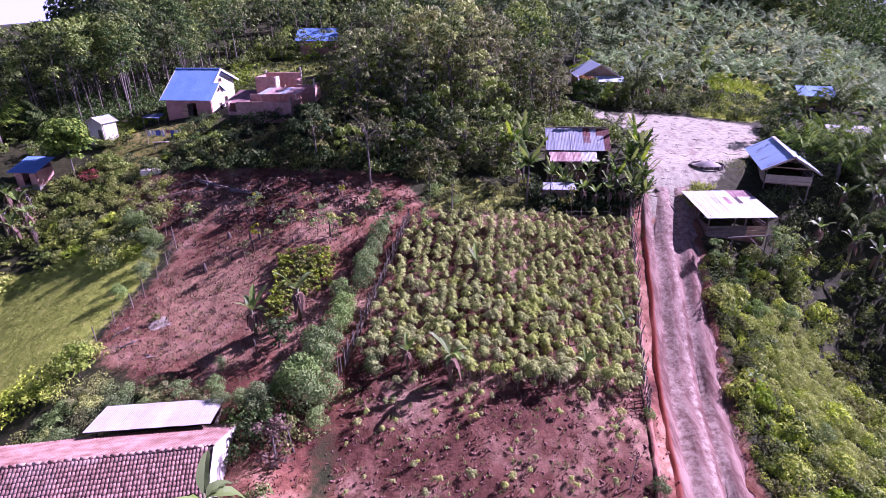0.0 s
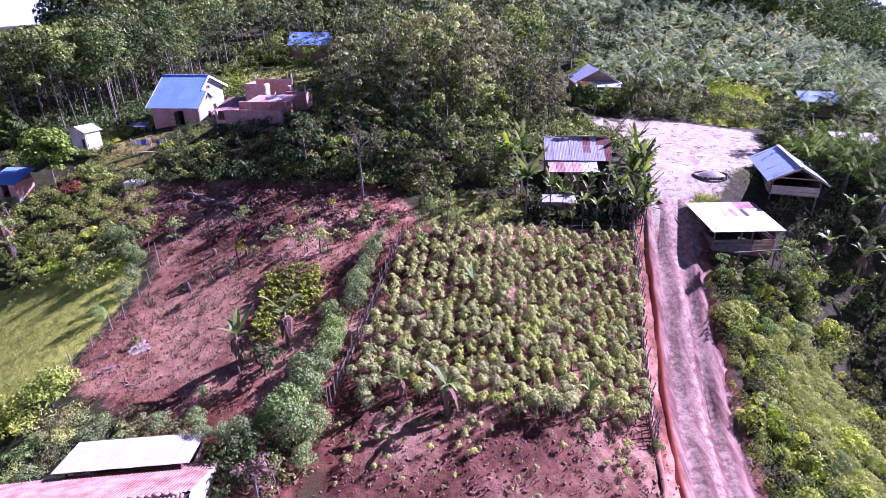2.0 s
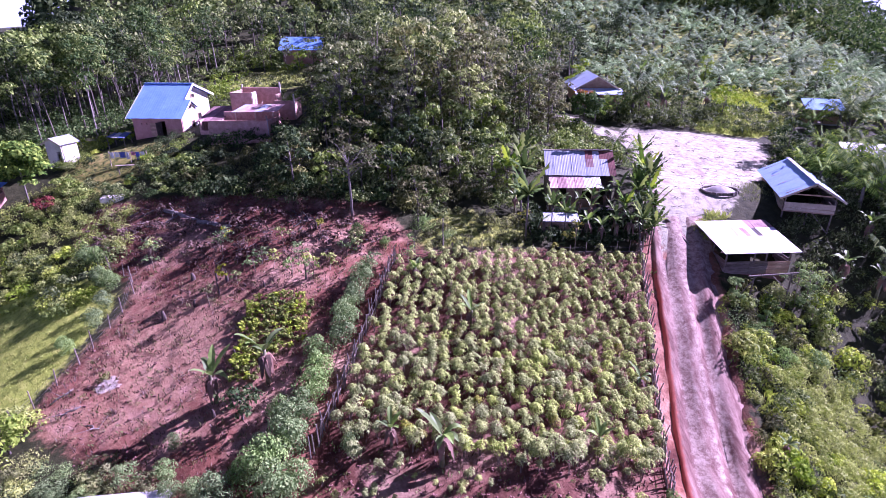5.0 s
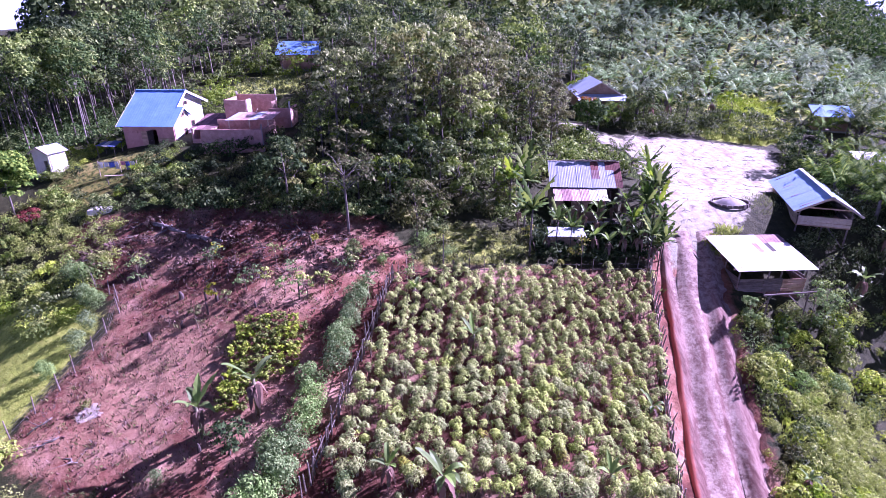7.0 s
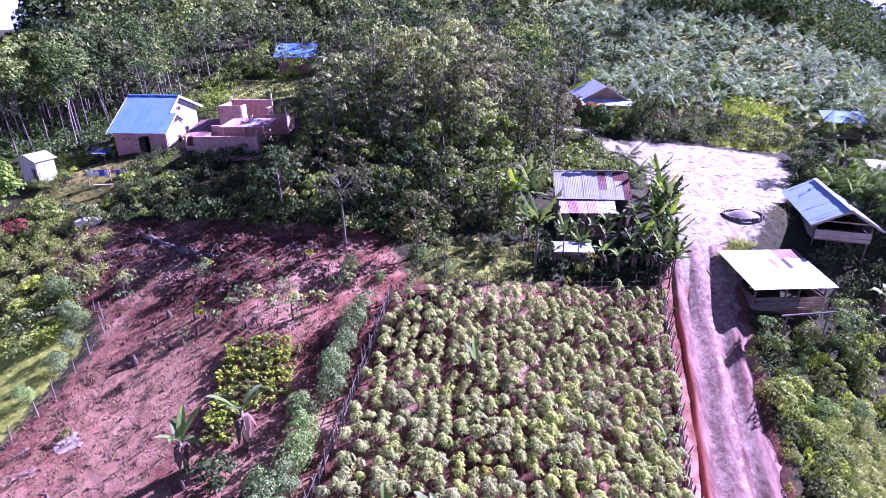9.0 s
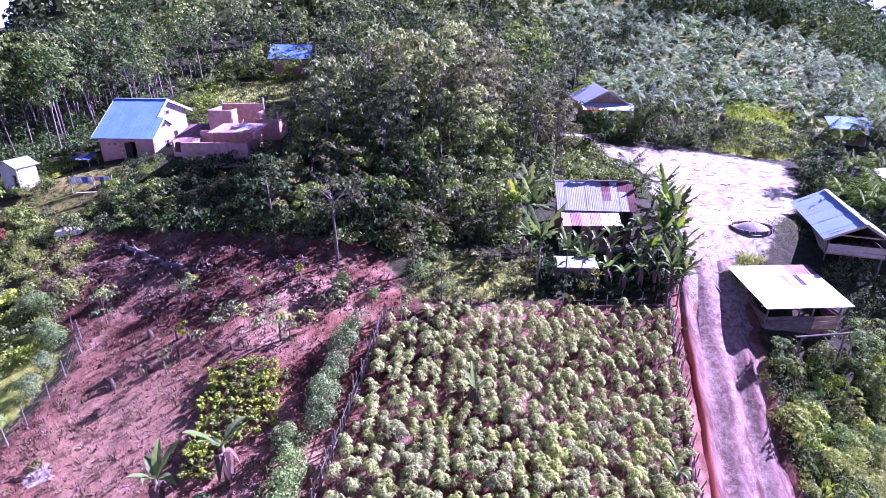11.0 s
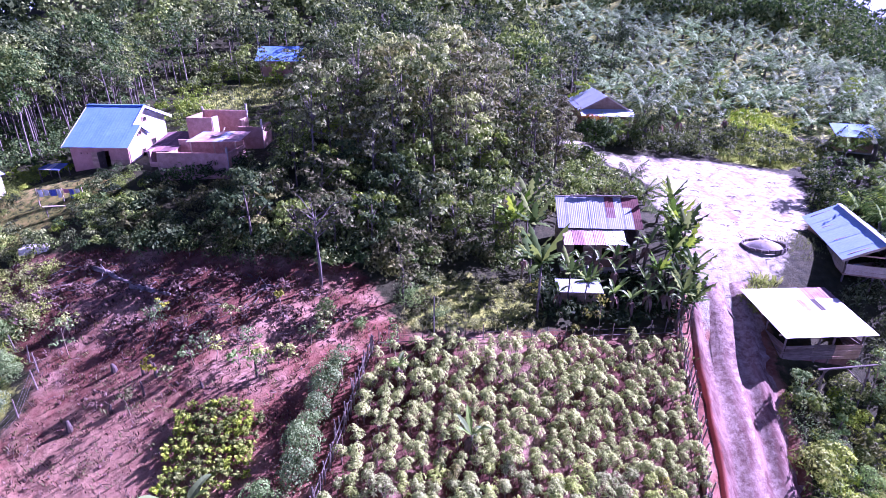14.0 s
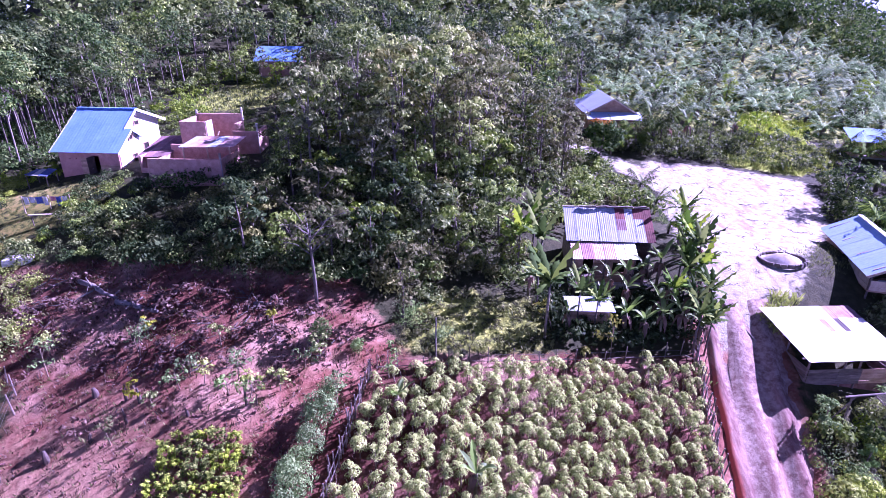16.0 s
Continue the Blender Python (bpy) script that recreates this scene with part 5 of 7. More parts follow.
# oil palms
PLANTATION = [(33, 96), (40, 85), (47, 81), (58, 77), (62, 66), (80, 60), (104, 84), (102, 113), (88, 122), (78, 136), (63, 147), (46, 158), (37, 148), (34, 118)]
palms = [make_palm("oil_palm", np.random.default_rng(60 + i), 0.9 + 0.4 * i, 17, 2.35, 11, 0.40, "oil palm with arching glossy fronds in the plantation", upright=0.22, leaf_kind=frond) for i in range(3)]
x, y = grown(PLANTATION, 4.3, g, 0.2)
BRIGHT_PLOT = [(44.8, 78.6), (51.5, 76.2), (59, 85), (52, 90.5)]
keep = (np.hypot(x - 56, y - 73) > 5.5) & ~inside(BRIGHT_PLOT, x, y)
plant_all(palms, x[keep], y[keep], g.uniform(0.85, 1.2, keep.sum()), g)
PALM_SIDE = [(38.5, 43), (41, 50), (44, 57), (47, 63), (58, 67), (75, 58), (62, 45), (48, 37), (41, 37)]
x, y = grown(PALM_SIDE, 3.7, g, 0.4)
keep = (np.hypot(x - 48, y - 56) > 3.0)
side_palms = [make_palm("oil_palm", np.random.default_rng(66 + i), 0.8 + 0.4 * i, 15, 2.1, 14, 0.4, "dark green palm in the grove beside the clearing", LEAF_ARECA, upright=0.35, leaf_kind=frond) for i in range(2)]
plant_all(side_palms, x[keep], y[keep], g.uniform(0.75, 1.15, keep.sum()), g)
clear(side_palms)

# cassava field
cass = [make_cassava(np.random.default_rng(80 + i), h, s, LEAF_CASSAVA, n, "cassava plant with pale green fingered leaves") for i, (h, s, n) in enumerate(((1.35, 0.54, 3), (1.5, 0.5, 3), (1.2, 0.56, 4), (1.4, 0.52, 4)))]
cass.append(make_cassava(np.random.default_rng(85), 1.4, 0.48, LEAF_YELLOW, 3, "cassava plant turning yellow"))
back_rows = []
for row in range(30):
    for col in range(25):
        yy = 24.0 + col * 0.57 + g.normal(0, 0.09)
        xx = -3.4 + row * 0.72 + 0.17 * (yy - 24) + g.normal(0, 0.08)
        if inside(CASSAVA_FIELD, np.array([xx]), np.array([yy]))[0] and g.uniform() > 0.04:
            if yy < 30.5:
                scaled_copy(cass[4 if g.uniform() < 0.035 else int(g.integers(4))], at(xx, yy, g.uniform(0, 360), g.uniform(0.62, 1.02)))
            else:
                back_rows.append((xx, yy))
for i in range(95):
    yy = 23.8 - 7.0 * g.uniform() ** 1.4
    xx = g.uniform(-3.6, 10.6 + 0.28 * (yy - 17))
    scaled_copy(cass[int(g.integers(4))], at(xx, yy, g.uniform(0, 360), g.uniform(0.2, 0.5) + 0.25 * smooth(21, 23.8, yy) * g.uniform()))
for xx, yy, q in ((6.6, 23.4, 1.25), (7.3, 23.7, 1.35), (7.9, 23.2, 1.3), (8.5, 23.7, 1.2), (10.9, 23.9, 1.3), (11.6, 23.3, 1.1), (12.3, 23.9, 1.2), (5.6, 23.2, 0.9), (4.6, 23.6, 1.0), (3.1, 23.8, 0.9), (-2.2, 24.0, 1.0), (0.6, 24.3, 0.95)):
    scaled_copy(cass[int(g.integers(4))], at(xx, yy, g.uniform(0, 360), q))
back = np.array(back_rows)
for child, mat, what in (([c for c in cass[0].children if c.name.startswith("stem")][0], STEM, "thin stems of the back rows of cassava"), ([c for c in cass[0].children if c.name.startswith("crown")][0], LEAF_CASSAVA, "back rows of pale green cassava")):
    me = child.data
    v, f = np.array([q.co for q in me.vertices]), np.array([q.vertices[:] for q in me.polygons])
    strewn("cassava_rows", v, f, on_ground(back[:, 0], back[:, 1]), g.uniform(0.62, 1.02, len(back)), mat, g, what, "cassava", 0.05)
clear(cass)

# bushes, hedges and undergrowth
SHRUB_KINDS = (
    ("dark", LEAF_DARK, 1.5, 1.1, 12, 26, 0.22, "dense dark green bush"),
    ("green", LEAF_FOREST, 1.4, 1.1, 12, 26, 0.22, "leafy green bush on the slope"),
    ("bright", LEAF_BRIGHT, 1.1, 1.0, 12, 34, 0.15, "bright green bush in the sun"),
    ("olive", LEAF_OLIVE, 1.2, 0.9, 10, 26, 0.20, "olive green bush with dull leaves"),
    ("feather", LEAF_FEATHER, 1.3, 0.9, 14, 60, 0.10, "feathery pale green bush"),
    ("pale", LEAF_WEED, 1.2, 0.9, 14, 56, 0.11, "pale dry-looking bush behind the lean-to"),
    ("sunny", LEAF_VERGE, 1.2, 1.0, 14, 44, 0.15, "sunlit yellow-green bush by the pasture"),
)
SHRUBS = {k: [shrub_mesh(np.random.default_rng(100 + 10 * i + j), h, s, m, c, p, z) if j == 0 else dome_mesh(np.random.default_rng(100 + 10 * i + j), h, s, m, 5, 48, z * 0.9, 0.5) for j in range(2)] for i, (k, m, h, s, c, p, z, _) in enumerate(SHRUB_KINDS)}
SHRUB_LABEL = {k[0]: k[7] for k in SHRUB_KINDS}


def shrub(kind, x, y, size):
    single("bush", SHRUBS[kind][int(g.integers(2))], None, at(x, y, g.uniform(0, 360), size, 0.1), SHRUB_LABEL[kind], "bush")


def shrubs(poly, gap, kinds, lo, hi):
    xs, ys = grown(poly, gap, g, 0.45)
    for x, y in zip(xs, ys):
        shrub(kinds[int(g.integers(len(kinds)))], x, y, g.uniform(lo, hi))


def undergrowth(poly, gap, material, lo, hi, seed, label, height=1.1, spread=0.9, clumps=7, per=14, size=0.3, name="undergrowth", domed=False, width=0.45):
    me = (dome_mesh if domed else shrub_mesh)(np.random.default_rng(seed), height, spread, material, clumps, per, size, width)
    v = np.array([q.co for q in me.vertices])
    f = np.array([q.vertices[:] for q in me.polygons])
    bpy.data.meshes.remove(me)
    xs, ys = grown(poly, gap, g, 0.48)
    strewn(name, v, f, on_ground(xs, ys, 0.1), g.uniform(lo, hi, len(xs)), material, g, label, "undergrowth")


HEDGE_LEFT = [(-23.5, 37.5), (-20, 40), (-20.5, 43.5), (-26.5, 47), (-33, 48), (-34, 44.5), (-27, 42.5)]
BANK_BUSH = [(-26.5, 52.6), (-21, 50.7), (-18.5, 50), (-19, 55.5), (-21.5, 58.2), (-24, 56)]
LEFT_WILD = [(-52, 46), (-35, 46.5), (-27.5, 52), (-30, 56), (-36, 52.5), (-41, 55), (-60, 60)]
LEFT_BACK = [(-75, 58), (-41, 57), (-36, 60), (-36, 66), (-75, 68)]
VERGE = [(15.6, 13), (17.2, 19), (20.0, 28.6), (21.0, 32), (22.2, 36), (24.5, 36), (33, 37.5), (38.5, 41), (47, 36), (40, 20), (20, 10)]
VERGE_EDGE = [(17.2, 18), (20.0, 27), (21.4, 31.5), (23.1, 36.5), (26.5, 36.3), (25, 30), (21.5, 18)]
HOUSE_FRONT = [(9.6, 39.2), (18.4, 39.4), (19.6, 43.4), (17.6, 44.5), (14.5, 43.5), (10.4, 44.8)]
HOUSE_BACK = [(10.5, 50.5), (20.5, 51.5), (23.5, 58), (24.5, 68), (19, 73), (17.5, 66), (16, 58)]
CLEARING_EAST = [(38.2, 53.5), (43.8, 63), (47, 64.5), (45.5, 56), (40.5, 48), (36.5, 49.5)]
CLEARING_NORTH = [(26.5, 74.5), (38, 70.2), (44.5, 66.5), (52, 71), (50, 80), (40, 84), (33.5, 91), (34, 80), (27, 80)]
LOW_HILL = [(-30.5, 68.5), (-9.5, 70), (-9, 90), (-30, 88)]
LAWN_EDGE = [(-33, 62.5), (-27.5, 63), (-29, 69.5), (-36, 66)]
LEFT_FRONT = [(-24.5, 22.5), (-19.5, 27.2), (-17.5, 27), (-11.5, 24.6), (-11, 23.4), (-17, 24.2), (-20, 23)]
FOREST_EDGE = [(-18.5, 50.2), (-9, 46.2), (-3, 43.8), (2, 43.2), (9.3, 44.2), (9.5, 47), (-3, 47.2), (-9, 49.8), (-19, 54)]

shrubs(HEDGE_LEFT, 1.25, ("bright", "sunny", "feather", "green"), 0.7, 1.15)
shrubs([(-18.5, 50.8), (-9, 47.6), (-8.5, 57.5), (-11, 58), (-15.5, 56.3), (-19.8, 58)], 1.5, ("dark", "green", "dark", "olive"), 0.8, 1.3)
shrubs([(-22.8, 53), (-20, 52.5), (-19, 58.6), (-21.6, 59.6), (-22.6, 57)], 1.1, ("bright", "bright", "green"), 0.6, 1.0)
shrubs([(-33, 54.5), (-27, 53.6), (-27.4, 56.2), (-32, 58.5)], 1.6, ("green", "bright", "feather"), 0.6, 1.0)
shrubs([(-24.5, 57.5), (-20.6, 58.5), (-20.8, 61.2), (-22.5, 61.6), (-23.6, 60.0)], 1.2, ("green", "dark", "bright"), 0.5, 0.9)
shrubs([(-33.5, 58.6), (-30.2, 58.2), (-30.0, 61.8), (-32.0, 62.6)], 1.3, ("green", "sunny", "dark"), 0.5, 0.9)
shrubs(BANK_BUSH, 1.25, ("bright", "green", "dark"), 0.6, 1.1)
shrubs(VERGE_EDGE, 1.2, ("olive", "green", "bright"), 0.5, 1.0)
for x, y, s in ((-19.0, 58.3, 1.2), (-17.6, 58.0, 1.4), (-16.2, 58.2, 1.5), (-14.9, 58.0, 1.5), (-13.4, 58.1, 1.6), (-11.8, 58.3, 1.7), (-11.0, 59.6, 1.7)):
    shrub(("green", "dark")[int(g.integers(2))], x, y, s * 0.8)
for x, y, s in ((22.3, 33.6, 1.2), (23.6, 33.2, 1.0), (24.6, 31.6, 1.2), (26.0, 33.0, 1.3), (27.2, 32.0, 1.2), (29.0, 31.0, 1.4), (30.2, 29.0, 1.3), (26.6, 25.2, 1.2), (24.2, 23.0, 1.0), (22.4, 30.2, 0.9), (28.6, 25.6, 1.4), (27.6, 22.8, 1.2), (23.0, 19.6, 1.1), (25.5, 18.6, 1.3), (31.5, 32.5, 1.5), (21.6, 27.6, 0.7), (20.9, 24.2, 0.7)):
    shrub(("feather", "bright", "feather", "olive")[int(g.integers(4))], x, y, s)
shrubs(CLEARING_EAST, 1.7, ("dark", "green"), 0.8, 1.6)
shrubs(LEFT_FRONT, 0.9, ("feather", "feather", "pale"), 0.7, 1.1)
for x, y, s in ((-21.6, 28.8, 1.3), (-22.3, 27.2, 1.4), (-21.0, 27.0, 1.2), (-20.6, 29.6, 1.1), (-23.4, 28.2, 1.3), (-21.8, 30.4, 1.0), (-23.8, 26.2, 1.3), (-24.8, 27.6, 1.2)):
    shrub("sunny", x, y, s)
shrubs(FOREST_EDGE, 1.35, ("green", "dark", "olive"), 0.8, 1.5)
verge = {"sunny": ([dome_mesh(np.random.default_rng(340 + i), 1.35, 1.05, LEAF_VERGE, 6, 80, 0.21, 0.42) for i in range(3)], "sunlit yellow-green bush on the road verge"),
         "leafy": ([shrub_mesh(np.random.default_rng(345 + i), 1.5, 1.0, LEAF_BRIGHT, 12, 34, 0.22) for i in range(3)], "leafy mid-green bush on the road verge"),
         "pale": ([dome_mesh(np.random.default_rng(350 + i), 1.1, 0.9, LEAF_WEED, 6, 60, 0.16, 0.4) for i in range(2)], "pale weedy bush on the road verge")}
xs, ys = grown(VERGE, 1.45, g, 0.48)
for x, y in zip(xs, ys):
    if x < 31.5 and x - road_x(y) > 3.2 and bump(x, y, 26.8, 28.8, 2.4, 3.4) < 0.37:
        # sunlight in leaf colour: the brightest bushes gather in the verge's sunlit middle
        pick = g.uniform() + 0.35 * float(bump(x, y, 26.5, 28.0, 4.5, 6.0))
        kind = "sunny" if pick > 0.38 else ("pale" if pick > 0.24 else "leafy")
        single("verge_bush", verge[kind][0][int(g.integers(len(verge[kind][0])))], None, at(x, y, g.uniform(0, 360), g.uniform(0.5, 1.25), 0.15), verge[kind][1], "bush")
undergrowth(VERGE, 1.25, LEAF_VERGE, 0.35, 0.8, 301, "tangle of weeds and scrub on the verge", 0.9, 0.8, 5, 26, 0.17, domed=True)
# dark leaves put the shade of the trunk zone into the colour
undergrowth([(-50, 64), (-34, 62), (-31, 69), (-30.8, 84), (-50, 84)], 2.5, LEAF_DARK, 1.6, 3.0, 327, "understorey coloured dark for the shade below the rubber crowns", 1.6, 0.9, 9, 22, 0.13)
shrubs([(1.4, 38.8), (1.6, 43), (4.4, 43.4), (3.6, 39.4)], 1.1, ("feather", "olive", "green"), 0.6, 1.1)
undergrowth(NEAR_WOOD, 1.55, LEAF_FOREST, 0.8, 1.7, 303, "thick undergrowth under hillside trees", 1.4, 1.0, 8, 18, 0.24)
# leaf colour darkened here too, for the shade among the trunks
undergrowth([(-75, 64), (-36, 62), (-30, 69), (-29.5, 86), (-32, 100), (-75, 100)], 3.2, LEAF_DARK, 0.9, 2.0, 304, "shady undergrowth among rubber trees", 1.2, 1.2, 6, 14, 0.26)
undergrowth(TALL_WOOD, 4.8, LEAF_FOREST, 0.9, 1.8, 320, "low growth under rubber trees", 1.2, 1.2, 6, 12, 0.45)
undergrowth([(-34, 84), (-20, 86), (-26, 93), (-25, 104), (-8, 105), (-9, 118), (-30, 118)], 1.9, LEAF_BRIGHT, 0.6, 1.3, 315, "low scrub round the hill clearing", 1.2, 1.1, 6, 11, 0.34)
undergrowth(LOW_HILL, 1.8, LEAF_BRIGHT, 0.5, 1.2, 305, "low sunlit scrub behind the houses", 1.2, 1.1)
undergrowth(LEFT_WILD, 1.9, LEAF_BRIGHT, 0.6, 1.2, 316, "bright bushes round the small sheds", 1.2, 1.1, 9, 20, 0.22)
SHED_SIDE = [(-33.4, 56.4), (-26.5, 53.2), (-22.5, 50.0), (-21, 44.5), (-24.5, 43), (-36.5, 47.5), (-41, 54), (-36.5, 53)]
undergrowth(SHED_SIDE, 1.05, LEAF_VERGE, 0.5, 1.1, 321, "green weeds and bushes below the small sheds", 1.1, 0.9, 5, 36, 0.15, domed=True)
undergrowth(SHED_SIDE, 1.5, LEAF_WEED, 0.5, 1.0, 322, "pale weeds below the small sheds", 1.0, 0.8, 5, 36, 0.14, domed=True)
undergrowth([(-36, 61.5), (-32, 58), (-29.5, 62), (-32, 66)], 1.2, LEAF_BRIGHT, 0.6, 1.2, 323, "creeper and bushes beside the small house", 1.2, 0.9, 5, 36, 0.17, domed=True)
undergrowth(LEFT_WILD, 1.8, LEAF_BRIGHT, 0.5, 1.3, 306, "weeds around the small sheds", 1.1, 1.0)
undergrowth(LEFT_BACK, 1.9, LEAF_BRIGHT, 0.7, 1.6, 307, "scrub at the foot of the wood", 1.3, 1.2)
undergrowth(HOUSE_BACK, 2.0, LEAF_FOREST, 0.8, 1.6, 317, "bushes behind the patched house", 1.4, 1.1, 10, 22, 0.24)
undergrowth(HOUSE_BACK, 1.4, LEAF_OLIVE, 0.4, 1.0, 308, "dry scrub behind the patched house", 1.0, 1.0)
# dark leaf colour stands for the shade below the banana plants
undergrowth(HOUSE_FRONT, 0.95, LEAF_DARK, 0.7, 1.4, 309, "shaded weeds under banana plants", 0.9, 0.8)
undergrowth([(41, 68), (47, 66), (53, 72), (50, 78), (44, 76)], 1.2, LEAF_VERGE, 0.6, 1.3, 328, "bright green scrub beside the clearing", 1.2, 1.0, 5, 24, 0.22, domed=True)
undergrowth([(29.5, 36.6), (38, 38), (43, 46), (37, 47.2), (33.6, 43.4), (29.8, 41.2)], 1.15, LEAF_FOREST, 0.6, 1.4, 329, "scrub beside the plank shed", 1.1, 0.9, 5, 24, 0.18, domed=True)
undergrowth(BRIGHT_PLOT, 1.0, LEAF_VERGE, 0.6, 1.2, 336, "bright green crop patch among oil palms", 1.1, 1.0, 5, 22, 0.26, domed=True)
undergrowth(CLEARING_NORTH, 1.35, LEAF_FOREST, 0.6, 1.4, 310, "lush green scrub at the edge of the clearing", 1.2, 1.0, 5, 24, 0.24, domed=True)
undergrowth(CLEARING_NORTH, 2.0, LEAF_BRIGHT, 0.7, 1.5, 324, "scrub around the far timber house", 1.4, 1.1)
undergrowth(PALM_SIDE, 1.8, LEAF_FOREST, 0.6, 1.3, 311, "scrub between palms", 1.2, 1.0)
undergrowth([(58, 150), (80, 135), (90, 123), (104, 113), (106, 84), (140, 100), (130, 150), (80, 185)], 3.2, LEAF_FOREST, 1.4, 3.0, 345, "thick scrub on the hilltop beyond the oil palms", 1.5, 1.0, 8, 16, 0.5)
undergrowth(PLANTATION, 3.6, LEAF_DARK, 0.7, 1.4, 312, "low growth between oil palms", 0.8, 1.5, 5, 10, 0.5)
undergrowth(LAWN_EDGE, 1.4, LEAF_BRIGHT, 0.5, 1.0, 313, "weeds beside the house")
undergrowth([(-46, 43), (-27, 41.5), (-23.5, 38), (-24, 45), (-34, 48), (-46, 48)], 1.0, LEAF_VERGE, 0.4, 0.8, 314, "weedy edge of the pasture", 0.9, 0.8)
undergrowth([(-46, 26), (-22.4, 29.5), (-21.4, 33.5), (-20.4, 38.3), (-24, 42), (-46, 44)], 1.2, LEAF_VERGE, 0.2, 0.6, 334, "low clumps of rank grass in the pasture", 0.8, 1.1, 5, 22, 0.16)
undergrowth([(-46, 26), (-22.4, 29.5), (-21.4, 33.5), (-20.4, 38.3), (-24, 42), (-46, 44)], 2.4, LEAF_DRY, 0.12, 0.35, 335, "brownish weeds in the pasture", 0.9, 1.1, 5, 18, 0.13)

undergrowth(CASSAVA_FIELD, 1.1, LEAF_CASSAVA, 0.4, 0.8, 332, "low young growth between the cassava rows", 0.7, 0.45, 5, 11, 0.15)

# grasses
def tuft(seed, blades, height, width, spread):
    q = np.random.default_rng(seed)
    v, f = [], []
    for i in range(blades):
        a, r = q.uniform(0, 6.28), spread * q.uniform(0, 1)
        x, y, h = math.cos(a) * r, math.sin(a) * r, height * q.uniform(0.6, 1.2)
        b = q.uniform(0, 6.28)
        dx, dy = math.cos(b) * width, math.sin(b) * width
        lx, ly = math.cos(a) * h * 0.45, math.sin(a) * h * 0.45
        o = len(v)
        v += [(x - dx, y - dy, -0.03), (x + dx, y + dy, -0.03), (x + dx * 0.7 + lx * 0.4, y + dy * 0.7 + ly * 0.4, h * 0.7), (x + lx, y + ly, h)]
        f.append((o, o + 1, o + 2, o + 3))
    return np.array(v), np.array(f)


def meadow(name, poly, gap, seed, blades, height, width, spread, material, lo, hi, label):
    v, f = tuft(seed, blades, height, width, spread)
    xs, ys = grown(poly, gap, g, 0.5)
    strewn(name, v, f, on_ground(xs, ys), g.uniform(lo, hi, len(xs)), material, g, label, "grass")


meadow("grass", [(-46, 26), (-21.8, 29.5), (-20.8, 33.5), (-19.8, 38.3), (-24, 42), (-46, 44)], 0.3, 401, 7, 0.10, 0.010, 0.22, GRASS, 0.5, 1.4, "grazed pasture grass")
undergrowth(GLADE, 0.75, LEAF_OLIVE, 0.3, 0.8, 333, "dry weeds behind the back fence", 0.9, 0.6, 5, 22, 0.15)
undergrowth(GLADE, 0.8, LEAF_WEED, 0.35, 0.8, 319, "weeds behind the back fence", 0.9, 0.7, 4, 24, 0.14, domed=True)
meadow("grass", GLADE, 0.6, 402, 10, 0.3, 0.016, 0.22, GRASS_PALE, 0.6, 1.4, "rank grass behind the back fence")
undergrowth(MEADOW, 2.6, LEAF_FOREST, 0.5, 1.1, 325, "scattered bushes in the hill clearing", 1.2, 1.0)
meadow("grass", MEADOW, 0.7, 403, 9, 0.3, 0.04, 0.35, GRASS_PALE, 0.6, 1.4, "sunlit grass in the hill clearing")
meadow("grass", YARD, 1.0, 404, 9, 0.28, 0.02, 0.25, GRASS, 0.5, 1.2, "thin grass of the house yard")
meadow("grass", GREEN_EDGE, 0.6, 405, 12, 0.5, 0.03, 0.35, GRASS_TALL, 0.6, 1.4, "lush grass beside the clearing")
undergrowth([(23.4, 26.5), (23.6, 31), (26, 32), (28.6, 30.6), (29.4, 27.5), (28, 24.5), (25, 20), (22.6, 20)], 0.7, GRASS_TALL, 0.6, 1.15, 326, "bright soft grass mounds on the verge", 1.0, 0.8, 5, 44, 0.24, domed=True, width=0.16)
undergrowth([(28.5, 16), (30.5, 26), (33.5, 37), (47, 36.5), (42, 20), (34, 12)], 1.15, LEAF_FOREST, 0.6, 1.3, 337, "dense green scrub on the slope below the road", 1.1, 1.0, 6, 22, 0.2)
undergrowth([(-34, 99), (-27, 106), (-9, 100), (-6, 122), (-36, 122)], 2.3, LEAF_FOREST, 0.8, 1.7, 338, "scrub on the hill behind the clearing", 1.3, 1.2, 6, 14, 0.34)
meadow("grass", [(18.0, 16), (21.0, 26), (22.6, 32), (23.6, 32), (22.2, 26), (19.2, 16)], 0.32, 407, 10, 0.38, 0.02, 0.22, GRASS_TALL, 0.5, 1.3, "grass along the road edge")
meadow("grass", [(23.2, 40.2), (26.4, 42.6), (25.2, 43.2), (22.6, 41.2)], 0.25, 408, 10, 0.35, 0.02, 0.2, GRASS_TALL, 0.6, 1.3, "strip of grass by the kerb log")
meadow("grass", [(29, 47.5), (33, 49.5), (35, 47), (31, 44.5), (28.4, 44.2)], 0.4, 409, 9, 0.22, 0.012, 0.25, GRASS_PALE, 0.5, 1.3, "rough grass beside the stilt house")
for poly, seed, gap, mat in ((RED_FIELD, 410, 0.6, LEAF_OLIVE), (GARDEN, 411, 0.7, LEAF_FEATHER), (RED_FIELD, 412, 0.55, LEAF_DRY), (GARDEN, 413, 0.6, LEAF_DRY)):
    meadow("weeds", poly, gap, seed, 7, 0.16, 0.02, 0.2, mat, 0.4, 1.5, "sparse weeds on cleared red earth")

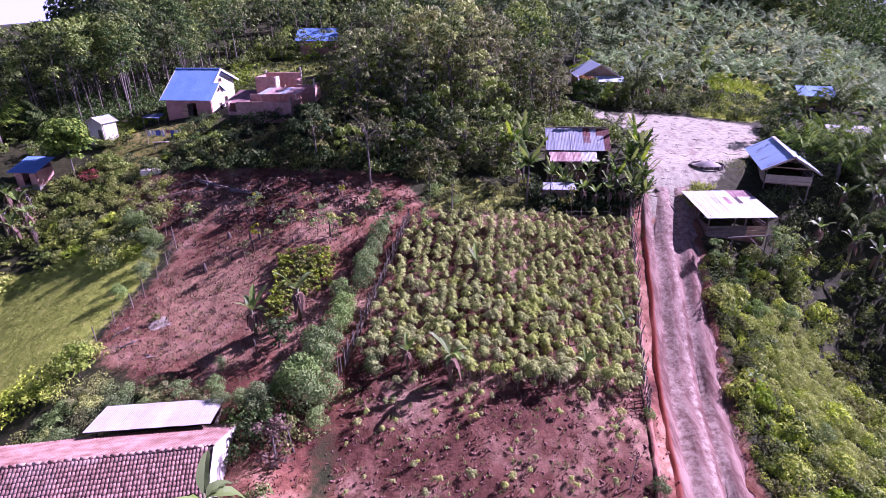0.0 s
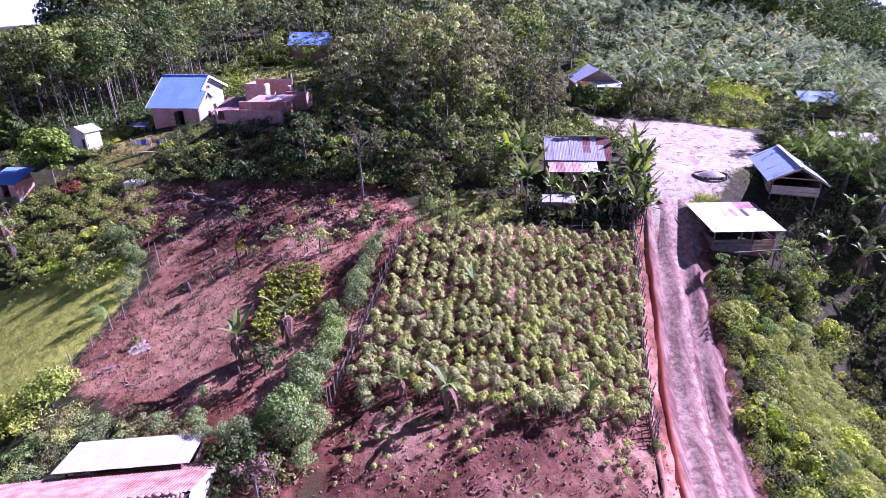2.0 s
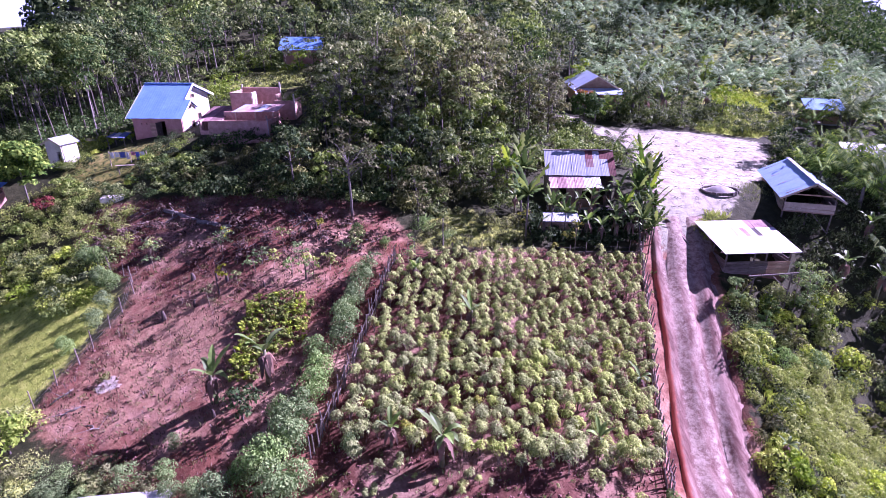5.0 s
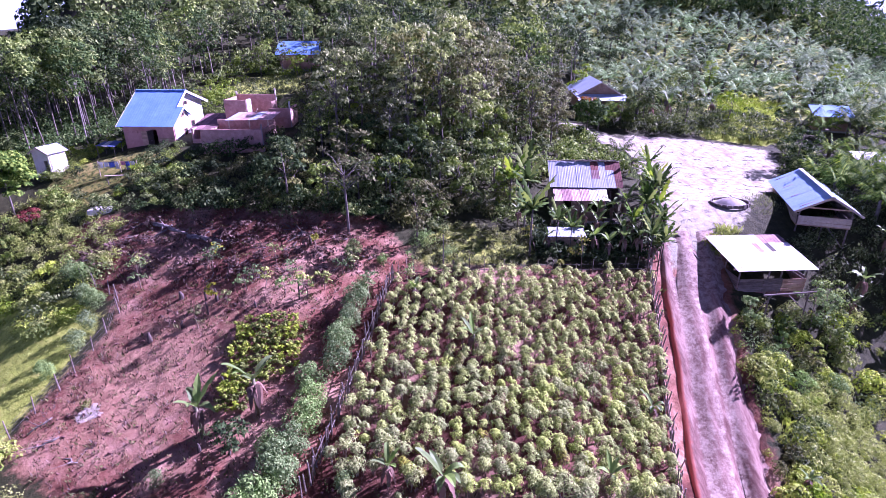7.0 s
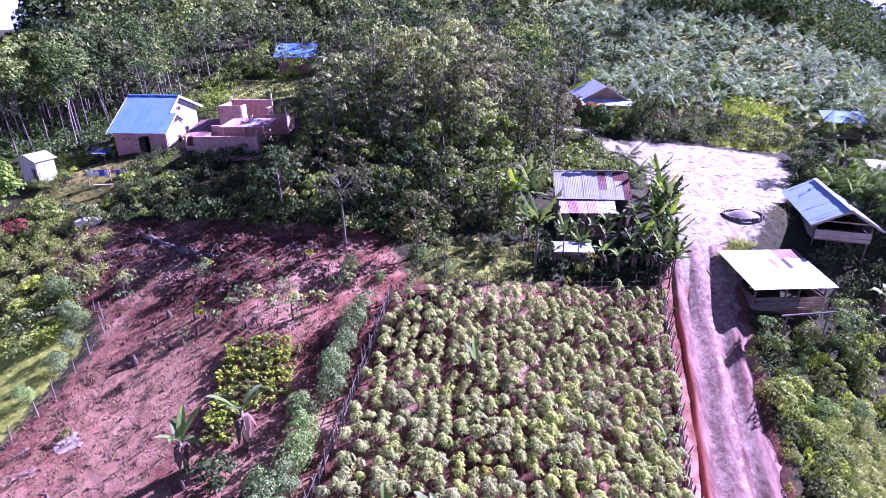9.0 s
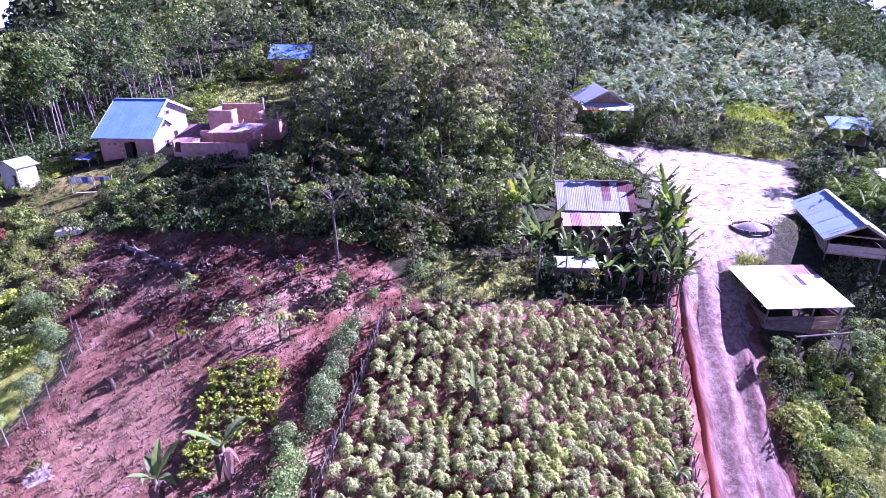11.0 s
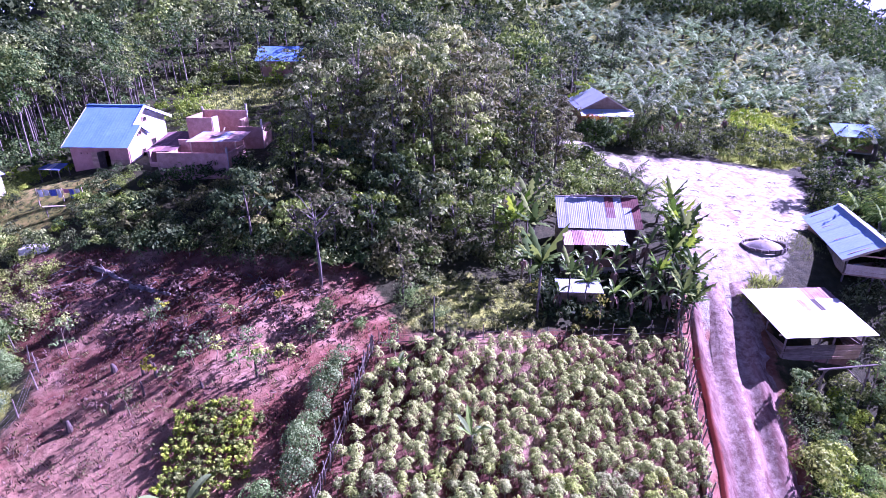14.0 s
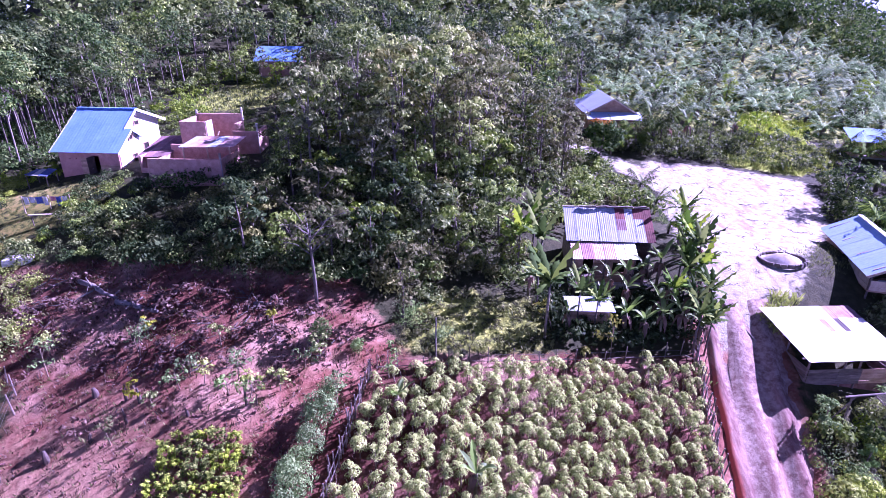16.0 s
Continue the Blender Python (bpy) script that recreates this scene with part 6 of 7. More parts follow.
undergrowth([(-19, 31), (-17.5, 37), (-12, 36.5), (-10, 30), (-13, 27.5), (-17, 28)], 1.5, LEAF_FEATHER, 0.12, 0.4, 330, "low grey-green weeds on the bare field", 0.8, 1.0, 4, 14, 0.13)
undergrowth(RED_FIELD, 1.25, LEAF_OLIVE, 0.12, 0.5, 331, "withered weeds on the cleared field", 0.9, 0.9, 4, 12, 0.14)


# litter on the cleared field
def twig_base(seed, count, length):
    q = np.random.default_rng(seed)
    mb = MB()
    for i in range(count):
        a, l = q.uniform(0, 6.28), length * q.uniform(0.4, 1.2)
        p = Vector((q.normal(0, 0.3), q.normal(0, 0.3), 0.04))
        d = Vector((math.cos(a) * l, math.sin(a) * l, q.uniform(-0.02, 0.18)))
        mb.beam(p, p + d, 0.022, 0.022)
    return np.array(mb.v, float), np.array(mb.f)


def clod_base(seed):
    q = np.random.default_rng(seed)
    mb = MB()
    for i in range(4):
        mb.box(pose(q.normal(0, 0.22), q.normal(0, 0.22), 0.03, q.uniform(0, 90), q.uniform(0, 90), q.uniform(0, 90)), 0.12 * q.uniform(0.5, 1.3), 0.10, 0.08, 0.6)
    return np.array(mb.v, float), np.array(mb.f)


SLASH = [(-26, 47), (-26, 51.3), (-18, 48.6), (-8, 44.6), (-2, 42), (-0.5, 38.8), (-6, 38), (-14, 40), (-20, 43.5)]
v, f = twig_base(501, 6, 0.5)
xs, ys = grown(SLASH, 1.25, g, 0.5)
strewn("brushwood", v, f, on_ground(xs, ys, 0.0), g.uniform(0.6, 1.7, len(xs)), BARK, g, "dry cut branches lying on cleared red earth", "branches")
xs, ys = grown(RED_FIELD, 2.0, g, 0.5)
strewn("brushwood", v, f, on_ground(xs, ys, -0.03), g.uniform(0.3, 0.8, len(xs)), STEM, g, "small dry sticks on bare red earth", "branches")
xs, ys = grown(CLEARING, 1.7, g, 0.5)
strewn("brushwood", v, f, on_ground(xs, ys, 0.0), g.uniform(0.3, 0.9, len(xs)), BARK, g, "scattered sticks on the pale clearing", "branches")
v, f = clod_base(502)
xs, ys = grown(RED_FIELD, 1.1, g, 0.5)
strewn("clods", v, f, on_ground(xs, ys, 0.0), g.uniform(0.4, 1.0, len(xs)), SOIL_CLOD, g, "clods of dug red soil", "soil")
xs, ys = grown([(-5.2, 12), (-3.6, 25), (14.4, 25), (11.6, 12)], 0.55, g, 0.5)
strewn("clods", v, f, on_ground(xs, ys, 0.0), g.uniform(0.4, 1.0, len(xs)), SOIL_CLOD, g, "clods of dug red garden soil", "soil")
me = shrub_mesh(np.random.default_rng(503), 0.5, 0.6, LEAF_DRY, 5, 12, 0.2)
v, f = np.array([q.co for q in me.vertices]), np.array([q.vertices[:] for q in me.polygons])
xs, ys = grown(SLASH, 1.15, g, 0.5)
strewn("dead_brush", v, f, on_ground(xs, ys, 0.02), g.uniform(0.5, 1.5, len(xs)), LEAF_DRY, g, "heaps of withered brush on the cleared slope", "brush")

# far woods
RIGHT_HILL = [(40, 161), (47, 155), (62, 145), (76, 134), (86, 121), (100, 112), (103, 86), (118, 84), (165, 120), (140, 170), (60, 205), (38, 190)]
def far_woods():
    for ring, gap, mat, seed, leaf, per in (((116, 168), 5.6, LEAF_FOREST, 600, 0.85, 16), ((168, 260), 8.0, LEAF_DARK, 601, 0.85, 15)):
        me = shrub_mesh(np.random.default_rng(seed), 9.0, 3.4, mat, 15, per, leaf, 0.6)
        v, f = np.array([q.co for q in me.vertices]), np.array([q.vertices[:] for q in me.polygons])
        xs, ys = grown([(-270, 40), (270, 40), (270, 270), (-270, 270)], gap, g, 0.5)
        d, az = np.hypot(xs, ys), np.abs(np.arctan2(xs, ys))
        k = (d > ring[0] - 28 * (np.arctan2(xs, ys) < -0.4) * (ring[0] < 150)) & (d < ring[1]) & (az < 0.78) & ~inside(PLANTATION, xs, ys) & ~inside(TALL_WOOD, xs, ys) & ~inside(MEADOW, xs, ys)
        k &= ~((np.abs(xs + 16) < 6) & (np.abs(ys - 112) < 7)) & ~inside(RIGHT_HILL, xs, ys) & ((d < 168) | (np.arctan2(xs, ys) < -0.25) | (np.arctan2(xs, ys) > 0.2))
        xs, ys = xs[k], ys[k]
        low = 0.65 + 0.35 * smooth(-0.56, -0.4, np.arctan2(xs, ys)) + (0.0 if ring[0] < 150 else 0.4) * smooth(-0.4, -0.5, np.arctan2(xs, ys))
        strewn("far_woods", v, f, on_ground(xs, ys, 0.3), g.uniform(0.75, 1.35, len(xs)) * (1 if ring[0] < 150 else 1.25) * low, mat, g, "wooded hills closing the valley", "woods", 0.05)


far_woods()
me = shrub_mesh(np.random.default_rng(602), 8.0, 3.3, LEAF_DARK, 16, 17, 0.62, 0.55)
v, f = np.array([q.co for q in me.vertices]), np.array([q.vertices[:] for q in me.polygons])
xs, ys = grown(RIGHT_HILL, 5.2, g, 0.48)
strewn("far_woods", v, f, on_ground(xs, ys, 0.3), g.uniform(0.6, 1.4, len(xs)), LEAF_DARK, g, "dark woods beyond the oil palms", "woods", 0.05)

# single trees
def lone(x, y, height, spread, leaf, bark, seed, label, clumps=14, per=26, size=0.3, low=0.45, name="tree", r=None):
    t = make_tree(name, np.random.default_rng(seed), height, spread, leaf, bark, clumps, per, size, low, label, "tree", r)
    t.matrix_basis = at(x, y, 0, 1, 0.05)
    return t


def umbrella_tree(x, y):
    """A thin straight trunk that forks high into spreading limbs with sparse leaf sprays."""
    q = np.random.default_rng(701)
    t = thing("tree", at(x, y, 0, 1, 0.05), "thin pale-trunked tree with a sparse spreading crown", "tree")
    mb = MB().tube([(0, 0, -0.3), (0.02, 0, 1.5), (-0.05, 0.02, 3.3), (-0.1, 0, 4.6)], [0.11, 0.09, 0.07, 0.04], 8)
    cs = []
    for i in range(15):
        a = i * 2.4 + q.normal(0, 0.3)
        r, h = q.uniform(0.9, 2.3), q.uniform(3.9, 6.0)
        s = Vector((-0.05, 0, q.uniform(3.1, 4.5)))
        e2 = Vector((math.cos(a) * r, math.sin(a) * r, h))
        mb.tube([s, s.lerp(e2, 0.5) + Vector((0, 0, 0.25)), e2], [0.032, 0.02, 0.008], 5, False)
        cs.append(tuple(e2))
        cs.append(tuple(s.lerp(e2, 0.75) + Vector((0, 0, 0.2))))
    part("trunk", mb, BARK_PALE, t, smooth_faces=True)
    part("crown", crown_mesh("crown", LEAF_OLIVE, q, np.array(cs), 14, 0.24, 0.11, 2.0, 0.5), LEAF_OLIVE, t)


umbrella_tree(-3.25, 42.6)
for i, (x, y, h, m) in enumerate(((23.0, 35.3, 1.9, LEAF_FEATHER), (27.9, 35.6, 3.4, LEAF_FEATHER), (28.6, 34.6, 2.6, LEAF_FOREST), (25.6, 34.9, 1.4, LEAF_ARECA), (24.4, 33.8, 1.3, LEAF_FEATHER), (29.4, 36.4, 3.0, LEAF_FOREST), (26.6, 33.4, 1.6, LEAF_VERGE))):
    lone(x, y, h, h * 0.36, m, STEM, 680 + i, "leafy bush beside the pole rail", 14, 60, 0.16, 0.15, "shrub", 0.04)
lone(-31.6, 52.9, 1.5, 0.9, LEAF_RED, BARK, 709, "low bush with dark red leaves beside the small shed", 16, 30, 0.18, 0.1, "shrub")
lone(1.6, 41.3, 4.6, 1.25, LEAF_OLIVE, BARK, 702, "narrow grey-green tree at the forest edge", 20, 34, 0.24, 0.18)
for i, (x, y) in enumerate(((42, 88.5), (46, 92.5), (62.5, 82), (48, 92), (61, 86), (40.5, 92.5), (67, 80), (53, 96), (63, 100), (45, 101), (72, 92), (58, 108))):
    lone(x, y, 3.6 + 0.5 * (i % 4), 1.6, (LEAF_FOREST, LEAF_BRIGHT, LEAF_DARK)[i % 3], BARK, 900 + i, "broad-leaved tree standing among oil palms", 18, 34, 0.3, 0.15)
# trees out of view, added to shade the right side of the verge
for i, (x, y) in enumerate(((37.0, 23.5), (38.2, 27.5), (38.5, 31.5), (36.0, 19.5), (40.5, 25.0), (41.5, 29.5), (42.0, 21.0), (42.5, 34.0), (39.0, 16.5), (44.5, 26.0), (35.0, 15.5))):
    lone(x, y, 5.6 + 0.5 * (i % 3), 2.2, LEAF_DARK, BARK, 790 + i, "unseen dark tree added beyond the verge to shade its edge", 22, 34, 0.34, 0.15)
lone(-33.9, 54.6, 5.6, 2.1, LEAF_ARECA, BARK_PALE, 703, "round glossy tree beside the small sheds", 50, 110, 0.36, 0.42)
lone(41.8, 58.0, 4.2, 1.7, LEAF_DARK, BARK, 704, "dark bushy tree at the clearing", 24, 40, 0.3, 0.15)
lone(22.6, 68.4, 5.0, 1.7, LEAF_DARK, BARK, 705, "dark tree with orange blossom on top", 34, 70, 0.36, 0.2)
top = shrub_mesh(np.random.default_rng(706), 0.8, 1.3, LEAF_FLOWER, 10, 18, 0.26)
single("blossom", top, None, pose(22.6, 68.4, gz(22.6, 68.4) + 4.35), "spray of orange blossom on the dark tree", "blossom")
lone(19.2, 72.0, 3.4, 1.2, LEAF_BRIGHT, BARK, 707, "small yellow-green tree by the path", 16, 30, 0.26, 0.25)
lone(40.2, 108.5, 9.5, 3.2, LEAF_DARK, BARK, 708, "large dark tree above the oil palms", 44, 60, 0.36, 0.12)
for i, (x, y) in enumerate(((-21.8, 107.0), (-22.8, 105.0), (-18.9, 105.0), (-16.4, 104.2), (-14.2, 104.8), (-11.3, 106.0), (-11.0, 109), (-22.5, 109.5), (37.5, 73.5), (44.5, 75.5), (33.0, 76.0), (29.5, 92), (23.5, 86))):
    lone(x, y, (4.6 if y > 100 else 4.2) + 0.6 * (i % 3), 1.8, (LEAF_FOREST, LEAF_BRIGHT)[i % 2], BARK, 710 + i, "leafy tree at the edge of a clearing", 16, 34, 0.32, 0.2)
for i, (x, y, h, s, m) in enumerate(((-18.0, 42.3, 1.9, 0.7, LEAF_CASSAVA), (-12.7, 41.2, 1.6, 0.6, LEAF_FEATHER), (-12.1, 36.0, 1.9, 0.5, LEAF_OLIVE), (-2.6, 38.6, 1.5, 0.45, LEAF_CASSAVA), (-14.2, 36.9, 1.0, 0.5, LEAF_DRY),
                                    (-5.8, 36.9, 1.5, 0.6, LEAF_CASSAVA), (-8.3, 38.0, 1.4, 0.6, LEAF_CASSAVA), (-9.5, 38.1, 1.3, 0.6, LEAF_FEATHER), (-4.4, 37.0, 1.3, 0.55, LEAF_CASSAVA), (-8.0, 40.3, 1.5, 0.6, LEAF_CASSAVA), (-6.9, 37.2, 1.2, 0.5, LEAF_FEATHER), (-10.6, 37.4, 1.0, 0.4, LEAF_CASSAVA), (-12.5, 40.9, 2.1, 0.6, LEAF_FEATHER), (-17.5, 41.0, 2.2, 0.7, LEAF_FEATHER), (-6.6, 38.0, 1.6, 0.6, LEAF_FEATHER), (-5.4, 36.4, 1.5, 0.6, LEAF_FEATHER), (-1.6, 36.0, 1.7, 0.6, LEAF_FEATHER), (0.8, 37.3, 1.9, 0.6, LEAF_FEATHER), (-9.2, 38.8, 1.5, 0.6, LEAF_FEATHER), (-3.4, 38.2, 1.6, 0.6, LEAF_FEATHER))):
    lone(x, y, h, s, m, STEM, 730 + i, "slim sapling standing on the cleared field", 9, 14, 0.17, 0.4, "sapling", 0.03)
for i, (x, y, s) in enumerate(((-11.6, 38.1, 0.75), (-12.5, 42.3, 0.8), (-5.5, 41.2, 0.75), (12.65, 38.6, 1.5), (10.9, 37.7, 0.8), (9.9, 40.4, 1.3))):
    lone(x, y, 1.5 * s, 0.5 * s, LEAF_YELLOW, STEM, 750 + i, "small shrub with yellow leaves", 7, 14, 0.2, 0.5, "shrub", 0.03)
lone(-6.5, 19.0, 2.6, 1.1, LEAF_DRY, BARK, 760, "half-dead bush with brown leaves beside the house", 18, 26, 0.2, 0.2)
lone(-5.9, 19.9, 1.7, 0.8, LEAF_OLIVE, BARK, 761, "dull green bush at the garden corner", 14, 26, 0.18, 0.2)
lone(-20.6, 28.2, 2.4, 1.1, LEAF_BRIGHT, BARK, 762, "bright leafy bush at the pasture corner", 18, 36, 0.22, 0.15)
lone(-7.9, 26.9, 2.0, 1.0, LEAF_DARK, BARK, 763, "dark broad-leaved bush by the banana plants", 16, 30, 0.22, 0.15)
for i, (x, y) in enumerate(((-36, 50.5), (-35.2, 48.3), (-37.5, 48.6), (-34, 46.8))):
    lone(x, y, 2.9, 1.2, LEAF_DRY, BARK_PALE, 770 + i, "bare branching shrub with few dry leaves", 9, 7, 0.2, 0.5)

# hedge of soft feathery bushes along the dividing fence
HEDGE = [dome_mesh(np.random.default_rng(780 + i), 1.8, 0.85, LEAF_FEATHER, 8, 170, 0.115, 0.42) for i in range(4)]
FENCE_HEDGE = [(-1.9, 35.9, 0.8), (-2.3, 35.0, 0.9), (-2.7, 33.9, 1.0), (-2.9, 32.9, 0.95), (-3.2, 31.9, 1.05), (-3.6, 30.9, 1.0), (-4.2, 29.8, 1.0), (-4.0, 28.6, 1.1), (-4.7, 27.6, 1.1), (-6.0, 26.6, 1.0), (-5.4, 25.4, 1.2), (-5.8, 23.6, 1.25), (-6.9, 23.2, 1.0), (-8.0, 22.6, 0.9), (-10.2, 23.6, 0.75), (-9.2, 23.3, 0.8), (-5.2, 24.6, 1.1), (-5.6, 22.5, 1.3), (-4.9, 22.9, 1.15), (-4.6, 26.6, 1.0), (-11.0, 24.2, 0.7), (-11.2, 26.2, 0.6), (-5.0, 21.4, 0.7)]
PLOT_HEDGE = [(-2.4, 24.4, 0.7), (-6.4, 24.6, 1.0), (12.9, 22.6, 0.5), (11.6, 18.2, 0.6), (-3.0, 40.0, 0.7), (-1.0, 39.0, 0.6), (-20.7, 34.5, 0.7), (-19.9, 36.6, 0.8), (-19.6, 38.2, 0.8), (-20.2, 40.0, 0.9), (-21.5, 41.4, 0.9), (-22.6, 43.4, 0.9), (-24.0, 44.4, 0.9)]
for x, y, s in ((-7.2, 21.6, 1.0), (-8.2, 21.2, 1.0), (-9.0, 21.8, 0.9), (-6.4, 21.0, 0.9), (-7.6, 20.4, 0.8), (-8.6, 19.8, 0.7), (-8.8, 17.4, 0.8), (-7.8, 16.6, 0.8), (-6.9, 17.2, 0.7), (-6.0, 24.2, 1.0)):
    shrub("dark" if y > 18 else "green", x, y, s)
for x, y, s in FENCE_HEDGE + PLOT_HEDGE:
    single("bush", HEDGE[int(g.integers(4))], None, at(x + g.normal(0, 0.18), y + g.normal(0, 0.12), g.uniform(0, 360), s * g.uniform(0.85, 1.2), 0.1), "tall soft feathery bush along the garden plots", "bush")

# banana plants and garden palms
ban = [make_banana(np.random.default_rng(800 + i), 2.9, 6, "banana plant with broad torn leaves", 5, None, 0.84, (0.8, 1.9)) for i in range(4)]
GARDEN_BANANAS = [(-9.6, 28.3, 1.1), (-6.95, 28.9, 1.3), (13.5, 28.4, 0.75), (4.3, 31.5, 0.8), (1.2, 35.2, 0.75), (1.95, 23.6, 1.15), (-0.4, 24.6, 0.75), (9.75, 24.4, 0.7), (20.2, 22.6, 0.4), (13.9, 40.0, 0.8), (14.8, 39.6, 0.75), (17.1, 40.0, 0.85), (19.0, 42.4, 0.85), (13.4, 42.2, 0.6), (16.4, 41.2, 0.8), (18.2, 41.2, 0.9)]
HOUSE_BANANAS = [(17.4, 42.2, 0.8), (35.5, 37.0, 1.0), (33.0, 37.8, 1.0), (37.1, 36.0, 1.1), (39.5, 40.2, 1.0), (31.5, 36.6, 0.8), (36.8, 40.6, 0.9), (41.5, 42.5, 1.1), (-36.5, 49.6, 1.1), (-38.2, 50.6, 1.0), (-40.0, 49.0, 1.1), (-35.2, 48.3, 1.1), (-36.0, 47.2, 1.0), (-34.2, 47.0, 0.9), (-37.4, 48.2, 1.1), (34.0, 83.0, 1.1)]
FAR_BANANAS = [(36.2, 80.4, 1.2), (38.0, 79.2, 1.1), (41.5, 96.0, 1.4), (35.0, 78.0, 1.0), (45.0, 80.5, 1.0), (47.5, 50.5, 1.1), (50.5, 47.5, 1.1), (20.8, 25.4, 0.55), (18.9, 40.6, 0.9), (19.6, 41.9, 0.95), (20.2, 43.6, 0.9), (20.8, 45.3, 0.95), (18.0, 39.4, 0.8), (21.3, 47.2, 0.9), (21.9, 49.6, 0.9), (16.0, 40.0, 0.8), (10.6, 40.2, 0.7), (9.2, 43.4, 0.8), (-42.5, 52.5, 1.1), (13.3, 44.5, 0.75), (14.5, 44.0, 0.8), (15.7, 44.2, 0.85), (16.8, 44.4, 0.9), (17.9, 44.6, 0.95), (12.2, 43.8, 0.7), (15.0, 42.6, 0.8)]
short_ban = [make_banana(np.random.default_rng(812 + i), 2.3, 6, "short banana plant with torn leaves and a dry skirt", 6, None, 1.02, (0.7, 1.9)) for i in range(3)]
for i, (x, y, s) in enumerate(GARDEN_BANANAS + HOUSE_BANANAS + FAR_BANANAS):
    scaled_copy(short_ban[i % 3] if i < 9 else ban[int(g.integers(4))], at(x, y, g.uniform(0, 360), s))
clear(ban + short_ban)
tall_banana = make_banana(np.random.default_rng(809), 5.2, 9, "tall banana plant with dark torn leaves beside the tiled house", 4, None, 0.72, (0.15, 0.85))
tall_banana.matrix_basis = at(-8.0, 15.0, 40)
areca = [make_palm("areca_palm", np.random.default_rng(820 + i), 2.3 + i * 0.5, 11, 1.3, 9, 0.24, "slender areca palm beside the patched house", LEAF_ARECA, 0.055, 0.8) for i in range(3)]
for x, y, s in ((9.3, 39.8, 1.25), (9.9, 44.2, 1.1), (10.4, 47.5, 1.2), (18.4, 39.2, 0.8), (17.5, 39.0, 0.75), (19.4, 41.2, 0.9), (19.8, 43.2, 0.95), (20.4, 45.2, 1.0), (20.9, 47.4, 1.0), (19.3, 44.6, 0.9), (18.6, 42.6, 0.9), (11.5, 41.0, 0.8), (18.0, 40.3, 0.8), (19.0, 40.0, 0.75), (20.1, 44.2, 1.0), (20.6, 46.3, 0.95), (18.9, 43.6, 0.8), (21.2, 48.6, 0.95), (9.4, 42.2, 1.0), (9.0, 45.6, 1.1), (12.4, 40.6, 0.7), (17.0, 41.0, 0.75)):
    scaled_copy(areca[int(g.integers(3))], at(x, y, g.uniform(0, 360), s))
clear(areca)
coco = [make_palm("coconut_palm", np.random.default_rng(840 + i), 1.2 + i * 0.5, 14, 2.0, 20, 0.45, "young coconut palm with long drooping fronds", LEAF_ARECA, 0.13, 0.5, frond) for i in range(2)]
for x, y, s in ((22.6, 52.5, 0.75), (23.6, 57.0, 0.8), (24.3, 61.8, 0.8), (22.4, 49.2, 0.7), (32.2, 76.4, 1.6), (28.2, 78.0, 0.9), (39.0, 45.5, 1.0), (37.2, 39.0, 1.0), (40.5, 38.0, 1.0), (38.2, 43.6, 1.0), (37.6, 47.6, 1.0), (39.8, 48.2, 1.1), (40.6, 44.6, 1.1), (41.6, 50.2, 1.1), (42.6, 46.6, 1.0), (43.8, 52.8, 1.1), (38.4, 50.6, 0.9), (40.0, 41.4, 1.0), (44.6, 49.4, 1.1), (26.0, 73.4, 1.0), (29.6, 75.2, 1.1), (53.2, 69.4, 1.2), (55.8, 68.2, 1.3), (58.4, 69.6, 1.3), (51.4, 70.8, 1.1), (60.2, 71.0, 1.3), (-44, 60, 1.5), (-47.5, 66, 1.6), (-40, 63.5, 1.3), (-52, 64, 1.5)):
    scaled_copy(coco[int(g.integers(2))], at(x, y, g.uniform(0, 360), s))
clear(coco + palms)

# low crop plot
CROP = [(-9.6, 35.6), (-5.2, 34.6), (-5.2, 31.3), (-7.2, 30.6), (-7.6, 28.9), (-9.4, 29.4), (-9.3, 32.2)]
crop = [shrub_mesh(np.random.default_rng(860 + i), 0.8, 0.27, LEAF_CROP, 8, 14, 0.15, 0.36) for i in range(3)]
for row in range(17):
    for col in range(13):
        x, y = -10.4 + 0.42 * col + 0.1 * math.sin(row) + g.normal(0, 0.05), 28.4 + 0.46 * row - 0.1 * col + g.normal(0, 0.06)
        if inside(CROP, np.array([x]), np.array([y]))[0] and g.uniform() > 0.05:
            single("crop_plant", crop[int(g.integers(3))], None, at(x, y, g.uniform(0, 360), g.uniform(0.8, 1.25)), "yellow-green crop plant in a dense plot", "plant", "crop plot")



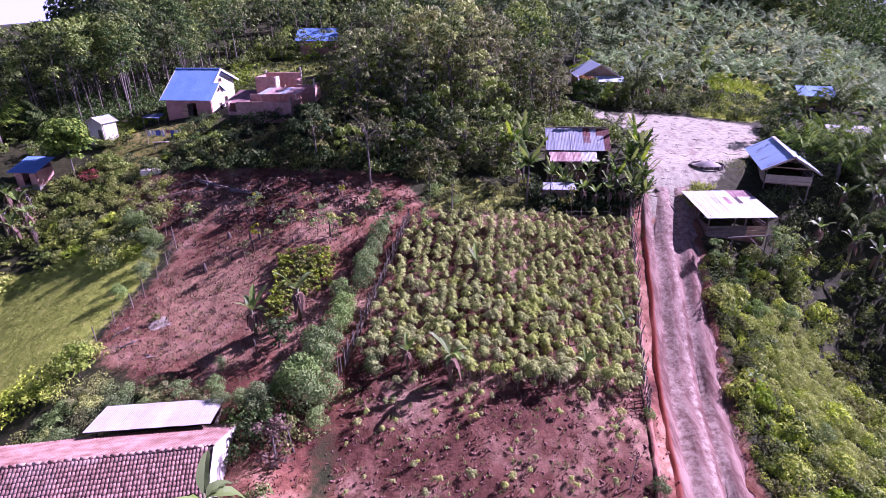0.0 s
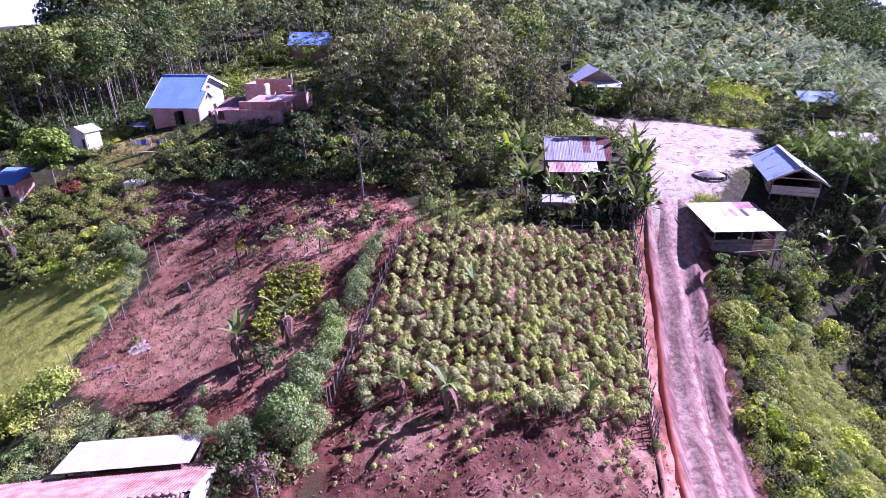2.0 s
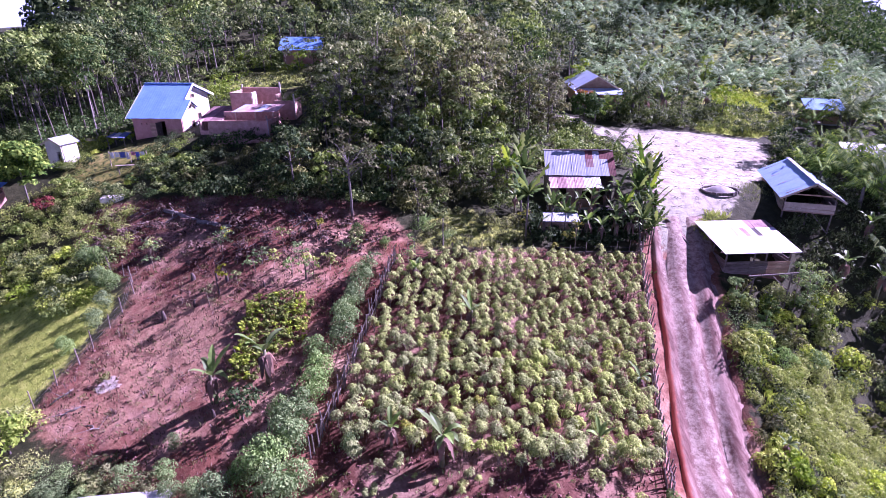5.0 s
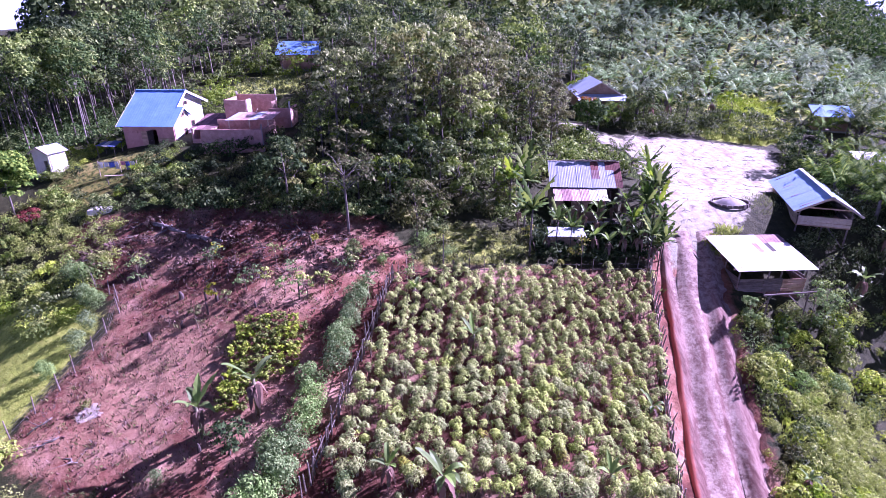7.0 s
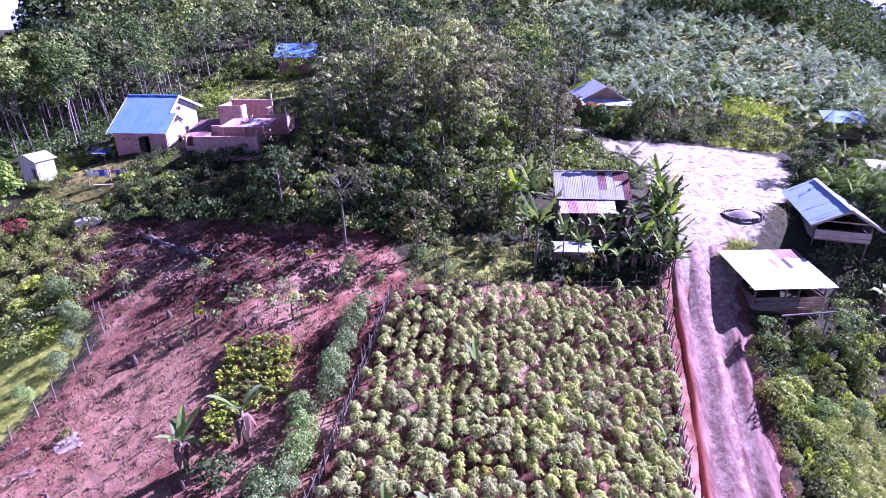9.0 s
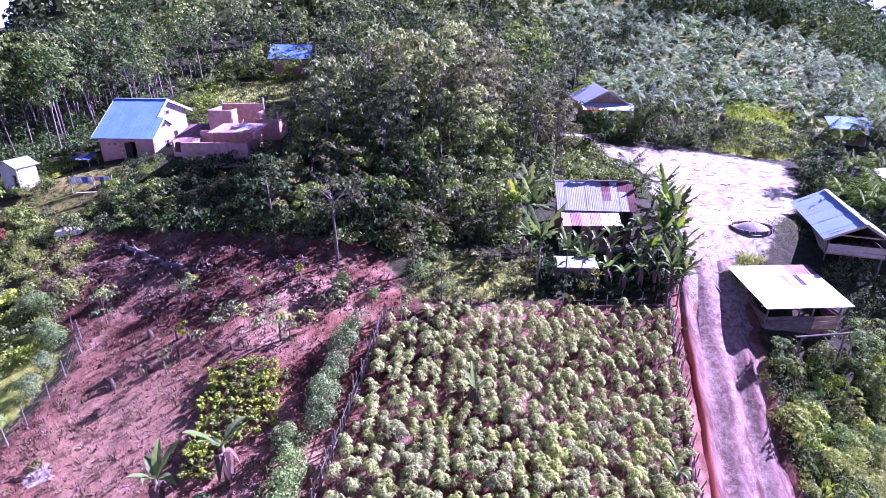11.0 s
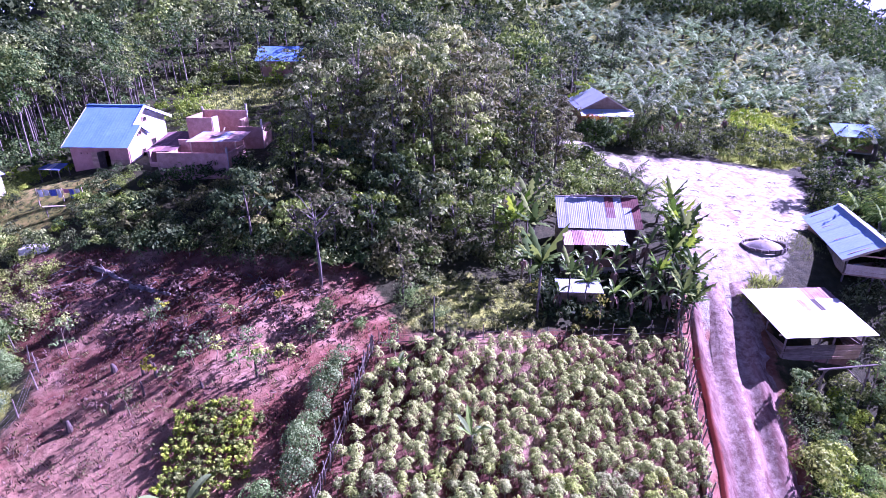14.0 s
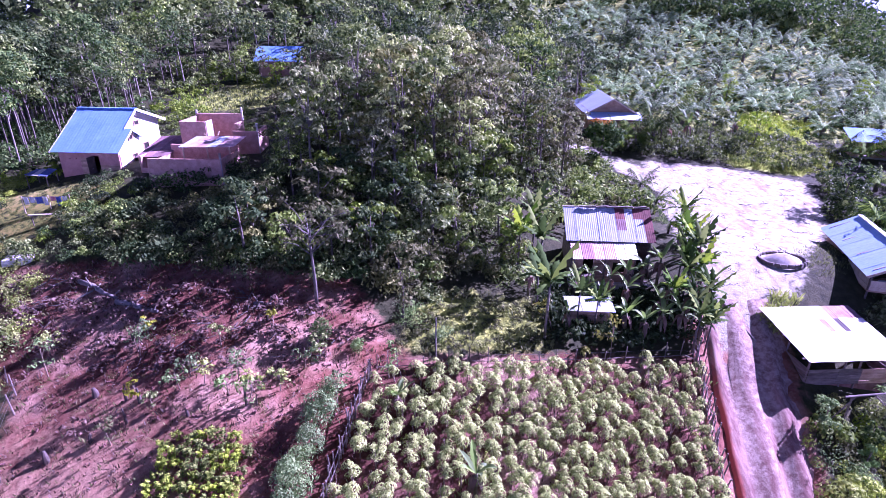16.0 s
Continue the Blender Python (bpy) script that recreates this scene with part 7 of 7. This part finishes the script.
# ---- fences, litter and small things ----
def fence(line, gap, low, high, r, label, lean=0.06, rail=0, wire=0, name="fence"):
    f = thing(name, Matrix.Identity(4), label, "fence")
    pts = []
    for (x1, y1), (x2, y2) in zip(line, line[1:]):
        n = max(1, int(math.hypot(x2 - x1, y2 - y1) / gap))
        pts += [(x1 + (x2 - x1) * i / n, y1 + (y2 - y1) * i / n) for i in range(n)]
    pts.append(line[-1])
    for x, y in pts:
        x, y = x + g.normal(0, gap * 0.12), y + g.normal(0, gap * 0.12)
        z, h = gz(x, y), g.uniform(low, high)
        tip = (x + g.normal(0, lean), y + g.normal(0, lean), z + h)
        part("post", MB().tube([(x, y, z - 0.25), tip], [r * g.uniform(0.8, 1.25), r * 0.7], 6), WOOD_OLD, f)
    for k in range(rail + wire):
        h = low * (0.35 + 0.5 * k / max(1, rail + wire - 1)) if rail + wire > 1 else low * 0.7
        step = max(1, int(1.6 / gap)) if rail else 1
        path = [(x, y, gz(x, y) + h + g.normal(0, 0.03)) for x, y in pts[::step]]
        rr = 0.025 if k < rail else 0.006
        part("rail" if k < rail else "wire", MB().tube(path, [rr] * len(path), 5), WOOD_OLD if k < rail else WIRE, f)


fence([(-0.1, 37.5), (-1.5, 32.5), (-2.6, 28.9), (-3.4, 26.4), (-4.1, 24.4)], 0.26, 0.9, 1.35, 0.045, "paling fence of split grey stakes between the plots", rail=2)
fence([(road_x(y) - 3.0, y) for y in np.arange(22.5, 39.1, 1.5)], 0.22, 1.0, 1.5, 0.042, "leaning stick fence above the road bank", 0.14, rail=2)
fence([(0.2, 37.7), (9.5, 38.0), (18.0, 38.6)], 1.1, 0.7, 1.15, 0.03, "stick fence with thin rails at the back of the garden", 0.05, rail=1, wire=1)
fence([(-22.5, 27.5), (-20.7, 31.0), (-19.6, 33.6), (-18.1, 37.2), (-18.7, 40.2), (-22.5, 43.2)], 1.3, 1.0, 1.4, 0.04, "wire fence on crooked posts along the pasture", 0.1, wire=3)


def log(x1, y1, x2, y2, r, mat, label, lift=0.0, name="log"):
    z1, z2 = gz(x1, y1), gz(x2, y2)
    m = pose((x1 + x2) / 2, (y1 + y2) / 2, (z1 + z2) / 2)
    d = Vector((x2 - x1, y2 - y1, z2 - z1)) / 2
    up = Vector((0, 0, r * 0.8 + lift))
    side = Vector((-d.y, d.x, 0)).normalized() * 0.12
    mb = MB().tube([-d + up, -d * 0.3 + up + side, d * 0.4 + up - side * 0.6, d + up], [r, r * 0.92, r * 0.75, r * 0.55], 9)
    for i in range(3):
        p = d * g.uniform(-0.4, 0.9) + up
        mb.tube([p, p + Vector((g.normal(0, 0.5), g.normal(0, 0.5), g.uniform(0.1, 0.5)))], [r * 0.4, r * 0.12], 6)
    single(name, mb, mat, m, label, "log", smooth_faces=True)


log(-19.3, 48.6, -15.8, 46.0, 0.17, BARK_PALE, "pale felled trunk lying on the cleared slope")
log(-15.6, 45.6, -12.6, 43.9, 0.2, BARK_PALE, "pale felled trunk lying on the cleared slope")
log(-21.6, 48.6, -20.0, 49.4, 0.08, BARK, "broken branch on cleared earth")
log(-22.2, 47.4, -20.8, 46.6, 0.07, BARK, "broken branch on cleared earth")
log(-17.6, 47.9, -18.9, 46.6, 0.07, BARK_PALE, "broken branch on cleared earth")
log(-6.9, 43.2, -5.8, 43.0, 0.12, BARK, "short dark log below the wood")
log(21.0, 42.3, 21.9, 39.8, 0.14, BARK, "kerb log along the edge of the road")
log(-19.9, 30.9, -19.0, 31.8, 0.05, BARK_PALE, "dry branch by the wire fence")
log(-18.8, 29.9, -17.9, 30.4, 0.05, BARK_PALE, "dry branch by the wire fence")
log(-16.9, 28.9, -16.0, 28.5, 0.04, BARK_PALE, "dry branch on bare earth")
for x, y, h, r in ((-15.1, 36.0, 0.6, 0.14), (-14.0, 38.9, 0.55, 0.16), (-12.2, 38.2, 1.0, 0.07), (-11.4, 37.9, 0.9, 0.09), (-9.2, 31.0, 0.7, 0.07), (-13.2, 36.4, 0.5, 0.09), (-5.85, 41.8, 0.75, 0.1), (-9.5, 27.4, 0.5, 0.1),
                   (-5.9, 36.5, 1.1, 0.06), (-11.7, 36.9, 0.9, 0.06), (-8.6, 36.4, 0.5, 0.07)):
    single("stump", MB().tube([(0, 0, -0.2), (0, 0, h * 0.6), (g.normal(0, 0.06), g.normal(0, 0.06), h)], [r * 1.25, r * 0.85, r * 0.45], 9), WOOD_DARK, at(x, y), "charred dark stump standing in red earth", "stump")
single("pole", MB().tube([(0, 0, -0.2), (0.1, 0, 2.2)], [0.03, 0.02], 6), BARK_PALE, at(10.2, 18.2), "thin pole stuck upright in red earth", "pole")
single("pole", MB().tube([(0, 0, -0.2), (0.0, 0, 2.4)], [0.05, 0.035], 7), BARK_PALE, at(3.2, 38.4), "pale pole at the back fence", "pole")

# ash heap
mb = MB()
rows = [[(math.cos(2 * math.pi * k / 24) * 1.15 * q + 0.12 * g.normal(), math.sin(2 * math.pi * k / 24) * 0.7 * q + 0.1 * g.normal(), 0.06 * (1 - q * q) + 0.012 * g.normal()) for k in range(24)] for q in (1.0, 0.8, 0.6, 0.4, 0.2, 0.04)]
rows = [[(a, b, c + gz(a - 16.6, b + 31.6) - gz(-16.6, 31.6)) for a, b, c in r] for r in rows]
mb.add([p for r in rows for p in r], [(i * 24 + k, i * 24 + (k + 1) % 24, (i + 1) * 24 + (k + 1) % 24, (i + 1) * 24 + k) for i in range(5) for k in range(24)])
single("ash_heap", mb, ASH, at(-16.6, 31.6), "flat pale heap of ash on red earth", "ash heap", "", "stuff")
shrub("olive", -17.3, 32.1, 0.55)

# sand ring by the clearing
ring = thing("stone_ring", at(27.4, 46.1), "low ring of stones round a sand heap at the clearing", "stone ring")
for i in range(22):
    a = 2 * math.pi * i / 22
    part("stone", MB().box(pose(math.cos(a) * 1.5, math.sin(a) * 1.15, 0.08, g.uniform(-8, 8), g.uniform(-8, 8), math.degrees(a) + 90), 0.4, 0.16, 0.26, 0.75), BARK, ring)
mb = MB()
rows = [[(math.cos(2 * math.pi * k / 20) * 1.3 * q, math.sin(2 * math.pi * k / 20) * 0.98 * q, 0.5 * (1 - q * q) + 0.02 * g.normal()) for k in range(20)] for q in (1.0, 0.75, 0.5, 0.25, 0.03)]
mb.add([p for r in rows for p in r], [(i * 20 + k, i * 20 + (k + 1) % 20, (i + 1) * 20 + (k + 1) % 20, (i + 1) * 20 + k) for i in range(4) for k in range(20)])
part("sand_mound", mb, STONE, ring, "heap of pale sand", True)

# washing line and rack by the hillside house
line = thing("washing_line", frame_of(-27.4, 57.6, gz(-26.0, 57.6), 2), "washing line with white, pink and blue clothes", "washing line")
posts(line, [(0, 0), (1.9, 0), (3.4, 0.1)], -0.3, 1.25, 0.035, WOOD_PALE)
part("line", MB().tube([(0, 0, 1.2), (1.0, 0, 1.12), (1.9, 0, 1.2), (2.7, 0, 1.1), (3.4, 0.1, 1.2)], [0.012] * 5, 5), WIRE, line)
for x, w, l, m in ((0.25, 0.35, 0.6, CLOTH_WHITE), (0.7, 0.4, 0.5, CLOTH_WHITE), (1.2, 0.5, 0.55, CLOTH_BLUE), (1.65, 0.3, 0.7, CLOTH_WHITE), (2.2, 0.4, 0.35, CLOTH_PINK), (2.6, 0.35, 0.8, CLOTH_BLUE), (3.05, 0.35, 0.5, CLOTH_WHITE)):
    v, f = [], []
    for i in range(5):
        for j in range(4):
            v.append((x + w * (i / 4 - 0.5), 0.04 * math.sin(i * 1.7 + j) + 0.02 * j, 1.14 - l * j / 3))
    f = [(j + i * 4, j + 1 + i * 4, j + 5 + i * 4, j + 4 + i * 4) for i in range(4) for j in range(3)]
    part("garment", MB().add(v, f), m, line)
rack = thing("drying_rack", frame_of(-29.5, 62.0, gz(-28.6, 62.4), -14), "low rack covered with dark blue tarpaulin sheets", "rack")
posts(rack, [(0, 0), (1.9, 0), (0, 1.1), (1.9, 1.1)], -0.4, 1.0, 0.04, WOOD_OLD)
for i in range(3):
    part("tarpaulin", MB().box(pose(0.35 + 0.62 * i, 0.55, 1.05 + 0.03 * i, 8 + 3 * i, 4, 3 * i), 0.75, 1.3, 0.03), TARP if i != 1 else ZINC_WHITE, rack)
bench = thing("bench", frame_of(-26.0, 56.0, gz(-25.5, 56), 5), "rough bench of poles in the yard", "bench")
posts(bench, [(0, 0), (1.8, 0)], -0.3, 0.75, 0.04, WOOD_OLD)
part("seat", MB().beam((-0.2, 0, 0.78), (2.0, 0, 0.78), 0.2, 0.05), WOOD_PALE, bench)
single("slab", MB().box(pose(0, 0, 0.15, 0, 0, 12), 1.9, 1.1, 0.45, 0.96), PLASTER, at(-25.2, 52.4), "pale concrete slab at the field edge", "slab")

# clay tiles of the near house
house, L, D, W, R, o, k, e = TILED
TW, TL = 0.155, 0.21
tile_v, tile_f = [], []
for s, yy in ((0.0, 0.0), (0.03, 0.26)):
    for i in range(5):
        u = i / 4
        tile_v.append(((u - 0.5) * TW * 1.08, yy, 0.038 * math.sin(math.pi * u) + 0.03 - s))
tile_f = [(i, i + 1, i + 6, i + 5) for i in range(4)]
tile_v += [(x, y, z - 0.03) for x, y, z in tile_v[:5]]
tile_f += [(i + 1, i, 10 + i, 11 + i) for i in range(4)]
tile_me = MB().add(tile_v, tile_f).mesh("tile", TILE, True)
slope = math.atan2(R - e, D / 2 + o)
run = (D / 2 + o) / math.cos(slope)
rest, count = MB(), 0
for side in (0, 1):
    turn = pose(0, -o, e, math.degrees(slope), 0, 0) if side == 0 else pose(L, D + o, e, math.degrees(slope), 0, 180)
    for r in range(int(run / TL)):
        for c in range(int((L + 0.3) / TW)):
            m = turn @ pose(-0.12 + c * TW + g.normal(0, 0.006), r * TL + g.normal(0, 0.012), 0.012 * g.uniform(0, 1) - 0.02 * math.sin(c * 0.13), 0, 0, g.normal(0, 1.5))
            if side == 0 and r >= int(run / TL) - 9 and 34 <= c < 72 and count < 300:
                ob = new("tile", tile_me)
                ob.parent, ob.matrix_basis = house, m
                count += 1
            else:
                rest.add([m @ Vector(p) for p in tile_v], tile_f)
tagged(part("tiles", rest, TILE, house, "old red clay roof tiles", True), kind="stuff")
mb = MB()
for i in range(int(L / 0.3)):
    x = -0.1 + i * 0.3
    mb.tube([(x, D / 2, R + 0.03 + g.normal(0, 0.01)), (x + 0.33, D / 2, R + 0.04 + g.normal(0, 0.01))], [0.075, 0.065], 8)
tagged(part("ridge_tiles", mb, TILE, house, "row of round clay ridge tiles", True), kind="stuff")
